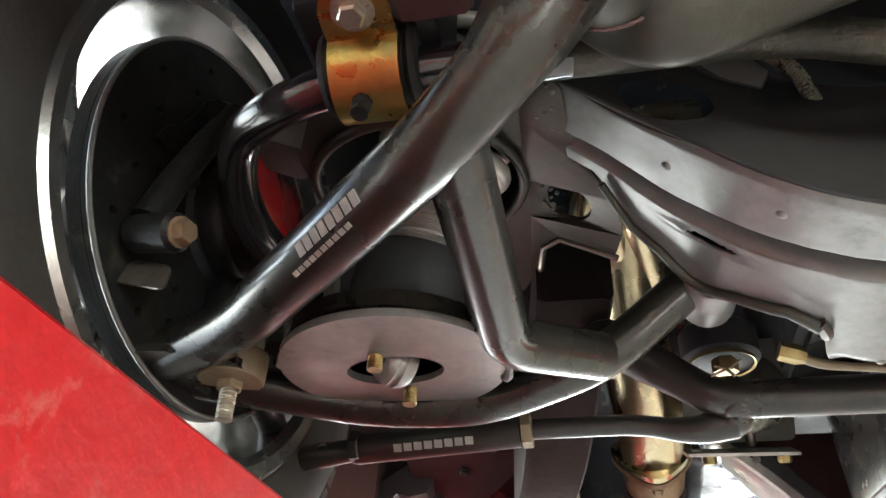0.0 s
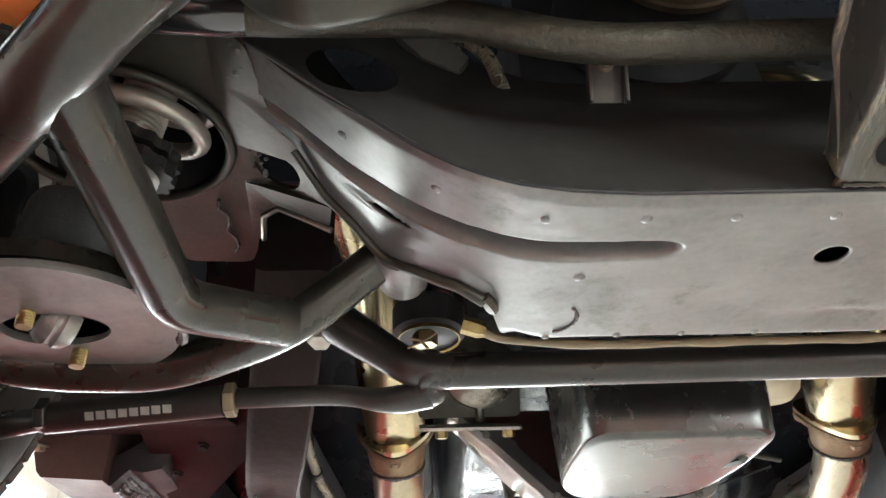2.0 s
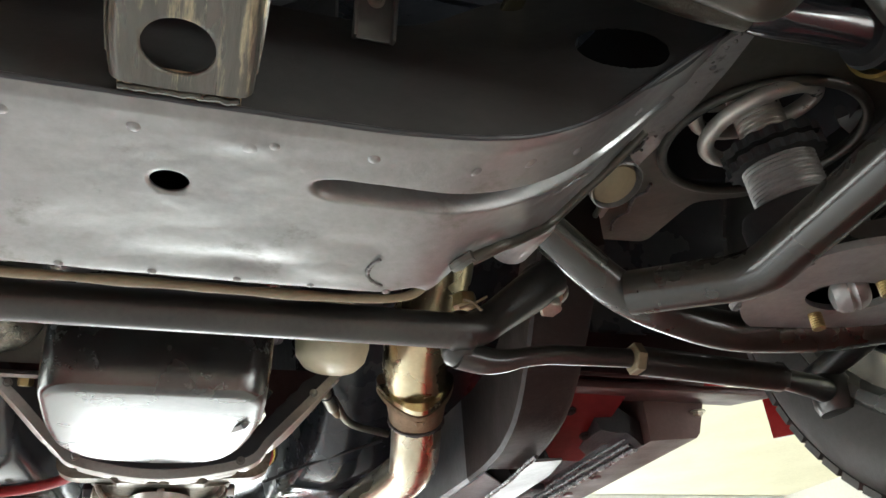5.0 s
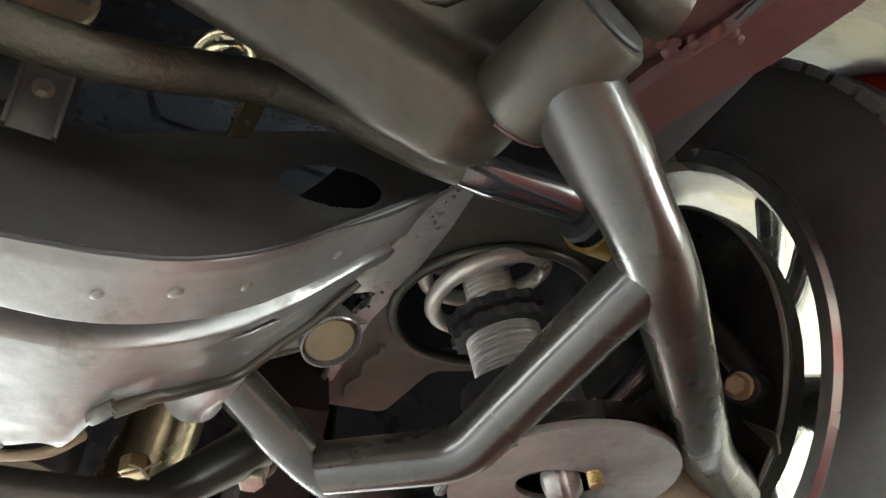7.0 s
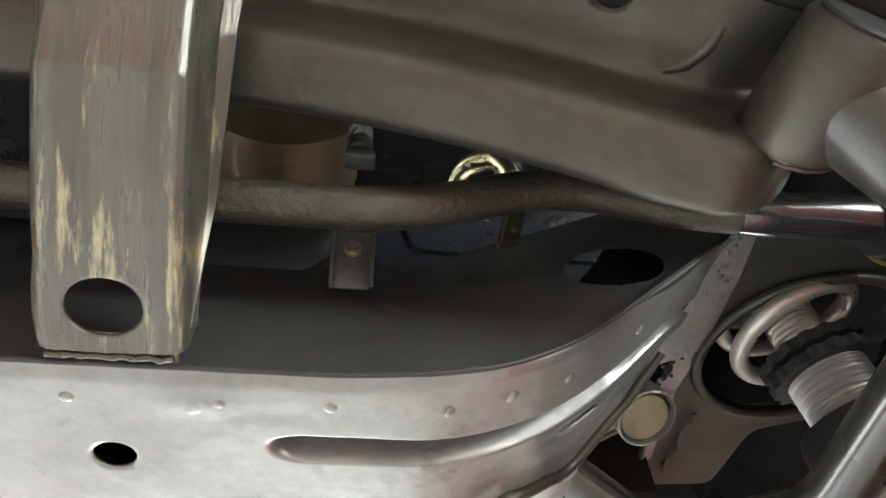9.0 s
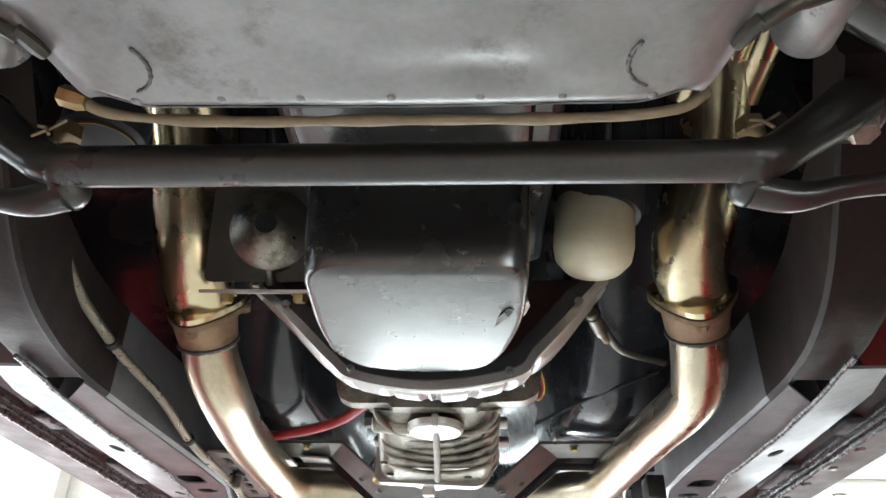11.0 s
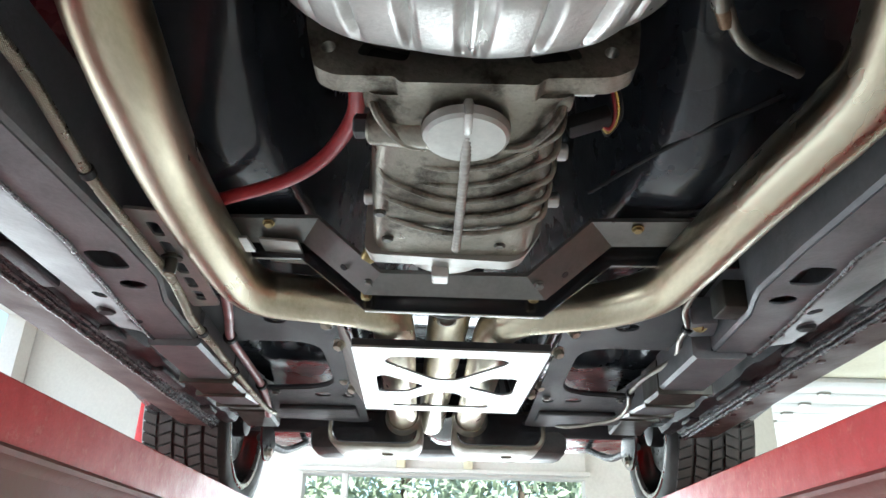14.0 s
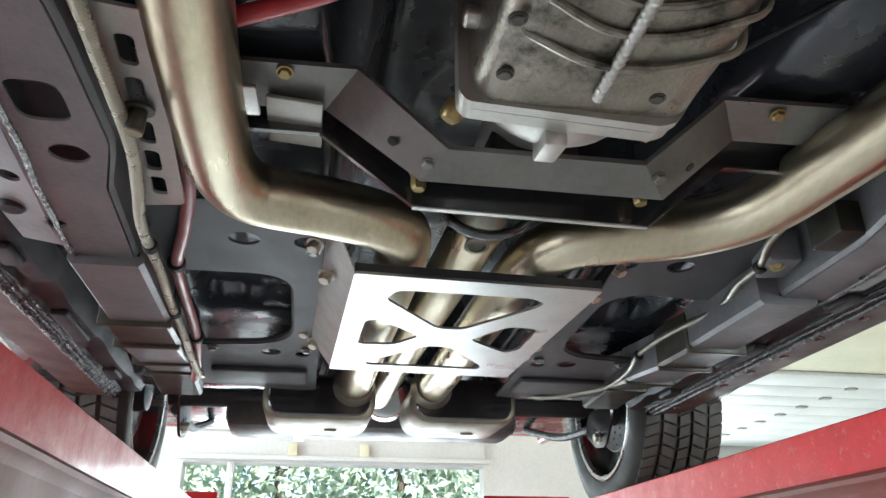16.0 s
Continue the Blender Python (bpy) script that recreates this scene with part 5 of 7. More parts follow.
        part("spindle_boss", lathe(BM(), [(0.045, -0.03), (0.05, -0.02), (0.055, 0.03), (0.06, 0.06)], (o.x - s * 0.01, o.y, o.z), ax, 26), M_ROTOR, kn)
        part("steering_arm", tube(BM(), curve([(s * 0.67, 0.06, 1.83), (s * 0.685, 0.14, 1.82), (s * 0.70, 0.22, 1.815), (s * 0.706, 0.26, 1.812)], 6), 0.014, 14), M_ROTOR, kn)
        part("hub_flange", lathe(BM(), [(0.03, -0.016), (0.052, -0.014), (0.058, -0.006), (0.058, 0.004)], (o.x, o.y, o.z), ax, 30), M_ROTOR, kn)
        for q in range(5):
            qa = 2 * math.pi * q / 5
            part("flange_bolt", hexbolt((o.x - s * 0.014, o.y + 0.042 * math.cos(qa), o.z + 0.042 * math.sin(qa)), (-s, 0, 0), 0.007, 0.007, 1.2), M_BEAM, kn)
        part("bolt_boss", cyl(BM(), (s * 0.70, -0.055, 1.853), (s * 0.656, -0.066, 1.842), 0.0145, bevel=0.003), M_ROTOR, kn)
        part("bolt", hexbolt((s * 0.656, -0.066, 1.842), (-s, -0.25, -0.22), 0.0095, 0.010, 1.2), M_RUST, kn)
        part("caliper_arm", tube(BM(), curve([(s * 0.690, -0.060, 1.86), (s * 0.682, -0.052, 1.905), (s * 0.672, -0.042, 1.95), (s * 0.660, -0.030, 1.993)], 6), lambda f, run: 0.013 - 0.003 * f, 12), M_ROTOR, kn)
        part("dust_shield", flat(BM(), rpoly([(0.0, -0.03), (0.02, -0.012), (0.012, 0.03), (-0.012, 0.028)], 0.008), (), 0.002, Matrix.Translation((s * 0.690, -0.046, 1.818)) @ pose(0, 0, 0, 60, s * 55, 20)), M_LINE, kn, "bent bright shield")


def engine_front():
    en = thing("engine_block", "black painted engine block with brown crank pulley and brackets", "engine", (0, 0.35, 1.88))
    part("block", box(BM(), (0, 0.42, 2.18), (0.30, 0.44, 0.42), 0.02), M_PLATE_DARK, en)
    part("timing_cover", lathe(BM(), [(0.12, 0), (0.12, 0.03), (0.10, 0.045), (0.05, 0.05)], (0.02, 0.21, 2.27), (0, -1, 0), 30), M_PLATE_DARK, en)
    part("crank_pulley", lathe(BM(), [(0.05, 0.0), (0.088, 0.0), (0.09, 0.01), (0.0865, 0.013), (0.0865, 0.070), (0.09, 0.073), (0.09, 0.096), (0.084, 0.098), (0.06, 0.075), (0.03, 0.07)], (0.055, 0.16, 2.33), (0, -1, 0), 48), M_PULLEY, en, "brown crank pulley")
    part("pulley_bolt", hexbolt((0.055, 0.135, 2.33), (0, -1, 0), 0.014, 0.012, 1.4), M_BOLT, en)
    for x, y, z in ((0.135, -0.001, 1.957), (-0.123, -0.001, 1.957)):
        b = thing("mount_tab", "small grey steel bracket with two flanges and a bolt", "bracket", (x, y, z), "small tabs")
        turn = pose(0, 0, 0, 112, 0, 0)
        o = Vector((x, y - 0.017, z))
        part("tab", box(BM(), o, (0.030, 0.046, 0.003), 0.001, turn), M_STRAP, b)
        for dx in (-0.014, 0.014):
            part("flange", box(BM(), o + turn @ Vector((dx, -0.002, 0.004)), (0.003, 0.044, 0.009), 0.001, turn), M_STRAP, b)
        part("bolt", hexbolt(o + turn @ Vector((0, 0.008, 0.002)), turn @ Vector((0, 0, 1)), 0.005, 0.005, 1.3), M_BOLT, b)
    for x, z in ((0.135, 2.035), (-0.13, 2.03)):
        st = thing("stud_bolt", "dark studded bolt below the engine", "bolt", (x, -0.08, z - 0.03), "studs")
        part("shank", cyl(BM(), (x, -0.078, z - 0.03), (x, -0.07, z + 0.02), 0.009), M_BEAM, st)
        part("head", hexbolt((x, -0.080, z - 0.006), (0, -0.4, -1), 0.007, 0.006, 1.3), M_STRAP, st)
        part("foot", box(BM(), (x, -0.075, z - 0.034), (0.022, 0.014, 0.008), 0.002), M_STRAP, st)
    h = thing("coolant_hose", "braided steel hose with a clamp behind the crossmember", "hose", (-0.19, 0.03, 1.97))
    part("hose", tube(BM(), refine(curve([(-0.275, 0.02, 2.07), (-0.246, -0.002, 2.030), (-0.226, -0.006, 2.011), (-0.210, -0.005, 1.990), (-0.199, 0.004, 1.960)]), 0.0008), ribbed(0.0032, 0.0058, 0.0005), 14), M_BRAID, h)
    part("fitting", flat(BM(), [(-0.286, 2.030), (-0.262, 2.000), (-0.235, 1.984), (-0.226, 2.001), (-0.248, 2.034)], (), 0.008, pose(0, 0.006, 0, 90, 0, 0)), M_ALU_BRIGHT, h, "bright hose bracket")
    h = thing("fuel_pump_canister", "dark round pump with a brass ring behind the arm", "pump", (-0.27, 0.20, 1.88))
    part("body", lathe(BM(), [(0.030, 0), (0.036, 0.004), (0.036, 0.03), (0.030, 0.036)], (-0.262, 0.235, 1.862), (0, 0, 1), 28), M_PLATE_DARK, h)
    part("ring", lathe(BM(), [(0.029, -0.002), (0.031, -0.003), (0.031, 0.002), (0.029, 0.002)], (-0.262, 0.235, 1.862), (0, 0, 1), 32, caps=False), M_BOLT_GOLD, h, "brass ring")
    al = thing("bypass_elbow", "small coppery pipe elbow behind the sway bar", "pipe", (0.255, 0.02, 2.06))
    part("elbow", tube(BM(), curve([(0.225, 0.05, 2.115), (0.235, 0.0, 2.12), (0.258, -0.025, 2.10), (0.27, -0.02, 2.06), (0.272, 0.04, 2.05)]), 0.0095, 14), M_HEADER, al)
    part("collar", lathe(BM(), [(0.011, -0.005), (0.013, 0), (0.011, 0.005)], (0.266, -0.024, 2.085), (0.3, 0, -1), 18), M_BOLT, al)


def wheel_well(s):
    """Inner fender, outer fender with its arch, and the dark upper structure."""
    bd = thing("front_fender", "red painted front fender with a black inner wheel well", "fender", (s * 0.8, 0.06, 2.0), "front fenders")
    # arch skin
    out = [(-0.62, 2.42), (-0.62, 1.86), (-0.46, 1.84)] + [(0.06 - 0.385 * math.cos(a), 1.945 + 0.385 * math.sin(a)) for a in [math.radians(10 + 8 * i) for i in range(21)]] + [(0.50, 1.84), (0.62, 1.86), (0.62, 2.42)]
    m = Matrix(((0, 0, 1, s * 0.955), (1, 0, 0, 0), (0, 1, 0, 0), (0, 0, 0, 1)))
    part("skin", flat(BM(), out, (), 0.006, m), M_BODYRED, bd)
    loops = []
    for a in [math.radians(10 + 8 * i) for i in range(21)]:
        c, n2 = math.cos(a), math.sin(a)
        loops.append([(s * 0.954, 0.06 - 0.385 * c, 1.945 + 0.385 * n2), (s * 0.92, 0.06 - 0.380 * c, 1.945 + 0.380 * n2), (s * 0.92, 0.06 - 0.40 * c, 1.945 + 0.40 * n2), (s * 0.954, 0.06 - 0.40 * c, 1.945 + 0.40 * n2)])
    part("arch_lip", rings(BM(), loops), M_BODYRED, bd)
    loops = []
    for a in [math.radians(2 + 8 * i) for i in range(23)]:
        c, n2 = math.cos(a), math.sin(a)
        loops.append([(s * 0.92, 0.06 - 0.40 * c, 1.945 + 0.40 * n2), (s * 0.56, 0.06 - 0.41 * c, 1.945 + 0.43 * n2), (s * 0.56, 0.06 - 0.42 * c, 1.945 + 0.44 * n2), (s * 0.92, 0.06 - 0.41 * c, 1.945 + 0.41 * n2)])
    part("wheel_well", rings(BM(), loops), M_UNDER, bd)
    part("apron", box(BM(), (s * 0.565, 0.08, 2.27), (0.012, 1.2, 0.30), 0.004), M_UNDER, bd)
    if s < 0:
        part("inner_apron", box(BM(), (-0.650, 0.045, 1.957), (0.006, 0.10, 0.07), 0.003), M_BODYRED, bd, "red painted inner apron")
    up = thing("upper_control_arm", "black stamped upper control arm with red wheel-well behind", "control arm", (s * 0.56, 0.05, 2.06), "upper control arms")
    part("plate", box(BM(), (s * 0.545, 0.03, 2.09), (0.14, 0.20, 0.028), 0.012), M_PLATE_DARK, up)
    part("bump_stop", lathe(BM(), [(0.03, 0), (0.026, 0.02), (0.015, 0.032)], (s * 0.56, -0.03, 2.05), (0, 0, -1), 20), M_RUBBER, up)
    bk = thing("steering_bracket", "dark cast bracket with a pale worn face", "bracket", (s * 0.545, 0.03, 1.92), "cast brackets")
    part("casting", box(BM(), (s * 0.622, 0.0, 1.985), (0.05, 0.06, 0.05), 0.012, pose(0, 0, 0, 10, 12, 20)), M_TANK, bk)


garage()
outside()
lift()
crossmember()
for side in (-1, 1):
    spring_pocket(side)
    if side > 0:
        bump_stop(side)
    control_arm(side)
    coilover(side)
sway_bar()
front_beam()
brace_strut()
for side in (-1, 1):
    frame_horn(side)
steering()
for side in (-1, 1):
    wheel_assembly(side, (side * 0.690, 0.058, 1.940))
    wheel_assembly(side, (side * 0.674, 2.79, 1.937), False)
    wheel_well(side)
engine_front()

# ---- car: drivetrain, exhaust and floor ----


def rrect(cx, y, cz, hw, hh, r, n=5):
    return [(cx + x, y, cz + z) for x, z in rpoly([(-hw, -hh), (hw, -hh), (hw, hh), (-hw, hh)], r, n)]


def oil_pan():
    op = thing("oil_pan", "silver-grey engine oil pan with faint handling marks", "oil pan", (0.0, 0.44, 1.785))

    # sump: closed outlines from the bottom upwards, narrowed and rounded at the rear
    def ring(k, z, r):
        pts = [(-0.099 - k, 0.322 - k), (0.103 + k, 0.322 - k), (0.103 + k, 0.43), (0.088 + k, 0.510), (0.064 + 0.5 * k, 0.558 + k), (-0.012, 0.566 + k), (-0.074 - 0.5 * k, 0.552 + k), (-0.100 - k, 0.508), (-0.105 - k, 0.44)]
        return [(x, y, z) for x, y in rpoly(pts, r, 6)]

    loops = [ring(-0.008, 1.7856, 0.03), ring(-0.003, 1.7862, 0.032), ring(0.0, 1.7880, 0.033), ring(0.002, 1.7915, 0.034), ring(0.005, 1.83, 0.034), ring(0.008, 1.91, 0.03)]
    bm = rings(BM(), loops)
    part("sump", bm, M_PAN, op, angle=60)
    part("front_shelf", box(BM(), (0, 0.22, 1.93), (0.22, 0.26, 0.08), 0.02), M_PAN, op)
    part("rail", box(BM(), (0, 0.34, 1.965), (0.27, 0.50, 0.012), 0.004), M_PAN, op)
    part("drain_recess", flat(BM(), rpoly([(-0.030, -0.024), (0.024, -0.028), (0.030, 0.024), (-0.020, 0.030)], 0.008), (), 0.006, Matrix.Translation((0.092, 0.425, 1.806)) @ pose(0, 0, 0, 0, -58, 25)), M_PAN, op)
    bm = hexbolt((0.094, 0.418, 1.803), (0.75, -0.15, -0.65), 0.0125, 0.014, 1.35)
    part("drain_plug", bm, M_BOLT, op, "bright hexagonal drain plug")
    of = thing("oil_filter", "cream white oil filter canister", "oil filter", (0.205, 0.535, 1.89))
    part("canister", lathe(BM(), [(0.018, 0.0), (0.036, 0.004), (0.046, 0.016), (0.049, 0.032), (0.049, 0.09), (0.046, 0.095)], (0.198, 0.535, 1.905), (0.1, -0.05, 1), 40), M_FILTER, of)
    part("base", lathe(BM(), [(0.05, 0), (0.055, 0.02), (0.055, 0.06)], (0.212, 0.53, 1.98), (0.1, -0.05, 1), 30), M_PLATE_DARK, of)


def engine_mounts():
    em = thing("engine_plate_bracket", "bare steel engine plate bracket with gold bolts", "bracket", (-0.20, 0.55, 1.87))
    m = Matrix.Translation((-0.207, 0.556, 1.888)) @ pose(0, 0, 0, 26, 0, 1)
    part("lower_flange", flat(BM(), rpoly([(-0.068, -0.030), (0.068, -0.034), (0.068, 0.020), (-0.068, 0.020)], 0.004), [circle(-0.052, 0.0, 0.007, n=14), circle(0.045, -0.002, 0.007, 0.005, 14)], 0.004, m), M_ALU_BRIGHT, em)
    part("upper_plate", flat(BM(), rpoly([(-0.07, 0.0), (0.07, 0.0), (0.07, 0.13), (-0.055, 0.13)], 0.01), (), 0.004, Matrix.Translation((-0.207, 0.548, 1.898)) @ pose(0, 0, 0, 118, 0, 0)), M_BEAM, em, "dark upper plate")
    for x in (-0.245, -0.155):
        part("bolt", hexbolt((x, 0.546, 1.881), (0, 0.25, -1), 0.0088, 0.012, 1.35), M_BOLT_GOLD, em)
    part("starter_nose", lathe(BM(), [(0.048, 0), (0.05, 0.02), (0.05, 0.10), (0.03, 0.12), (0.014, 0.125)], (-0.20, 0.60, 1.98), (0.1, -1, -0.35), 30), M_ALU, em, "cast starter nose with a round recess")
    part("starter_recess", lathe(BM(), [(0.012, 0.0), (0.013, 0.003), (0.004, 0.002)], (-0.187, 0.472, 1.935), (0.1, -1, -0.35), 18), M_RUBBER, em)
    part("strap", tube(BM(), [(-0.195, 0.52, 1.915), (-0.192, 0.545, 1.893)], 0.006, 10), M_LINE, em)


def along(line, f):
    """A point at the share f of a polyline's length."""
    p = [Vector((*q, 0)) for q in line]
    d = [(b - a).length for a, b in zip(p, p[1:])]
    run = f * sum(d)
    for a, b, k in zip(p, p[1:], d):
        if run <= k + 1e-9:
            return a.lerp(b, run / k)
        run -= k
    return p[-1]


def bellhousing():
    bh = thing("bellhousing", "bright cast aluminium bellhousing with a fluted skirt", "bellhousing", (0, 0.63, 1.77))
    front = [(q.x, q.y) for q in curve([(-0.235, 1.918, 0), (-0.178, 1.868, 0), (-0.122, 1.812, 0), (-0.088, 1.788, 0), (0.006, 1.775, 0), (0.106, 1.792, 0), (0.136, 1.822, 0), (0.182, 1.872, 0), (0.226, 1.922, 0)], 8)]
    back = [(q.x, q.y) for q in curve([(-0.214, 1.930, 0), (-0.150, 1.856, 0), (-0.110, 1.826, 0), (-0.066, 1.814, 0), (0.012, 1.804, 0), (0.086, 1.816, 0), (0.120, 1.834, 0), (0.160, 1.864, 0), (0.206, 1.930, 0)], 8)]
    hub = Vector((0, 2.0, 0))
    n = 200
    edges = [0.02, 0.24, 0.325, 0.41, 0.49, 0.515, 0.60, 0.68, 0.76, 0.98]
    loops = []
    for i in range(n + 1):
        f = i / n
        a, b = along(front, f), along(back, f)
        out = (a - hub).normalized()
        # pillowed pads between narrow grooves
        pad = min(abs(f - e) for e in edges)
        bulge = 0.008 * sstep(0.0, 0.016, pad) - 0.003 * math.exp(-(pad / 0.006) ** 2)
        sec = [(a - out * 0.022, 0.590), (a, 0.590), (a + out * 0.001, 0.593), (a + out * 0.0005, 0.600), (a - out * 0.004, 0.603)]
        for g in (0.12, 0.35, 0.6, 0.82, 0.95, 1.0):
            q = a.lerp(b, g)
            sec.append((q + out * (bulge * math.sin(math.pi * min(1, 0.12 + g * 0.88)) ** 0.5 - 0.003), 0.600 + 0.115 * g))
        sec += [(b - out * 0.012, 0.722), (b - out * 0.03, 0.722)]
        loops.append([Vector((q.x, y, q.y)) for q, y in sec])
    part("shell", rings(BM(), loops), M_ALU_BRIGHT, bh, angle=45)
    # dust cover, dark maroon plate, with a black lip inside the housing's edge
    ins = [(q - (q - hub).normalized() * 0.010) for q in [along(front, i / 80) for i in range(81)]]
    holes = [circle(x, z, 0.004, n=10) for x, z in ((-0.150, 1.880), (0.155, 1.882), (-0.125, 1.845), (0.128, 1.850))]
    part("dust_cover", flat(BM(), [(q.x, q.y) for q in ins], holes, 0.004, Matrix.Translation((0, 0.596, 0)) @ pose(0, 0, 0, 90, 0, 0)), M_MAROON, bh, "dark maroon dust cover")
    part("cover_lip", rings(BM(), [[Vector((q.x, 0.5865, q.y)), Vector((w.x, 0.5865, w.y)), Vector((w.x, 0.592, w.y)), Vector((q.x, 0.592, q.y))] for q, w in [(q - (q - hub).normalized() * 0.001, q - (q - hub).normalized() * (0.018 + 0.004 * noise.noise(q * 60))) for q in ins]]), M_PLATE_DARK, bh, "black gasket lip")
    for x, z in ((-0.093, 1.799), (0.097, 1.797), (-0.182, 1.886), (0.186, 1.890)):
        part("bolt", hexbolt((x, 0.585, z), (0, -1, 0), 0.0042, 0.004, 1.3), M_STRAP, bh)
    part("ear_bolt", hexbolt((-0.224, 0.588, 1.916), (0, -1, 0), 0.007, 0.006, 1.2), M_BOLT, bh)
    # adapter plate behind, with its pale lower edge and pockets
    out = rpoly([(-0.152, 1.93), (-0.146, 1.868), (-0.136, 1.824), (-0.118, 1.815), (-0.065, 1.815), (-0.060, 1.809), (0.060, 1.809), (0.065, 1.816), (0.126, 1.819), (0.146, 1.830), (0.152, 1.87), (0.154, 1.93)], 0.008)
    pockets = [rpoly([(s * 0.100, 1.838), (s * 0.055, 1.831), (s * 0.050, 1.852), (s * 0.088, 1.862)], 0.006) for s in (-1, 1)]
    part("adapter_plate", flat(BM(), out, [circle(-0.1245, 1.8455, 0.0065, n=14), circle(0.1245, 1.8455, 0.0065, n=14), *pockets], 0.024, Matrix.Translation((0, 0.763, 0)) @ pose(0, 0, 0, 90, 0, 0)), M_ALU, bh, "dull cast adapter plate")
    for s in (-1, 1):
        part("pocket_floor", box(BM(), (s * 0.075, 0.772, 1.846), (0.06, 0.004, 0.04)), M_RUBBER, bh, "dark pocket")


def transmission():
    tr = thing("transmission", "cast aluminium manual transmission case with ribs and oil stains", "transmission", (0, 0.9, 1.78))
    loops = [rrect(0, 0.774, 1.897, 0.104, 0.085, 0.03), rrect(0, 0.785, 1.893, 0.095, 0.082, 0.035), rrect(-0.001, 0.80, 1.890, 0.090, 0.083, 0.04), rrect(-0.002, 0.85, 1.886, 0.092, 0.087, 0.045), rrect(-0.004, 0.94, 1.882, 0.096, 0.095, 0.035), rrect(-0.010, 1.046, 1.878, 0.096, 0.100, 0.03)]
    part("case", rings(BM(), loops), M_ALU, tr, angle=50)
    part("rear_flange", flat(BM(), rpoly([(-0.115, 1.786), (-0.108, 1.777), (0.058, 1.770), (0.074, 1.776), (0.098, 1.812), (0.098, 1.96), (-0.115, 1.96)], 0.010), (), 0.010, Matrix.Translation((0, 1.046, 0)) @ pose(0, 0, 0, 90, 0, 0)), M_STEELPLATE, tr)
    part("tail_flange", flat(BM(), rpoly([(-0.113, 1.786), (-0.106, 1.778), (0.056, 1.771), (0.072, 1.777), (0.096, 1.812), (0.096, 1.96), (-0.113, 1.96)], 0.010), (), 0.014, Matrix.Translation((0, 1.060, 0)) @ pose(0, 0, 0, 90, 0, 0)), M_STEELPLATE, tr, "pale tail housing flange")
    # spine with a beaded look
    part("spine", tube(BM(), refine([Vector((0, 0.775, 1.806)), Vector((0, 0.80, 1.797)), Vector((-0.001, 0.876, 1.786)), Vector((-0.006, 1.020, 1.776))], 0.002), lambda f, run: 0.0050 + 0.0006 * math.sin(run * 900), 10), M_STEELPLATE, tr)
    part("spine_fin", box(BM(), (0, 0.785, 1.798), (0.008, 0.034, 0.018), 0.002), M_ALU_BRIGHT, tr)
    part("boss", lathe(BM(), [(0.042, 0), (0.0405, 0.008), (0.037, 0.011), (0.01, 0.012)], (-0.001, 0.814, 1.803), (0, 0, -1), 36), M_STEELPLATE, tr, "round pale cast boss")
    # raised ribs that sweep forward from the spine
    for k, (y0, lean, bow) in enumerate(((0.872, 0.052, 0.016), (0.899, 0.044, 0.014), (0.926, 0.036, 0.012), (0.953, 0.030, 0.010), (0.985, 0.024, 0.008))):
        for s in (-1, 1):
            zb = 1.799 - 0.021 * sstep(0.84, 1.02, y0)
            turn = lean if s > 0 else lean * (-0.1 if k < 2 else 0.9)
            x1 = 0.088 if s > 0 else (0.062 if k < 2 else 0.084)
            pts = [(0, y0, zb - 0.001), (s * x1 * 0.35, y0 - turn * 0.2, zb - 0.001), (s * x1 * 0.75, y0 - turn * 0.6 - bow * 0.3, zb + 0.003), (s * x1, y0 - turn, zb + 0.012), (s * (x1 + 0.004), y0 - turn - 0.006, zb + 0.04)]
            part("rib", tube(BM(), curve(pts, 5), 0.0034, 8), M_ALU, tr)
    for s in (-1, 1):
        part("upper_rib", tube(BM(), curve([(s * 0.038, 0.838, 1.799), (s * 0.060, 0.828, 1.798), (s * 0.082, 0.80, 1.808), (s * 0.092, 0.785, 1.835)], 6), 0.0045, 8), M_ALU, tr)
        part("neck_lug", box(BM(), (s * 0.087, 0.790, 1.833), (0.018, 0.026, 0.034), 0.005), M_ALU, tr)
    part("side_tube", cyl(BM(), (-0.094, 0.830, 1.816), (-0.030, 0.826, 1.809), 0.0175, bevel=0.003), M_ALU, tr)
    part("side_plug", lathe(BM(), [(0.012, -0.004), (0.012, 0.012), (0.010, 0.014)], (-0.094, 0.830, 1.816), (-1, 0.03, 0.02), 6), M_PLATE_DARK, tr, "dark hexagonal plug")
    for x, y, z in ((0.112, 0.80, 1.846), (-0.108, 1.012, 1.838), (0.106, 1.005, 1.836), (0.1, 0.90, 1.836)):
        s = 1 if x > 0 else -1
        part("side_lug", cyl(BM(), (x - s * 0.025, y, z), (x + s * 0.008, y, z), 0.0095, bevel=0.002), M_ALU_BRIGHT, tr)
    for x, y in ((-0.085, 1.008), (0.045, 1.018), (-0.09, 0.95)):
        part("case_bolt", hexbolt((x, y, 1.786 - 0.06 * (y - 0.95)), (0, 0, -1), 0.006, 0.004, 1.2), M_BEAM, tr)
    # tail housing
    part("tail_housing", lathe(BM(), [(0.088, 0.0), (0.088, 0.022), (0.084, 0.034), (0.058, 0.058), (0.045, 0.10), (0.040, 0.20), (0.036, 0.22)], (-0.016, 1.066, 1.862), (0, 1, -0.02), 40), M_STEELPLATE, tr)
    part("tail_rib", box(BM(), (-0.024, 1.090, 1.776), (0.021, 0.040, 0.022), 0.003, pose(0, 0, 0, 8, 0, 0)), M_STEELPLATE, tr)
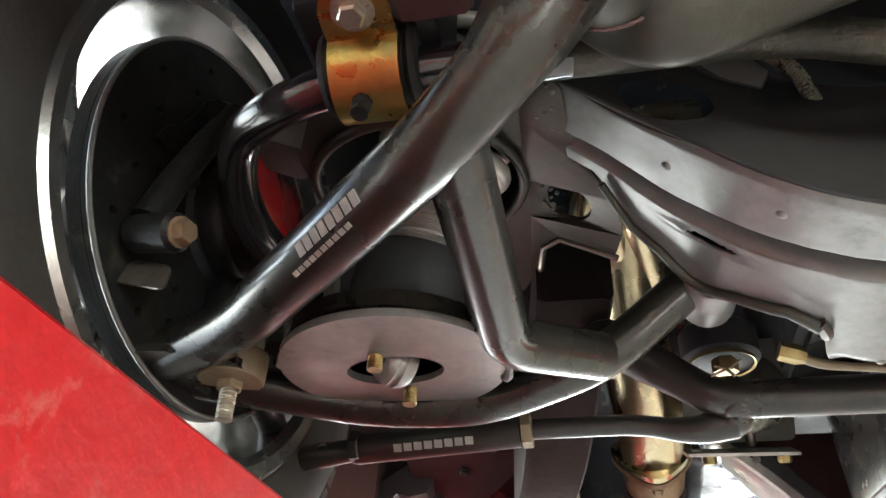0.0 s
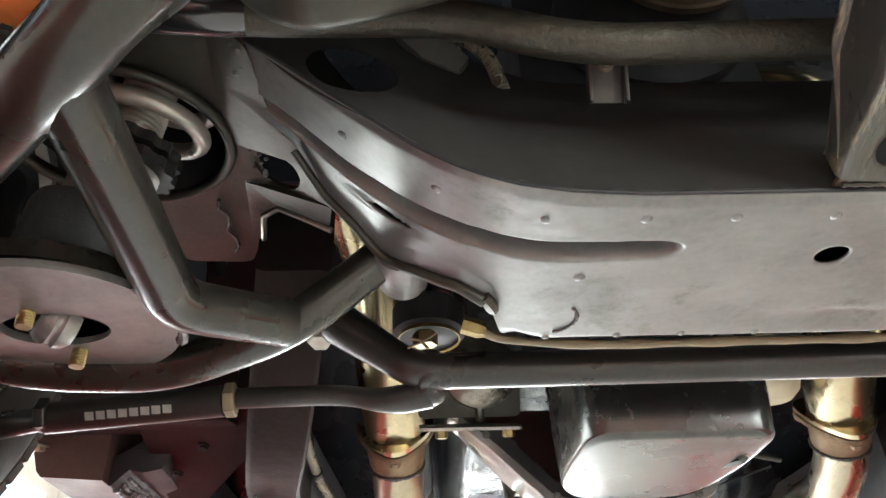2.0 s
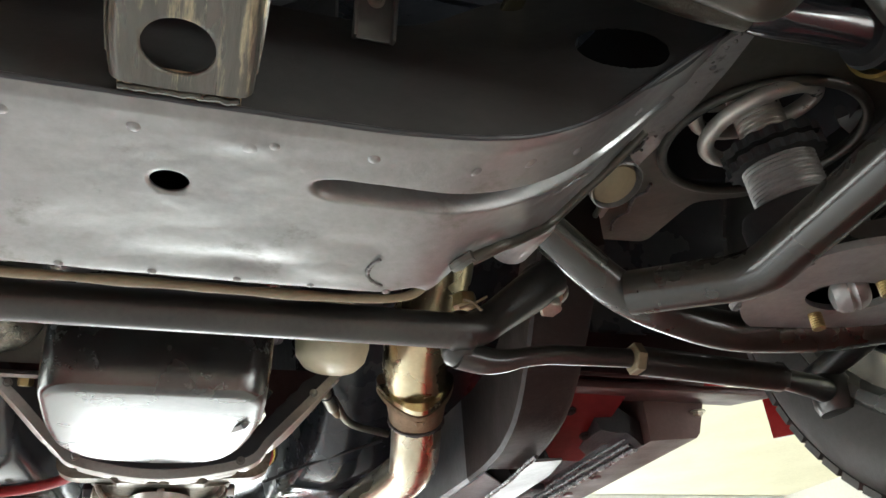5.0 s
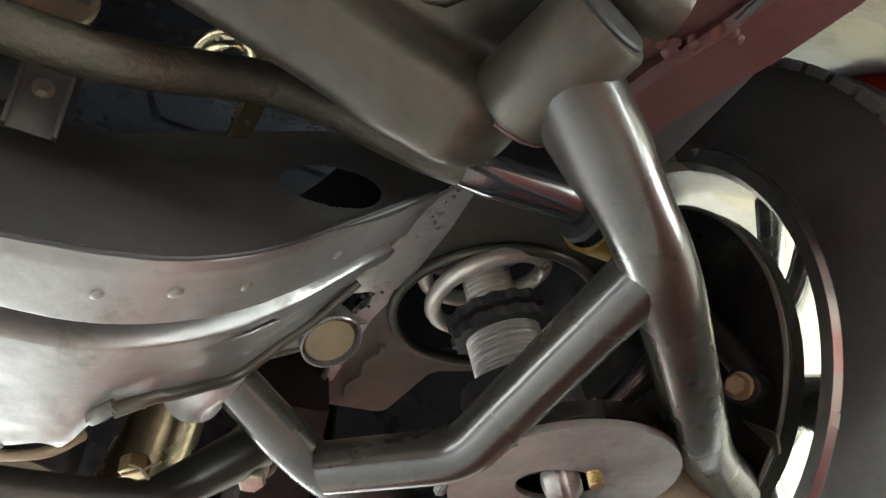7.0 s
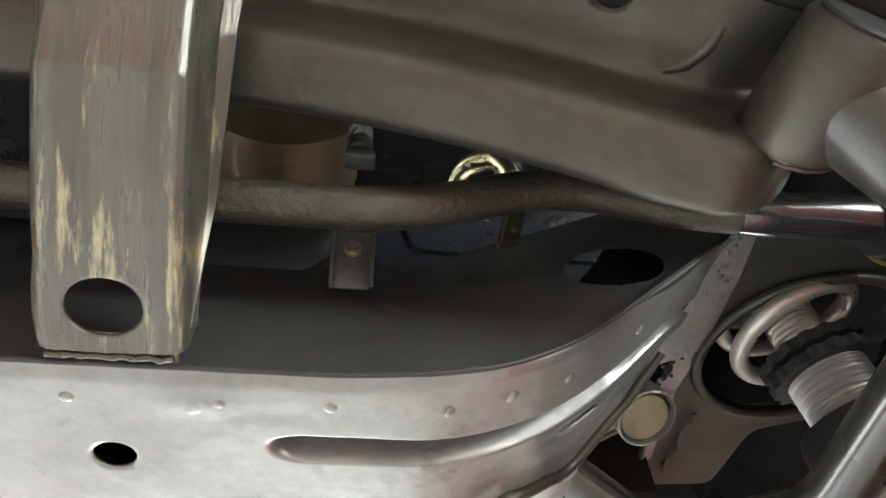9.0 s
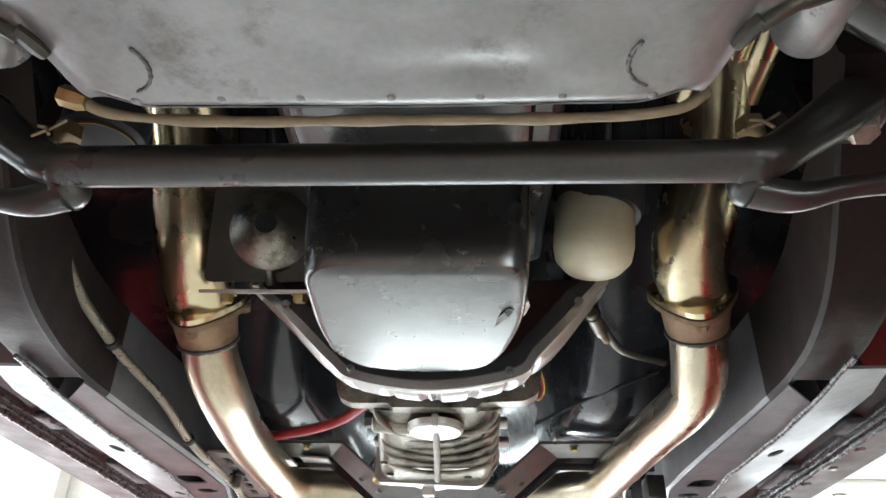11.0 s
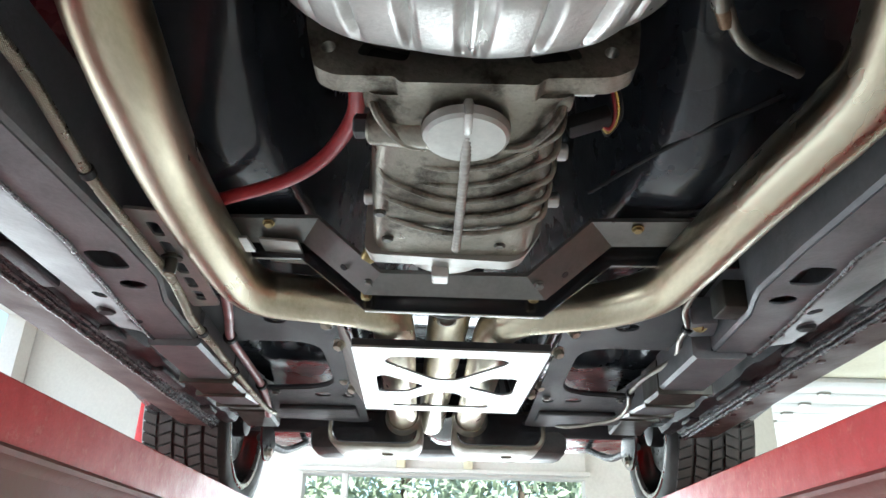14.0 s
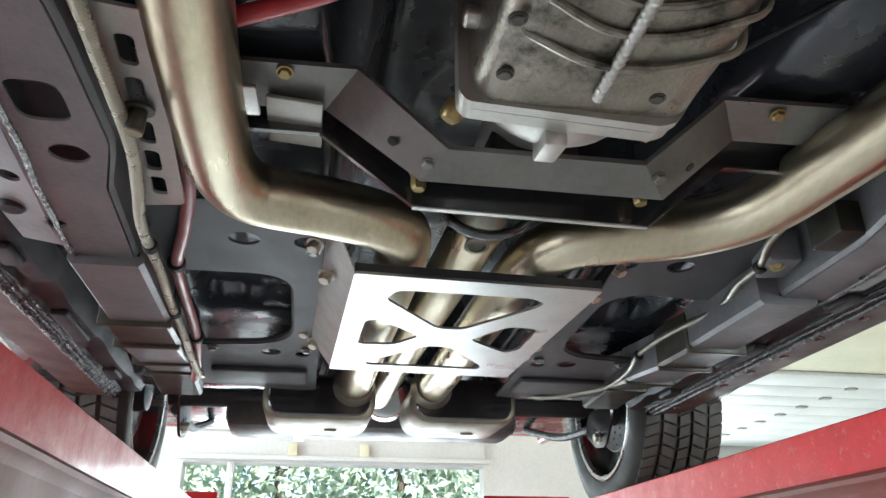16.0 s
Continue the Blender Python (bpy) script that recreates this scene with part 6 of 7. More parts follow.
    for x, y in ((-0.108, 1.078), (0.062, 1.078)):
        part("sensor", lathe(BM(), [(0.010, 0), (0.010, 0.014), (0.007, 0.018)], (x, y, 1.80), (0.5 * x / abs(x), 0.3, -0.8), 12), M_BOLT_GOLD, tr)
    h = thing("wiring_connector", "black wiring plug with a few coloured wires", "connector", (0.14, 0.93, 1.90))
    part("plug", box(BM(), (0.138, 0.925, 1.892), (0.05, 0.024, 0.018), 0.004, pose(0, 0, 0, 0, -15, -10)), M_RUBBER, h)
    for k, m in enumerate((M_REDHOSE, M_ZINC, M_RUBBER)):
        part("wire", tube(BM(), curve([(0.150, 0.925, 1.890), (0.163, 0.932 + 0.006 * k, 1.888), (0.166 + 0.004 * k, 0.915, 1.905), (0.150, 0.88, 1.96)]), 0.0020, 6), m, h)


def trans_crossmember():
    tc = thing("transmission_crossmember", "dark grey bent steel transmission crossmember of two plates with gold bolts", "crossmember", (0, 1.17, 1.77))

    def level(line, x):
        for (x0, z0), (x1, z1) in zip(line, line[1:]):
            if x <= x1:
                return z0 + (z1 - z0) * (x - x0) / (x1 - x0)
        return line[-1][1]

    # bent strap whose face looks down and forward, and a web of the same shape behind it
    near = [(-0.40, 1.874), (-0.193, 1.872), (-0.104, 1.797), (0.090, 1.793), (0.177, 1.868), (0.40, 1.868)]
    low = [(-0.40, 1.862), (-0.222, 1.862), (-0.127, 1.777), (0.117, 1.771), (0.214, 1.858), (0.40, 1.858)]
    loops = []
    for k in range(6):
        (xn, zn), (xl, zl) = near[k], low[k]
        mid = 1 if k in (2, 3) else 0
        yn, yl = 1.131 + 0.013 * mid - 0.045 * xn, 1.188 - 0.016 * mid - 0.045 * xl
        loops.append([(xn, yn, zn), (xl, yl, zl), (xl, yl + 0.001, zl + 0.006), (xn, yn + 0.001, zn + 0.006)])
    part("front_strap", rings(BM(), loops), M_STRAP, tc, angle=15)
    loops = []
    for k in range(6):
        x, z = low[k]
        x = max(-0.40, min(0.40, x * 1.02))
        y = 1.212 - 0.02 * x
        z -= 0.008 if k in (2, 3) else 0.016
        loops.append([(x, y, z), (x, y + 0.006, z), (x, y + 0.006, z + 0.052), (x, y, z + 0.052)])
    part("rear_web", rings(BM(), loops), M_BLACK_GLOSS, tc, "gloss black rear plate", angle=15)
    # pale strip below the middle of the black web
    part("web_edge", rings(BM(), [[(x * 1.02, 1.2118 - 0.02 * x, level(low, x) - 0.0081), (x * 1.02, 1.2182 - 0.02 * x, level(low, x) - 0.0081), (x * 1.02, 1.2182 - 0.02 * x, level(low, x) - 0.0098), (x * 1.02, 1.2118 - 0.02 * x, level(low, x) - 0.0098)] for x in (-0.127, -0.05, 0.05, 0.117)]), M_STEELPLATE, tc, "pale strip along the lower edge")
    part("saddle", box(BM(), (-0.006, 1.195, 1.800), (0.225, 0.030, 0.006), 0.002), M_PLATE_DARK, tc)
    part("mount_block", box(BM(), (-0.01, 1.19, 1.83), (0.09, 0.05, 0.05), 0.008), M_RUBBER, tc)
    for x, y, z in ((-0.120, 1.168, 1.791), (0.107, 1.150, 1.787)):
        part("bolt", hexbolt((x, y, z), (0.2 if x > 0 else -0.2, -0.3, -1), 0.0068, 0.006, 1.2), M_STRAP, tc)
    for x, y in ((-0.126, 1.196), (0.104, 1.190)):
        part("inner_bolt", hexbolt((x, y, 1.797), (0, 0, -1), 0.0078, 0.020, 1.2), M_BOLT_GOLD, tc)
    for x, y in ((-0.156, 1.165), (0.142, 1.150)):
        part("strap_hole", lathe(BM(), [(0.0052, 0), (0.005, 0.0012), (0.001, 0.0012)], (x, y, level(low, x) + 0.0085), (0.45 * x / abs(x), -0.3, -0.75), 14), M_RUBBER, tc, "dark drilled hole")
    for x, y, z in ((-0.262, 1.150, 1.869), (0.240, 1.132, 1.864)):
        part("end_bolt", hexbolt((x, y, z), (0, -0.2, -1), 0.0065, 0.006, 1.3), M_BOLT_GOLD, tc)
    for x, y in ((-0.268, 1.200), (0.262, 1.185)):
        part("end_pad", box(BM(), (x, y, 1.884), (0.11, 0.055, 0.006), 0.002, pose(0, 0, 0, 10, 0, 0)), M_ALU_BRIGHT, tc, "bare steel pad")
    part("joint_tab", box(BM(), (-0.252, 1.217, 1.857), (0.056, 0.085, 0.005), 0.0015, pose(0, 0, 0, 2, 4, 0)), M_STEELPLATE, tc, "pale bare steel tab")
    # slotted hanger beside the rail
    sl = thing("slotted_hanger", "bare steel slotted hanger bracket with one bolt", "bracket", (-0.39, 1.19, 1.82))
    slots = [rpoly([(-0.008, y), (0.008, y), (0.008, y + 0.040), (-0.008, y + 0.040)], 0.0065) for y in (-0.135, -0.078, -0.010, 0.044, 0.098)]
    m = Matrix.Translation((-0.390, 1.192, 1.822)) @ pose(0, 0, 0, 0, 3, 3.0)
    part("plate", flat(BM(), rpoly([(-0.026, -0.168), (0.020, -0.168), (0.024, -0.15), (0.024, 0.156), (-0.022, 0.172), (-0.026, 0.10)], 0.006), slots, 0.004, m), M_STEELPLATE, sl)
    bm = cyl(BM(), m @ Vector((0.0, -0.036, 0.0)), m @ Vector((0.0, -0.032, -0.028)), 0.0085, bevel=0.001)
    lathe(bm, [(0.0145, 0), (0.0145, 0.003)], m @ Vector((0.0, -0.036, -0.005)), (0, 0.1, -1), 18)
    part("bolt", bm, M_BEAM, sl, "dark bolt with a tan end")
    part("bolt_end", cyl(BM(), m @ Vector((0.0, -0.0318, -0.0282)), m @ Vector((0.0, -0.0316, -0.030)), 0.0078), M_TAN, sl)
    part("cross_tab", box(BM(), (-0.335, 1.165, 1.842), (0.10, 0.045, 0.005), 0.001, pose(0, 0, 0, 0, 0, -3)), M_ALU_BRIGHT, sl, "pale cross tab")
    return tc


def exhaust():
    L = [(-0.309, 0.674, 1.885), (-0.308, 0.706, 1.858), (-0.309, 0.77, 1.840), (-0.318, 0.85, 1.837), (-0.329, 0.95, 1.838), (-0.334, 1.06, 1.838), (-0.334, 1.19, 1.838), (-0.328, 1.285, 1.838), (-0.300, 1.342, 1.838), (-0.22, 1.366, 1.838), (-0.150, 1.392, 1.838), (-0.112, 1.44, 1.838), (-0.109, 1.60, 1.838), (-0.115, 1.85, 1.840), (-0.124, 2.28, 1.842)]
    Rr = [(0.345, 0.643, 1.887), (0.353, 0.678, 1.861), (0.367, 0.755, 1.842), (0.364, 0.83, 1.838), (0.350, 0.93, 1.838), (0.337, 1.05, 1.838), (0.325, 1.17, 1.838), (0.305, 1.285, 1.838), (0.245, 1.354, 1.838), (0.165, 1.388, 1.838), (0.108, 1.418, 1.838), (0.078, 1.48, 1.838), (0.070, 1.60, 1.838), (0.064, 1.85, 1.840), (0.057, 2.28, 1.842)]
    for name, pts in (("left", L), ("right", Rr)):
        e = thing("exhaust_pipe", "polished stainless exhaust pipe bent in towards the tunnel", "exhaust pipe", (pts[3][0], 1.0, 1.80), "exhaust pipes")
        part("pipe", tube(BM(), curve(pts, 10), 0.0372, 32), M_STAINLESS, e)
        d = (Vector(pts[1]) - Vector(pts[0])).normalized()
        o = Vector(pts[0])
        part("seam", bead([o + d * 0.010 + (frame_of(d)[0] * math.cos(a) + frame_of(d)[1] * math.sin(a)) * 0.0392 for a in [2 * math.pi * i / 20 for i in range(21)]], 0.0032, 50), M_WELD, e)
        part("reducer", lathe(BM(), [(0.0385, 0.010), (0.0405, 0.0), (0.0435, -0.022), (0.0435, -0.032)], o, d, 36), M_RUST, e, "heat-browned reducer cone")
        for k, h in enumerate((-0.034, -0.044)):
            x, y, dd = frame_of(d)
            m = Matrix((x, y, dd)).transposed().to_4x4()
            m.translation = o + d * h
            tri = [(0.056 * math.cos(a) * (1.32 if i % 2 == 0 else 0.90), 0.056 * math.sin(a) * (1.32 if i % 2 == 0 else 0.90)) for i, a in enumerate([math.pi / 3 * j + 0.5 for j in range(6)])]
            part("flange", flat(BM(), rpoly(tri, 0.03, 6), (), 0.007, m), M_RUST if k == 0 else M_HEADER, e, "brown flange plate" if k == 0 else "gold tinted flange plate")
        for j in range(3):
            a = 2 * math.pi * j / 3 + 0.5
            part("flange_bolt", hexbolt(o + d * -0.030 + (x * math.cos(a) + y * math.sin(a)) * 0.054, d, 0.008, 0.010, 1.2), M_RUST, e)
        c = o + d * -0.046
        hd = thing("header_collector", "heat-tinted gold stainless header collector", "exhaust header", tuple(c), "header collectors")
        s = -1 if name == "left" else 1
        q = [c, c - d * 0.06, c + Vector((s * 0.012, -0.10, 0.13)), c + Vector((s * 0.015, -0.19, 0.24)), c + Vector((-s * 0.02, -0.30, 0.32))]
        part("collector", tube(BM(), curve(q, 8), lambda f, run: 0.043 + 0.006 * math.sin(math.pi * min(1, f * 2)), 32), M_HEADER, hd)
        for k in range(3):
            p0 = c + Vector((s * 0.012 + (k - 1) * 0.035, -0.15, 0.19))
            part("primary_tube", tube(BM(), curve([p0, p0 + Vector((s * 0.02, -0.10, 0.07)), p0 + Vector((-s * 0.05, -0.15 + 0.06 * k, 0.16)), p0 + Vector((-s * 0.14, -0.1 + 0.08 * k, 0.22))], 7), 0.023, 18), M_HEADER, hd)
    for s, x0, x1 in ((-1, -0.328, -0.072), (1, 0.008, 0.262)):
        mu = thing("muffler", "oval aluminised muffler with a dull end plate", "muffler", ((x0 + x1) / 2, 2.45, 1.73), "mufflers")
        cx, hw = (x0 + x1) / 2, (x1 - x0) / 2
        loops = [rrect(cx, 2.27, 1.816, hw - 0.014, 0.042, 0.04, 8), rrect(cx, 2.275, 1.816, hw - 0.004, 0.051, 0.049, 8), rrect(cx, 2.285, 1.816, hw, 0.054, 0.052, 8), rrect(cx, 2.48, 1.822, hw, 0.054, 0.052, 8), rrect(cx, 2.54, 1.834, hw - 0.006, 0.046, 0.044, 8), rrect(cx, 2.56, 1.838, hw - 0.03, 0.03, 0.028, 8)]
        part("shell", rings(BM(), loops), M_MUFFLER, mu)
        # end plate coloured black for the dark surroundings it mirrors
        part("front_face", rings(BM(), [rrect(cx, 2.2665, 1.816, hw - 0.016, 0.040, 0.038, 8), rrect(cx, 2.270, 1.816, hw - 0.013, 0.043, 0.041, 8)]), M_BLACK_GLOSS, mu, "end plate with a dark reflection put into its colour")
        part("inlet_collar", lathe(BM(), [(0.042, -0.04), (0.044, -0.02), (0.05, 0.0)], ((-0.124 if s < 0 else 0.057), 2.27, 1.842), (0, 1, 0), 26), M_MUFFLER, mu)
        part("drain_nub", box(BM(), (cx + 0.03, 2.40, 1.765), (0.03, 0.02, 0.008), 0.003), M_MUFFLER, mu)


def driveline():
    ds = thing("driveshaft", "bare steel driveshaft with its front joint", "driveshaft", (-0.005, 1.8, 1.85))
    part("tube", lathe(BM(), [(0.022, 0.0), (0.036, 0.015), (0.0385, 0.03), (0.0385, 1.08), (0.03, 1.11)], (-0.004, 1.42, 1.874), (-0.045, 1, 0.005), 36), M_STAINLESS, ds)
    part("slip_yoke", lathe(BM(), [(0.026, -0.16), (0.026, -0.03), (0.036, -0.01), (0.036, 0.02)], (-0.008, 1.40, 1.874), (0, 1, 0), 26), M_LINE, ds)
    part("joint_cap", lathe(BM(), [(0.017, 0.0), (0.017, 0.003), (0.012, 0.004), (0.011, 0.001), (0.003, 0.0015)], (-0.014, 1.437, 1.834), (0, -0.25, -1), 24), M_LINE, ds, "bright universal joint cap")
    hp = thing("driveshaft_loop", "black hoop around the driveshaft front", "driveshaft loop", (-0.012, 1.38, 1.82))
    part("hoop", tube(BM(), [(-0.012 + 0.062 * math.cos(a), 1.385, 1.874 + 0.05 * math.sin(a)) for a in [math.pi * (1.0 + i / 12) for i in range(13)]], 0.007, 10), M_BLACK_GLOSS, hp)
    xp = thing("tunnel_plate", "bright brushed steel plate with an X of cut-outs under the tunnel", "tunnel brace", (-0.013, 1.68, 1.785))
    # the plate lies a little turned: x and y of its own are laid out from its middle
    turn = Matrix.Translation((-0.0125, 1.684, 1.787)) @ pose(0, 0, 0, 0, 0, 2.0)
    hw, hl = 0.1695, 0.2350
    cuts = [rpoly([(-0.118, -0.150), (-0.105, -0.187), (0.085, -0.190), (0.108, -0.172), (0.100, -0.150), (0.018, -0.034), (-0.022, -0.034)], 0.014, 6),
            rpoly([(-0.108, 0.192), (-0.108, 0.172), (-0.020, 0.060), (0.018, 0.060), (0.100, 0.165), (0.100, 0.188)], 0.014, 6),
            rpoly([(-0.135, -0.050), (-0.118, -0.062), (-0.040, 0.010), (-0.075, 0.064), (-0.135, 0.070)], 0.016, 6),
            rpoly([(0.135, -0.062), (0.085, -0.062), (0.042, 0.014), (0.118, 0.075), (0.138, 0.055)], 0.016, 6)]
    part("plate", flat(BM(), rpoly([(-hw, -hl), (hw, -hl), (hw, hl), (-hw, hl)], 0.006), cuts, 0.004, turn), M_XPLATE, xp)
    part("front_fold", flat(BM(), rpoly([(-hw, -hl + 0.001), (hw, -hl + 0.001), (hw, -hl + 0.006), (-hw, -hl + 0.006)], 0.001), (), 0.012, turn @ Matrix.Translation((0, 0, 0.008))), M_PLATE_DARK, xp, "dark folded front edge")
    for s in (-1, 1):
        q = [turn @ Vector(p) for p in ((s * hw, -hl + 0.004, 0.002), (s * hw, hl - 0.006, 0.002), (s * (hw + 0.040), hl - 0.02, 0.052), (s * (hw + 0.036), -hl - 0.03, 0.066))]
        o2 = Vector((s * 0.003, 0, 0.002))
        bm = BM()
        vs = [bm.verts.new(p) for p in q] + [bm.verts.new(p - o2) for p in q]
        for f in ((0, 1, 2, 3), (7, 6, 5, 4), (0, 4, 5, 1), (1, 5, 6, 2), (2, 6, 7, 3), (3, 7, 4, 0)):
            bm.faces.new([vs[i] for i in f])
        part("side_flange", bm, M_STEELPLATE if s < 0 else M_PLATE_DARK, xp, "pale side flange" if s < 0 else "black side flange")
        for y, dx, z in ((-0.185, 0.050, 0.058), (-0.130, 0.030, 0.036), (0.195, 0.048, 0.056), (0.215, 0.030, 0.042)):
            part("bolt", hexbolt(turn @ Vector((s * (hw + dx), y, z)), (s * 0.3, -0.3, -0.85), 0.0095, 0.014, 1.3), M_BOLT, xp)
    for s in (-1, 1):
        x0 = s * 0.21 - 0.012
        fp = thing("floor_brace_plate", "black pebble-coated floor brace plate with a rounded opening", "floor brace", (x0 + s * 0.1, 1.7, 1.83), "floor brace plates")
        q = [(0.205, 1.40), (0.435, 1.40), (0.435, 1.615), (0.250, 1.610), (0.250, 1.925), (0.445, 1.950), (0.445, 2.20), (0.215, 2.24), (0.205, 2.22)]
        out = []
        for k, r in enumerate((0.01, 0.01, 0.006, 0.07, 0.09, 0.006, 0.01, 0.04, 0.02)):
            a, b, c = Vector((*q[k - 1], 0)), Vector((*q[k], 0)), Vector((*q[(k + 1) % len(q)], 0))
            p0, p1 = b + (a - b).normalized() * r, b + (c - b).normalized() * r
            out += [tuple((p0 * (1 - t) ** 2 + b * 2 * t * (1 - t) + p1 * t * t).xy) for t in [i / 7 for i in range(8)]]
        hl = [circle(0.315, 1.500, 0.021, 0.019, 20), circle(0.232, 1.502, 0.017, 0.016, 20), circle(0.294, 1.975, 0.019, 0.018, 20), circle(0.236, 1.985, 0.014, 0.014, 16)]
        part("plate", flat(BM(), [(s * x - 0.006, y) for x, y in out], [[(s * x - 0.006, y) for x, y in h] for h in hl], 0.004, Matrix(), lambda x, y: 1.853 - 0.04 * (y - 1.46)), M_PEBBLE, fp)
        part("opening_lip", tube(BM(), [(s * x - 0.006, y, 1.858 - 0.04 * (y - 1.46)) for x, y in out[22:42]], 0.005, 8), M_PEBBLE, fp)
        part("rear_fold", box(BM(), (s * 0.32 - 0.006, 2.12, 1.822), (0.19, 0.10, 0.014), 0.006), M_PEBBLE, fp)
        for x, y in ((0.222, 1.52), (0.228, 1.95), (0.40, 1.955)):
            part("bolt", hexbolt((s * x - 0.006, y, 1.849 - 0.04 * (y - 1.46)), (0, 0, -1), 0.007, 0.007, 1.5), M_STRAP, fp)


def fz(x, y):
    """Height of the floor sheet: flat pans, a tunnel, and the toe boards that rise to the firewall."""
    a = abs(x)
    z = 1.905 - 0.03 * sstep(2.0, 2.4, y)
    z += 0.30 * (1 - sstep(0.13 + 0.05 * sstep(1.3, 0.8, y), 0.215 + 0.05 * sstep(1.3, 0.8, y), a))
    toe = max(0.0, 1.12 - y)
    z += min(0.60, 1.05 * toe * toe + 0.30 * toe) * (1 if a < 0.6 else 1 - 0.4 * sstep(0.6, 0.75, a))
    z -= 0.06 * math.exp(-((a - 0.30) / 0.09) ** 2 - ((y - 0.98) / 0.12) ** 2)
    z += 0.06 * sstep(2.45, 2.7, y)
    z += 0.004 * sstep(0.25, 0.28, a) * (1 - sstep(0.40, 0.43, a)) * max(0, math.sin(a * 110)) * sstep(1.5, 1.6, y) * (1 - sstep(1.9, 2.0, y))
    # dished foot wells behind the brace plates, and a wavy sheet
    z += 0.030 * sstep(0.235, 0.27, a) * (1 - sstep(0.41, 0.445, a)) * sstep(1.56, 1.66, y) * (1 - sstep(1.86, 1.95, y))
    z += 0.003 * noise.noise(Vector((x * 6, y * 6, 2))) + 0.0012 * noise.noise(Vector((x * 22, y * 22, 7)))
    return z


def body():
    cf = thing("car_floor", "glossy black undercoated car floor with tunnel and toe boards", "car floor", (0, 1.6, 1.88))

    def fx(u, v):
        x, y = -0.86 + 1.72 * u, 0.40 + 2.9 * v
        return (x, y, fz(x, y))

    part("floor_pan", sheet(BM(), fx, 190, 220), M_UNDER, cf, angle=70)
    for s in (-1, 1):
        for x in (0.272, 0.318, 0.352, 0.392):
            part("pressed_rib", tube(BM(), [(s * (x + 0.012 * math.sin(3 * y)), y, fz(s * x, y) - 0.002) for y in [0.44 + 0.02 * i for i in range(15)]], lambda f, run: 0.0075 * (0.3 + 0.7 * sstep(1.0, 0.85, f)), 8), M_UNDER, cf)
    # firewall, hood, sides and tail close the car above
    part("firewall", box(BM(), (0, 0.42, 2.45), (1.72, 0.02, 0.5), 0.004), M_UNDER, cf)
    part("hood", box(BM(), (0, -0.2, 2.62), (1.80, 1.5, 0.02), 0.004), M_UNDER, cf, "dark underside of the hood")
    part("nose", box(BM(), (0, -0.72, 2.35), (1.70, 0.03, 0.52), 0.01), M_UNDER, cf)
    part("radiator_support", box(BM(), (0, -0.36, 2.33), (1.0, 0.05, 0.42), 0.01), M_PLATE_DARK, cf)
    part("tail_pan", box(BM(), (0, 3.55, 2.16), (1.5, 0.90, 0.20), 0.03), M_TANK, cf)
    for s in (-1, 1):
        part("rear_wheel_house", rings(BM(), [[(s * 0.60, 2.79 - 0.42 * math.cos(a), 1.96 + 0.42 * math.sin(a)), (s * 0.92, 2.79 - 0.42 * math.cos(a), 1.96 + 0.42 * math.sin(a)), (s * 0.92, 2.79 - 0.44 * math.cos(a), 1.96 + 0.44 * math.sin(a)), (s * 0.60, 2.79 - 0.44 * math.cos(a), 1.96 + 0.44 * math.sin(a))] for a in [math.radians(9 * i) for i in range(21)]]), M_UNDER, cf)
    # splash shields ahead of the doors
    for s in (-1, 1):
        sp = thing("splash_shield", "black wheel-well splash shield with a red inner edge", "splash shield", (s * 0.66, 0.55, 1.9), "splash shields")
        part("panel", box(BM(), (s * 0.70, 0.52, 2.06), (0.38, 0.012, 0.34), 0.004, pose(0, 0, 0, -14, 0, 0)), M_MAROON, sp)
        # edge and closing plate are darker on the left than on the right
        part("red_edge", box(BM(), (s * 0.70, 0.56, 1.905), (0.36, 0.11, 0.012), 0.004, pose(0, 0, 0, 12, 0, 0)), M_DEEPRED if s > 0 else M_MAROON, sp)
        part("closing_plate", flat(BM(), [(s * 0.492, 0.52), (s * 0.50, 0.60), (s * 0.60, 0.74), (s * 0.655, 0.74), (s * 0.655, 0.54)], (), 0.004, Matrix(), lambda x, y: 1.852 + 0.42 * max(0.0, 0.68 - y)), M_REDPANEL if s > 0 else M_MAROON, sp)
        for x, y in ((0.53, 0.56), (0.575, 0.60), (0.62, 0.65)):
            part("bolt", hexbolt((s * x, y, 1.852 + 0.42 * max(0.0, 0.68 - y)), (0, -0.4, -1), 0.006, 0.005, 1.5), M_RUBBER, sp)
        part("bolt", hexbolt((s * 0.80, 0.60, 1.893), (0, 0, -1), 0.009, 0.008, 1.5), M_BOLT, sp)


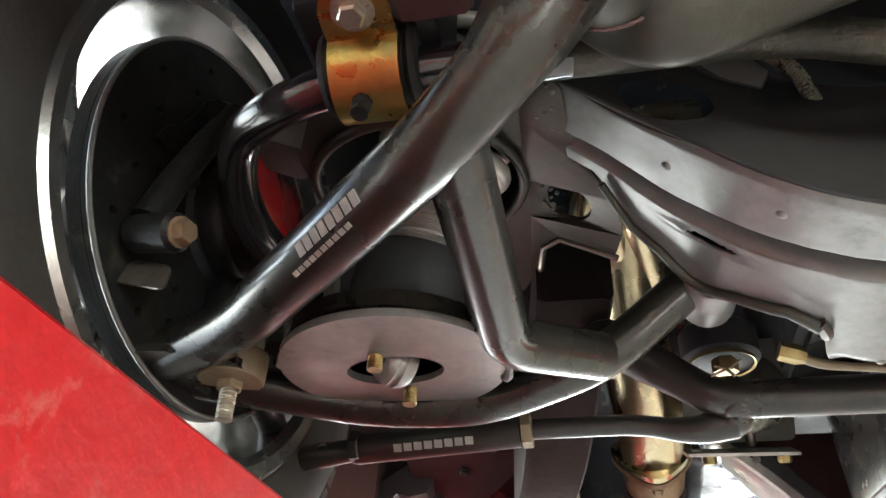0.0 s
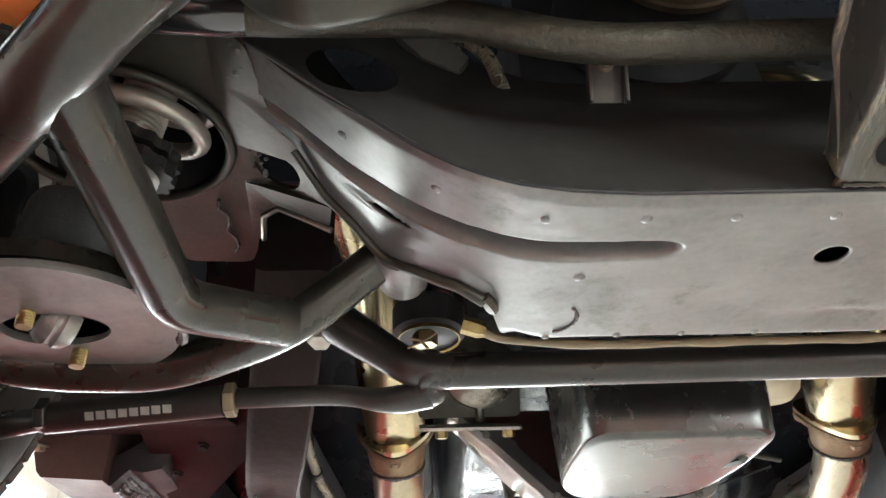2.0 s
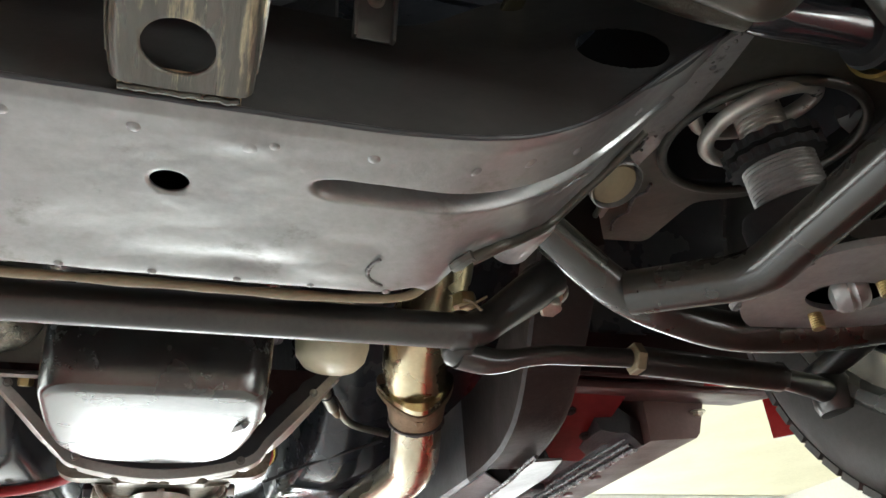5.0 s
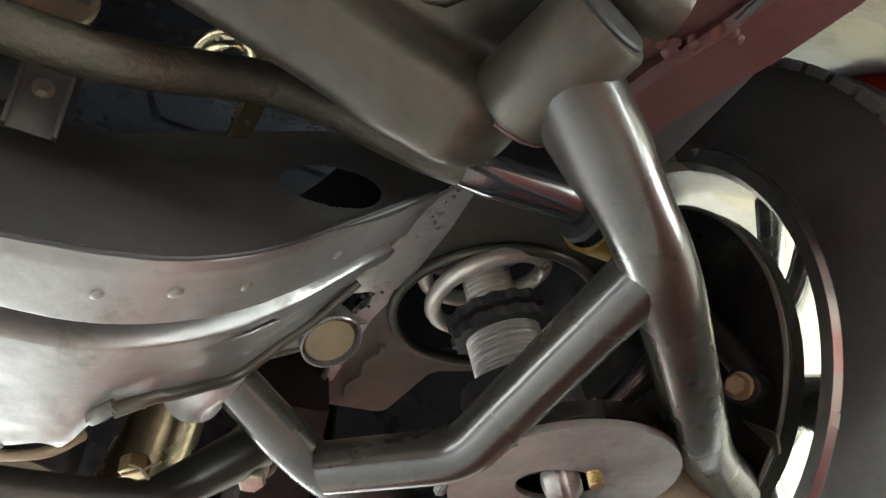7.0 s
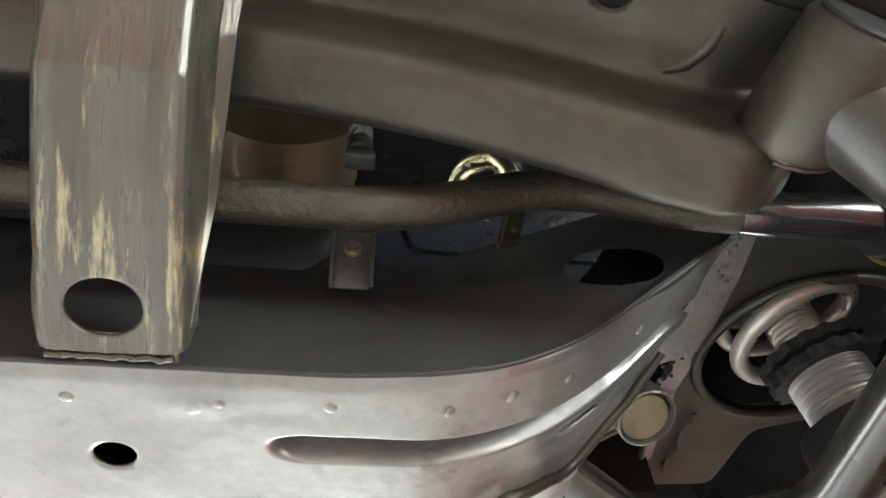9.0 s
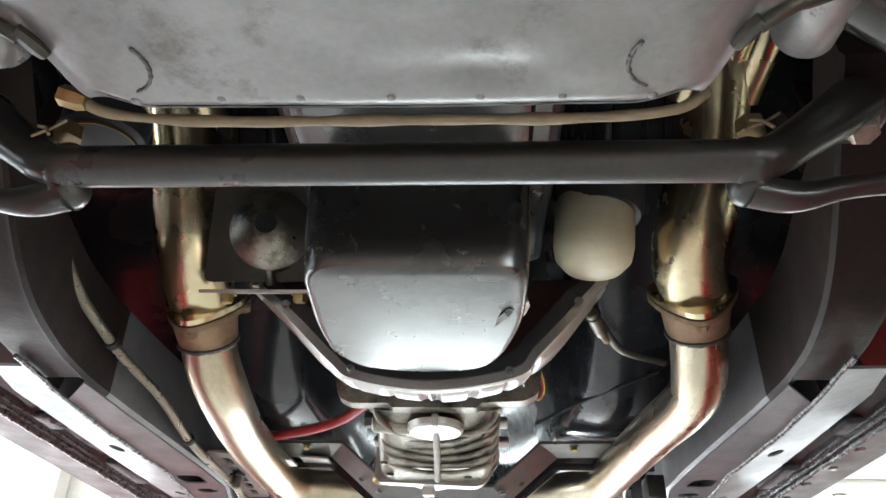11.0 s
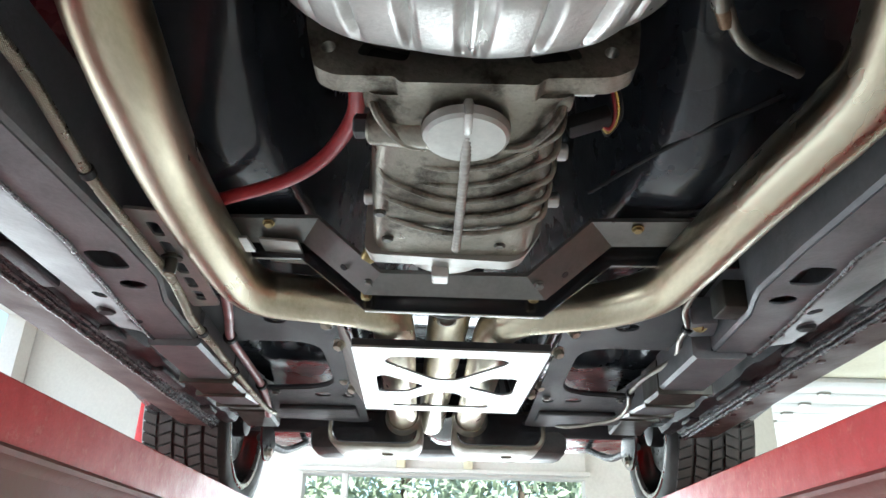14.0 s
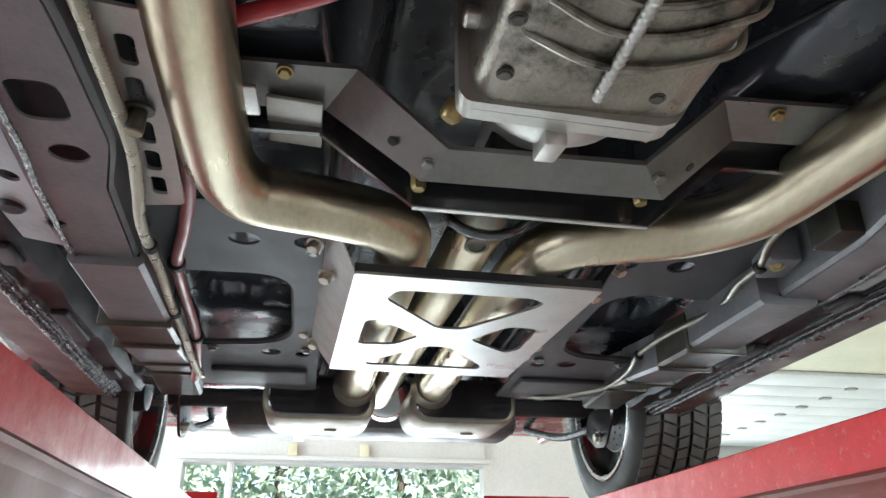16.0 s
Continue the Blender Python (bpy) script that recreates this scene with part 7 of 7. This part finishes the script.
def body_shell():
    """The closed red body above the floor."""
    cb = thing("car_body", "red painted car body resting on its floor", "car body", (0, 1.6, 1.95))
    for s in (-1, 1):
        part("side_panel", box(BM(), (s * 0.885, 1.52, 2.24), (0.05, 1.80, 0.58), 0.02), M_BODYRED, cb)
        part("quarter_panel", box(BM(), (s * 0.925, 3.30, 2.36), (0.04, 1.74, 0.36), 0.02), M_BODYRED, cb)
        part("tail_quarter", box(BM(), (s * 0.90, 3.70, 2.16), (0.05, 0.92, 0.22), 0.02), M_BODYRED, cb)
    prof = [(0.75, 2.52), (1.28, 2.90), (1.5, 2.94), (2.1, 2.94), (2.35, 2.90), (3.0, 2.54)]
    lp = [[(-0.86, y, 2.50), (-0.62 - 0.22 * (2.94 - z) / 0.42, y, z), (0.62 + 0.22 * (2.94 - z) / 0.42, y, z), (0.86, y, 2.50)] for y, z in prof]
    part("cabin", rings(BM(), lp), M_BODYRED, cb, angle=25)
    part("trunk_lid", box(BM(), (0, 3.58, 2.53), (1.76, 1.14, 0.03), 0.012), M_BODYRED, cb)
    part("tail_panel", box(BM(), (0, 4.16, 2.31), (1.78, 0.04, 0.44), 0.012), M_BODYRED, cb)
    part("cowl", box(BM(), (0, 0.64, 2.53), (1.74, 0.26, 0.03), 0.01), M_BODYRED, cb)


def refine2(pts, step):
    return [(q.x, q.y) for q in refine([Vector((x, y, 0)) for x, y in pts], step)]


def rails():
    for s in (-1, 1):
        sr = thing("subframe_rail", "black painted subframe rail with oval holes and a weld bead", "frame rail", (s * 0.46, 1.0, 1.80), "subframe rails")
        # bottom plate with holes, in plan
        inner = [(0.355, 0.20), (0.398, 0.40), (0.430, 0.55), (0.438, 0.64), (0.434, 0.75), (0.424, 0.925), (0.417, 1.06), (0.415, 1.20), (0.437, 1.29), (0.446, 1.49)]
        outer = [(0.532, 1.49), (0.532, 1.40), (0.505, 1.08), (0.512, 0.85), (0.510, 0.72), (0.498, 0.55), (0.468, 0.40), (0.43, 0.20)]

        def rz(x, y):
            return 1.80 + 0.14 * (1 - sstep(0.12, 0.50, y)) ** 1.5

        loops = []
        for i in range(40):
            y = 0.20 + 1.29 * i / 39

            def at(line, y):
                line = sorted(line, key=lambda q: q[1])
                for (x0, ya), (x1, yb) in zip(line, line[1:]):
                    if y <= yb:
                        return x0 + (x1 - x0) * max(0, (y - ya)) / (yb - ya)
                return line[-1][0]

            xi, xo, z = at(inner, y), at(outer, y), rz(0, y)
            top = max(z + 0.09, 1.93)
            loops.append([(s * xi, y, z + 0.008), (s * (xi + 0.004), y, z + 0.002), (s * (xi + 0.010), y, z + (0.0045 if y < 0.66 else 0.05)), (s * (xo - 0.008), y, z + (0.0045 if y < 0.66 else 0.05)), (s * xo, y, z + 0.008), (s * xo, y, top), (s * xi, y, top)])
        # rail in two lengths, the front one in a much darker colour
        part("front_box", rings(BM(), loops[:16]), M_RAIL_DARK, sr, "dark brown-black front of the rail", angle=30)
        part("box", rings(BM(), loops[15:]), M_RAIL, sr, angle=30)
        hl = [rpoly([(s * (0.466 + dx), y + dy) for dx, dy in ((-0.024, -0.03), (0.022, -0.03), (0.022, 0.03), (-0.024, 0.03))], 0.016) for y in (1.135,)] + [circle(s * 0.462, 1.222, 0.019, 0.017, 20), circle(s * 0.520, 1.385, 0.0125, 0.011, 16)]
        line = [(s * (x + 0.006), y) for x, y in inner if y > 0.6] + [(s * (x - 0.004), y) for x, y in outer if y > 0.6]
        part("bottom_plate", flat(BM(), line, hl, 0.003, Matrix.Translation((0, 0, 1.8025))), M_RAIL, sr)
        part("weld_bead", bead([(s * (x - 0.012 + 0.0012 * math.sin(40 * y)), y, 1.8005) for x, y in refine2([q for q in reversed(outer) if q[1] > 0.5], 0.02)], 0.0034, 60), M_CRUST, sr)
        # flange plate out to the rocker
        pl = [(s * 0.500, 0.60), (s * 0.508, 0.70), (s * 0.508, 1.08), (s * 0.534, 1.40), (s * 0.534, 1.475), (s * 0.585, 1.475), (s * 0.592, 1.10), (s * 0.585, 0.72), (s * 0.560, 0.62)]
        part("outer_flange", flat(BM(), pl, [circle(s * 0.545, 1.30, 0.012, n=16), circle(s * 0.545, 0.98, 0.012, 0.02, 16)], 0.004, Matrix(), lambda x, y: 1.807 + 0.16 * (abs(x) - 0.49)), M_RAIL, sr)
        mount = lathe(BM(), [(0.012, 0.0), (0.016, 0.004), (0.018, 0.03), (0.018, 0.06)], (s * 0.567, 1.38, 1.812), (0, 0, 1), 22)
        part("body_mount", mount, M_RUBBER, sr)
        sc = thing("subframe_connector", "black square-tube subframe connector with stepped joints", "frame connector", (s * 0.47, 1.95, 1.79), "subframe connectors")
        for k, (ya, yb, za, zb, hw) in enumerate(((1.475, 1.70, 1.789, 1.789, 0.046), (1.70, 1.83, 1.786, 1.790, 0.050), (1.83, 2.00, 1.790, 1.806, 0.049), (2.00, 2.14, 1.806, 1.825, 0.048), (2.14, 2.30, 1.825, 1.815, 0.046))):
            xc = s * (0.484 + 0.006 * k) - (0.026 if s > 0 else 0.0)
            lp = []
            for y, z in ((ya, za), (yb - 0.003, zb)):
                lp.append([(xc - hw, y, z + 0.006), (xc - hw + 0.006, y, z), (xc + hw - 0.006, y, z), (xc + hw, y, z + 0.006), (xc + hw, y, z + 0.07), (xc - hw, y, z + 0.07)])
            part("segment", rings(BM(), lp), M_RAIL if k in (0, 2) else M_BEAM, sc, angle=25)
            if k:
                part("joint_plate", box(BM(), (xc, ya, za + 0.030), (hw * 2 + 0.008, 0.010, 0.070), 0.002), M_BEAM, sc)
        part("end_lip", box(BM(), (s * 0.485, 1.484, 1.806), (0.088, 0.014, 0.012), 0.003, pose(0, 0, 0, 0, 0, s * 3)), M_RUBBER, sc)
        # rear spring with its front hanger
        lf = thing("leaf_spring", "black rear leaf spring with its front hanger plate", "leaf spring", (s * 0.52, 2.6, 1.75), "leaf springs")
        part("leaf", tube(BM(), curve([(s * 0.53, 2.38, 1.80), (s * 0.54, 2.6, 1.815), (s * 0.55, 2.85, 1.845), (s * 0.55, 3.2, 1.93)], 8), 0.012, 8), M_RUBBER, lf)
        m = Matrix(((0, 0, 1, s * 0.512), (1, 0, 0, 2.36), (0, 1, 0, 1.785), (0, 0, 0, 1)))
        part("hanger_plate", flat(BM(), rpoly([(-0.06, 0.05), (0.10, 0.05), (0.13, 0.0), (0.06, -0.045), (0.0, -0.05), (-0.05, 0.0)], 0.02), [circle(0.02, -0.01, 0.006, n=10), circle(0.06, 0.0, 0.006, n=10)], 0.006, m), M_BLACK_GLOSS, lf)
        part("hanger_bolt", hexbolt((s * 0.509, 2.40, 1.763), (-s, 0, 0), 0.012, 0.012, 1.3), M_BOLT, lf)
        # rocker
        rk = thing("rocker_panel", "rocker panel, black inside with a brown-red outer sill and rough seam", "rocker panel", (s * 0.70, 1.5, 1.85), "rocker panels")
        loops = []
        for i in range(70):
            y = 0.62 + 1.86 * i / 69
            w = 0.006 * noise.noise(Vector((y * 7, s, 0))) + 0.006 * (math.sin(y * 22) > 0.75)
            loops.append([(s * 0.622, y, 1.885 + w), (s * 0.634, y, 1.860 + w), (s * 0.660, y, 1.855 + w), (s * 0.678, y, 1.866 - w), (s * 0.690, y, 1.852), (s * 0.699, y, 1.842), (s * 0.704, y, 1.842), (s * 0.704, y, 1.88), (s * 0.622, y, 1.93)])
        part("inner_sill", rings(BM(), loops), M_PEBBLE, rk, angle=50)
        for k, (dx, r) in enumerate(((0.699, 0.0046), (0.692, 0.0040), (0.685, 0.0030))):
            part("seam", bead([(s * (dx + 0.004 * noise.noise(Vector((i * 0.7, k, s)))), 0.64 + 0.0265 * i, 1.8425 + 1.05 * (0.699 - dx) + 0.002 * noise.noise(Vector((i * 0.9, k, 5)))) for i in range(70)], r, 70 + k), M_CRUST, rk)
        lp = [[(s * 0.7045, y, 1.843), (s * 0.788, y, 1.850), (s * 0.796, y, 1.858), (s * 0.83, y, 1.95), (s * 0.84, y, 2.02), (s * 0.7045, y, 2.02)] for y in (0.60, 2.46)]
        part("outer_sill", rings(BM(), lp), M_SILL, rk, "brown-red primed sill")
        for i in range(5):
            y = 0.95 + 0.33 * i
            part("body_plug", box(BM(), (s * 0.655, y, 1.852), (0.030, 0.16 if i % 2 else 0.07, 0.014), 0.006), M_PEBBLE, rk)
        if s > 0:
            for i in range(14):
                part("spot_tab", box(BM(), (0.712 + 0.003 * (i % 2), 0.80 + 0.12 * i, 1.838), (0.014, 0.016, 0.005), 0.002), M_DEEPRED, rk)
    tk = thing("fuel_tank", "dull grey fuel tank behind the mufflers", "fuel tank", (0, 2.86, 1.83))
    part("shell", box(BM(), (-0.03, 2.86, 1.90), (0.86, 0.20, 0.13), 0.03), M_TANK, tk)
    part("strap", box(BM(), (-0.25, 2.86, 1.833), (0.03, 0.19, 0.004), 0.001), M_RAIL, tk)
    ax = thing("rear_axle", "black rear axle housing with a round differential", "rear axle", (0, 2.79, 1.86))
    part("tube", cyl(BM(), (-0.62, 2.79, 1.935), (0.62, 2.79, 1.935), 0.04), M_PLATE_DARK, ax)
    part("differential", lathe(BM(), [(0.04, -0.16), (0.05, -0.12), (0.08, -0.07), (0.092, 0), (0.08, 0.05), (0.03, 0.06)], (-0.01, 2.70, 1.94), (0, 1, 0), 30), M_BLACK_GLOSS, ax)


def lines():
    l = thing("braided_fuel_line", "braided steel fuel line clipped along the rail", "fuel line", (-0.42, 1.2, 1.82))
    pts = [(-0.40, 0.36, 1.97), (-0.425, 0.50, 1.895), (-0.421, 0.639, 1.856), (-0.402, 0.78, 1.832), (-0.404, 0.925, 1.813), (-0.402, 1.06, 1.806), (-0.402, 1.20, 1.804), (-0.412, 1.29, 1.803), (-0.424, 1.38, 1.802), (-0.424, 1.50, 1.800), (-0.429, 1.62, 1.800), (-0.431, 1.75, 1.800), (-0.437, 1.93, 1.802), (-0.444, 2.08, 1.812), (-0.45, 2.20, 1.835)]
    part("hose", tube(BM(), refine(curve(pts, 10), 0.0011), ribbed(0.0036, 0.0066, 0.0003), 12), M_BRAID, l)
    for p in ((-0.421, 0.639, 1.856), (-0.404, 0.925, 1.813), (-0.424, 1.435, 1.801), (-0.430, 1.68, 1.800)):
        q = Vector(p)
        part("clip", lathe(BM(), [(0.0078, -0.006), (0.0090, -0.005), (0.0090, 0.005), (0.0078, 0.006)], q, (0, 1, -0.15), 18), M_RUBBER, l)
    r = thing("red_battery_cable", "red battery cable looping from the gearbox and along the rail", "cable", (-0.30, 1.3, 1.83))
    part("front_loop", tube(BM(), curve([(-0.104, 0.800, 1.850), (-0.114, 0.868, 1.858), (-0.139, 0.935, 1.866), (-0.172, 0.988, 1.868), (-0.222, 1.034, 1.868), (-0.30, 1.078, 1.868), (-0.345, 1.105, 1.87), (-0.380, 1.14, 1.872)], 8), 0.0088, 14), M_REDHOSE, r, "glossy red cable")
    part("rear_run", tube(BM(), curve([(-0.380, 1.14, 1.872), (-0.372, 1.24, 1.858), (-0.374, 1.35, 1.848), (-0.39, 1.45, 1.842), (-0.418, 1.58, 1.838), (-0.425, 1.72, 1.838), (-0.428, 1.88, 1.832), (-0.44, 2.02, 1.822), (-0.455, 2.12, 1.81)], 8), 0.0085, 14), M_PINKHOSE, r, "faded pink-red cable")
    for p in ((-0.418, 1.575, 1.838), (-0.428, 1.90, 1.831)):
        part("clip", lathe(BM(), [(0.0105, -0.007), (0.013, -0.005), (0.013, 0.005), (0.0105, 0.007)], p, (0, 1, 0), 16), M_RUBBER, r)
    b = thing("brake_line", "thin steel brake line along the other rail", "brake line", (0.42, 1.5, 1.83))
    part("pipe", tube(BM(), curve([(0.40, 0.95, 1.90), (0.41, 1.10, 1.875), (0.375, 1.25, 1.85), (0.37, 1.36, 1.838), (0.392, 1.43, 1.83), (0.40, 1.50, 1.83), (0.418, 1.60, 1.826), (0.40, 1.75, 1.828), (0.395, 1.86, 1.824), (0.41, 1.95, 1.815), (0.41, 2.06, 1.812), (0.38, 2.14, 1.815), (0.31, 2.20, 1.815), (0.27, 2.24, 1.83)], 8), 0.0055, 10), M_LINE, b)
    for p in ((0.375, 1.25, 1.848), (0.394, 1.435, 1.828), (0.395, 1.865, 1.822)):
        part("clip", lathe(BM(), [(0.0075, -0.006), (0.0095, -0.004), (0.0095, 0.004), (0.0075, 0.006)], p, (0, 1, 0), 14), M_RUBBER, b)
    for k in range(3):
        w = thing("thin_cable", "thin grey cable above the connector", "cable", (0.5, 1.8, 1.83), "thin cables")
        part("cable", tube(BM(), curve([(0.535, 1.45 + 0.03 * k, 1.85), (0.53 + 0.006 * k, 1.62, 1.826), (0.522, 1.76 + 0.05 * k, 1.83), (0.50, 1.95, 1.85)], 7), 0.0026, 8), M_LINE, w)
    bk = thing("rail_bracket", "black rail bracket with a gold bolt", "bracket", (0.40, 1.42, 1.82))
    part("plate", box(BM(), (0.418, 1.43, 1.848), (0.045, 0.07, 0.05), 0.006, pose(0, 0, 0, 0, 0, -12)), M_RAIL, bk)
    part("bolt", hexbolt((0.408, 1.418, 1.832), (-0.5, -0.6, -0.6), 0.012, 0.012, 1.3), M_BOLT_GOLD, bk)
    part("upper_plate", box(BM(), (0.418, 1.30, 1.83), (0.04, 0.06, 0.045), 0.004), M_BEAM, bk)
    # tan tube stands for the rear flange edge of the crossmember
    g = thing("coil_guard_line", "tan strip along the rear flange edge of the crossmember", "brake line", (0, 0.14, 1.805))
    path = refine(curve([(-0.232, 0.128, 1.824), (-0.20, 0.140, 1.812), (-0.12, 0.1425, 1.806), (0.0, 0.1425, 1.806), (0.12, 0.1425, 1.806), (0.19, 0.14, 1.810), (0.22, 0.15, 1.835)], 10), 0.0006)
    part("guard", tube(BM(), path, lambda f, run: 0.0040 + 0.0007 * math.sin(37 * f) * math.sin(11 * f), 10), M_TAN, g)
    part("fitting", lathe(BM(), [(0.008, 0), (0.008, 0.014), (0.006, 0.02)], (-0.235, 0.131, 1.822), (1, 0.1, -0.3), 6), M_BOLT_GOLD, g)
    f = thing("clutch_line", "steel hydraulic line with a rusty fitting beside the bellhousing", "hydraulic line", (0.22, 0.8, 1.95))
    part("pipe", tube(BM(), curve([(0.16, 0.64, 1.92), (0.20, 0.70, 1.945), (0.245, 0.78, 1.955), (0.285, 0.84, 1.935), (0.36, 0.88, 1.93)], 8), 0.0065, 10), M_LINE, f)
    part("fitting", cyl(BM(), (0.225, 0.735, 1.948), (0.25, 0.80, 1.945), 0.010, bevel=0.002), M_LINE, f)
    part("tip", cyl(BM(), (0.25, 0.80, 1.945), (0.262, 0.822, 1.943), 0.0075), M_RUST, f)
    part("clamp", lathe(BM(), [(0.012, -0.004), (0.014, 0), (0.012, 0.004)], (0.228, 0.745, 1.95), (0.3, 1, 0), 14), M_RUBBER, f)
    sw = thing("speedometer_cable", "thin black cable behind the exhaust", "cable", (0.25, 1.0, 1.9))
    part("cable", tube(BM(), curve([(0.17, 1.10, 1.90), (0.25, 1.0, 1.91), (0.36, 0.92, 1.93)], 8), 0.003, 8), M_RUBBER, sw)


oil_pan()
engine_mounts()
bellhousing()
transmission()
trans_crossmember()
exhaust()
driveline()
body()
body_shell()
rails()
lines()
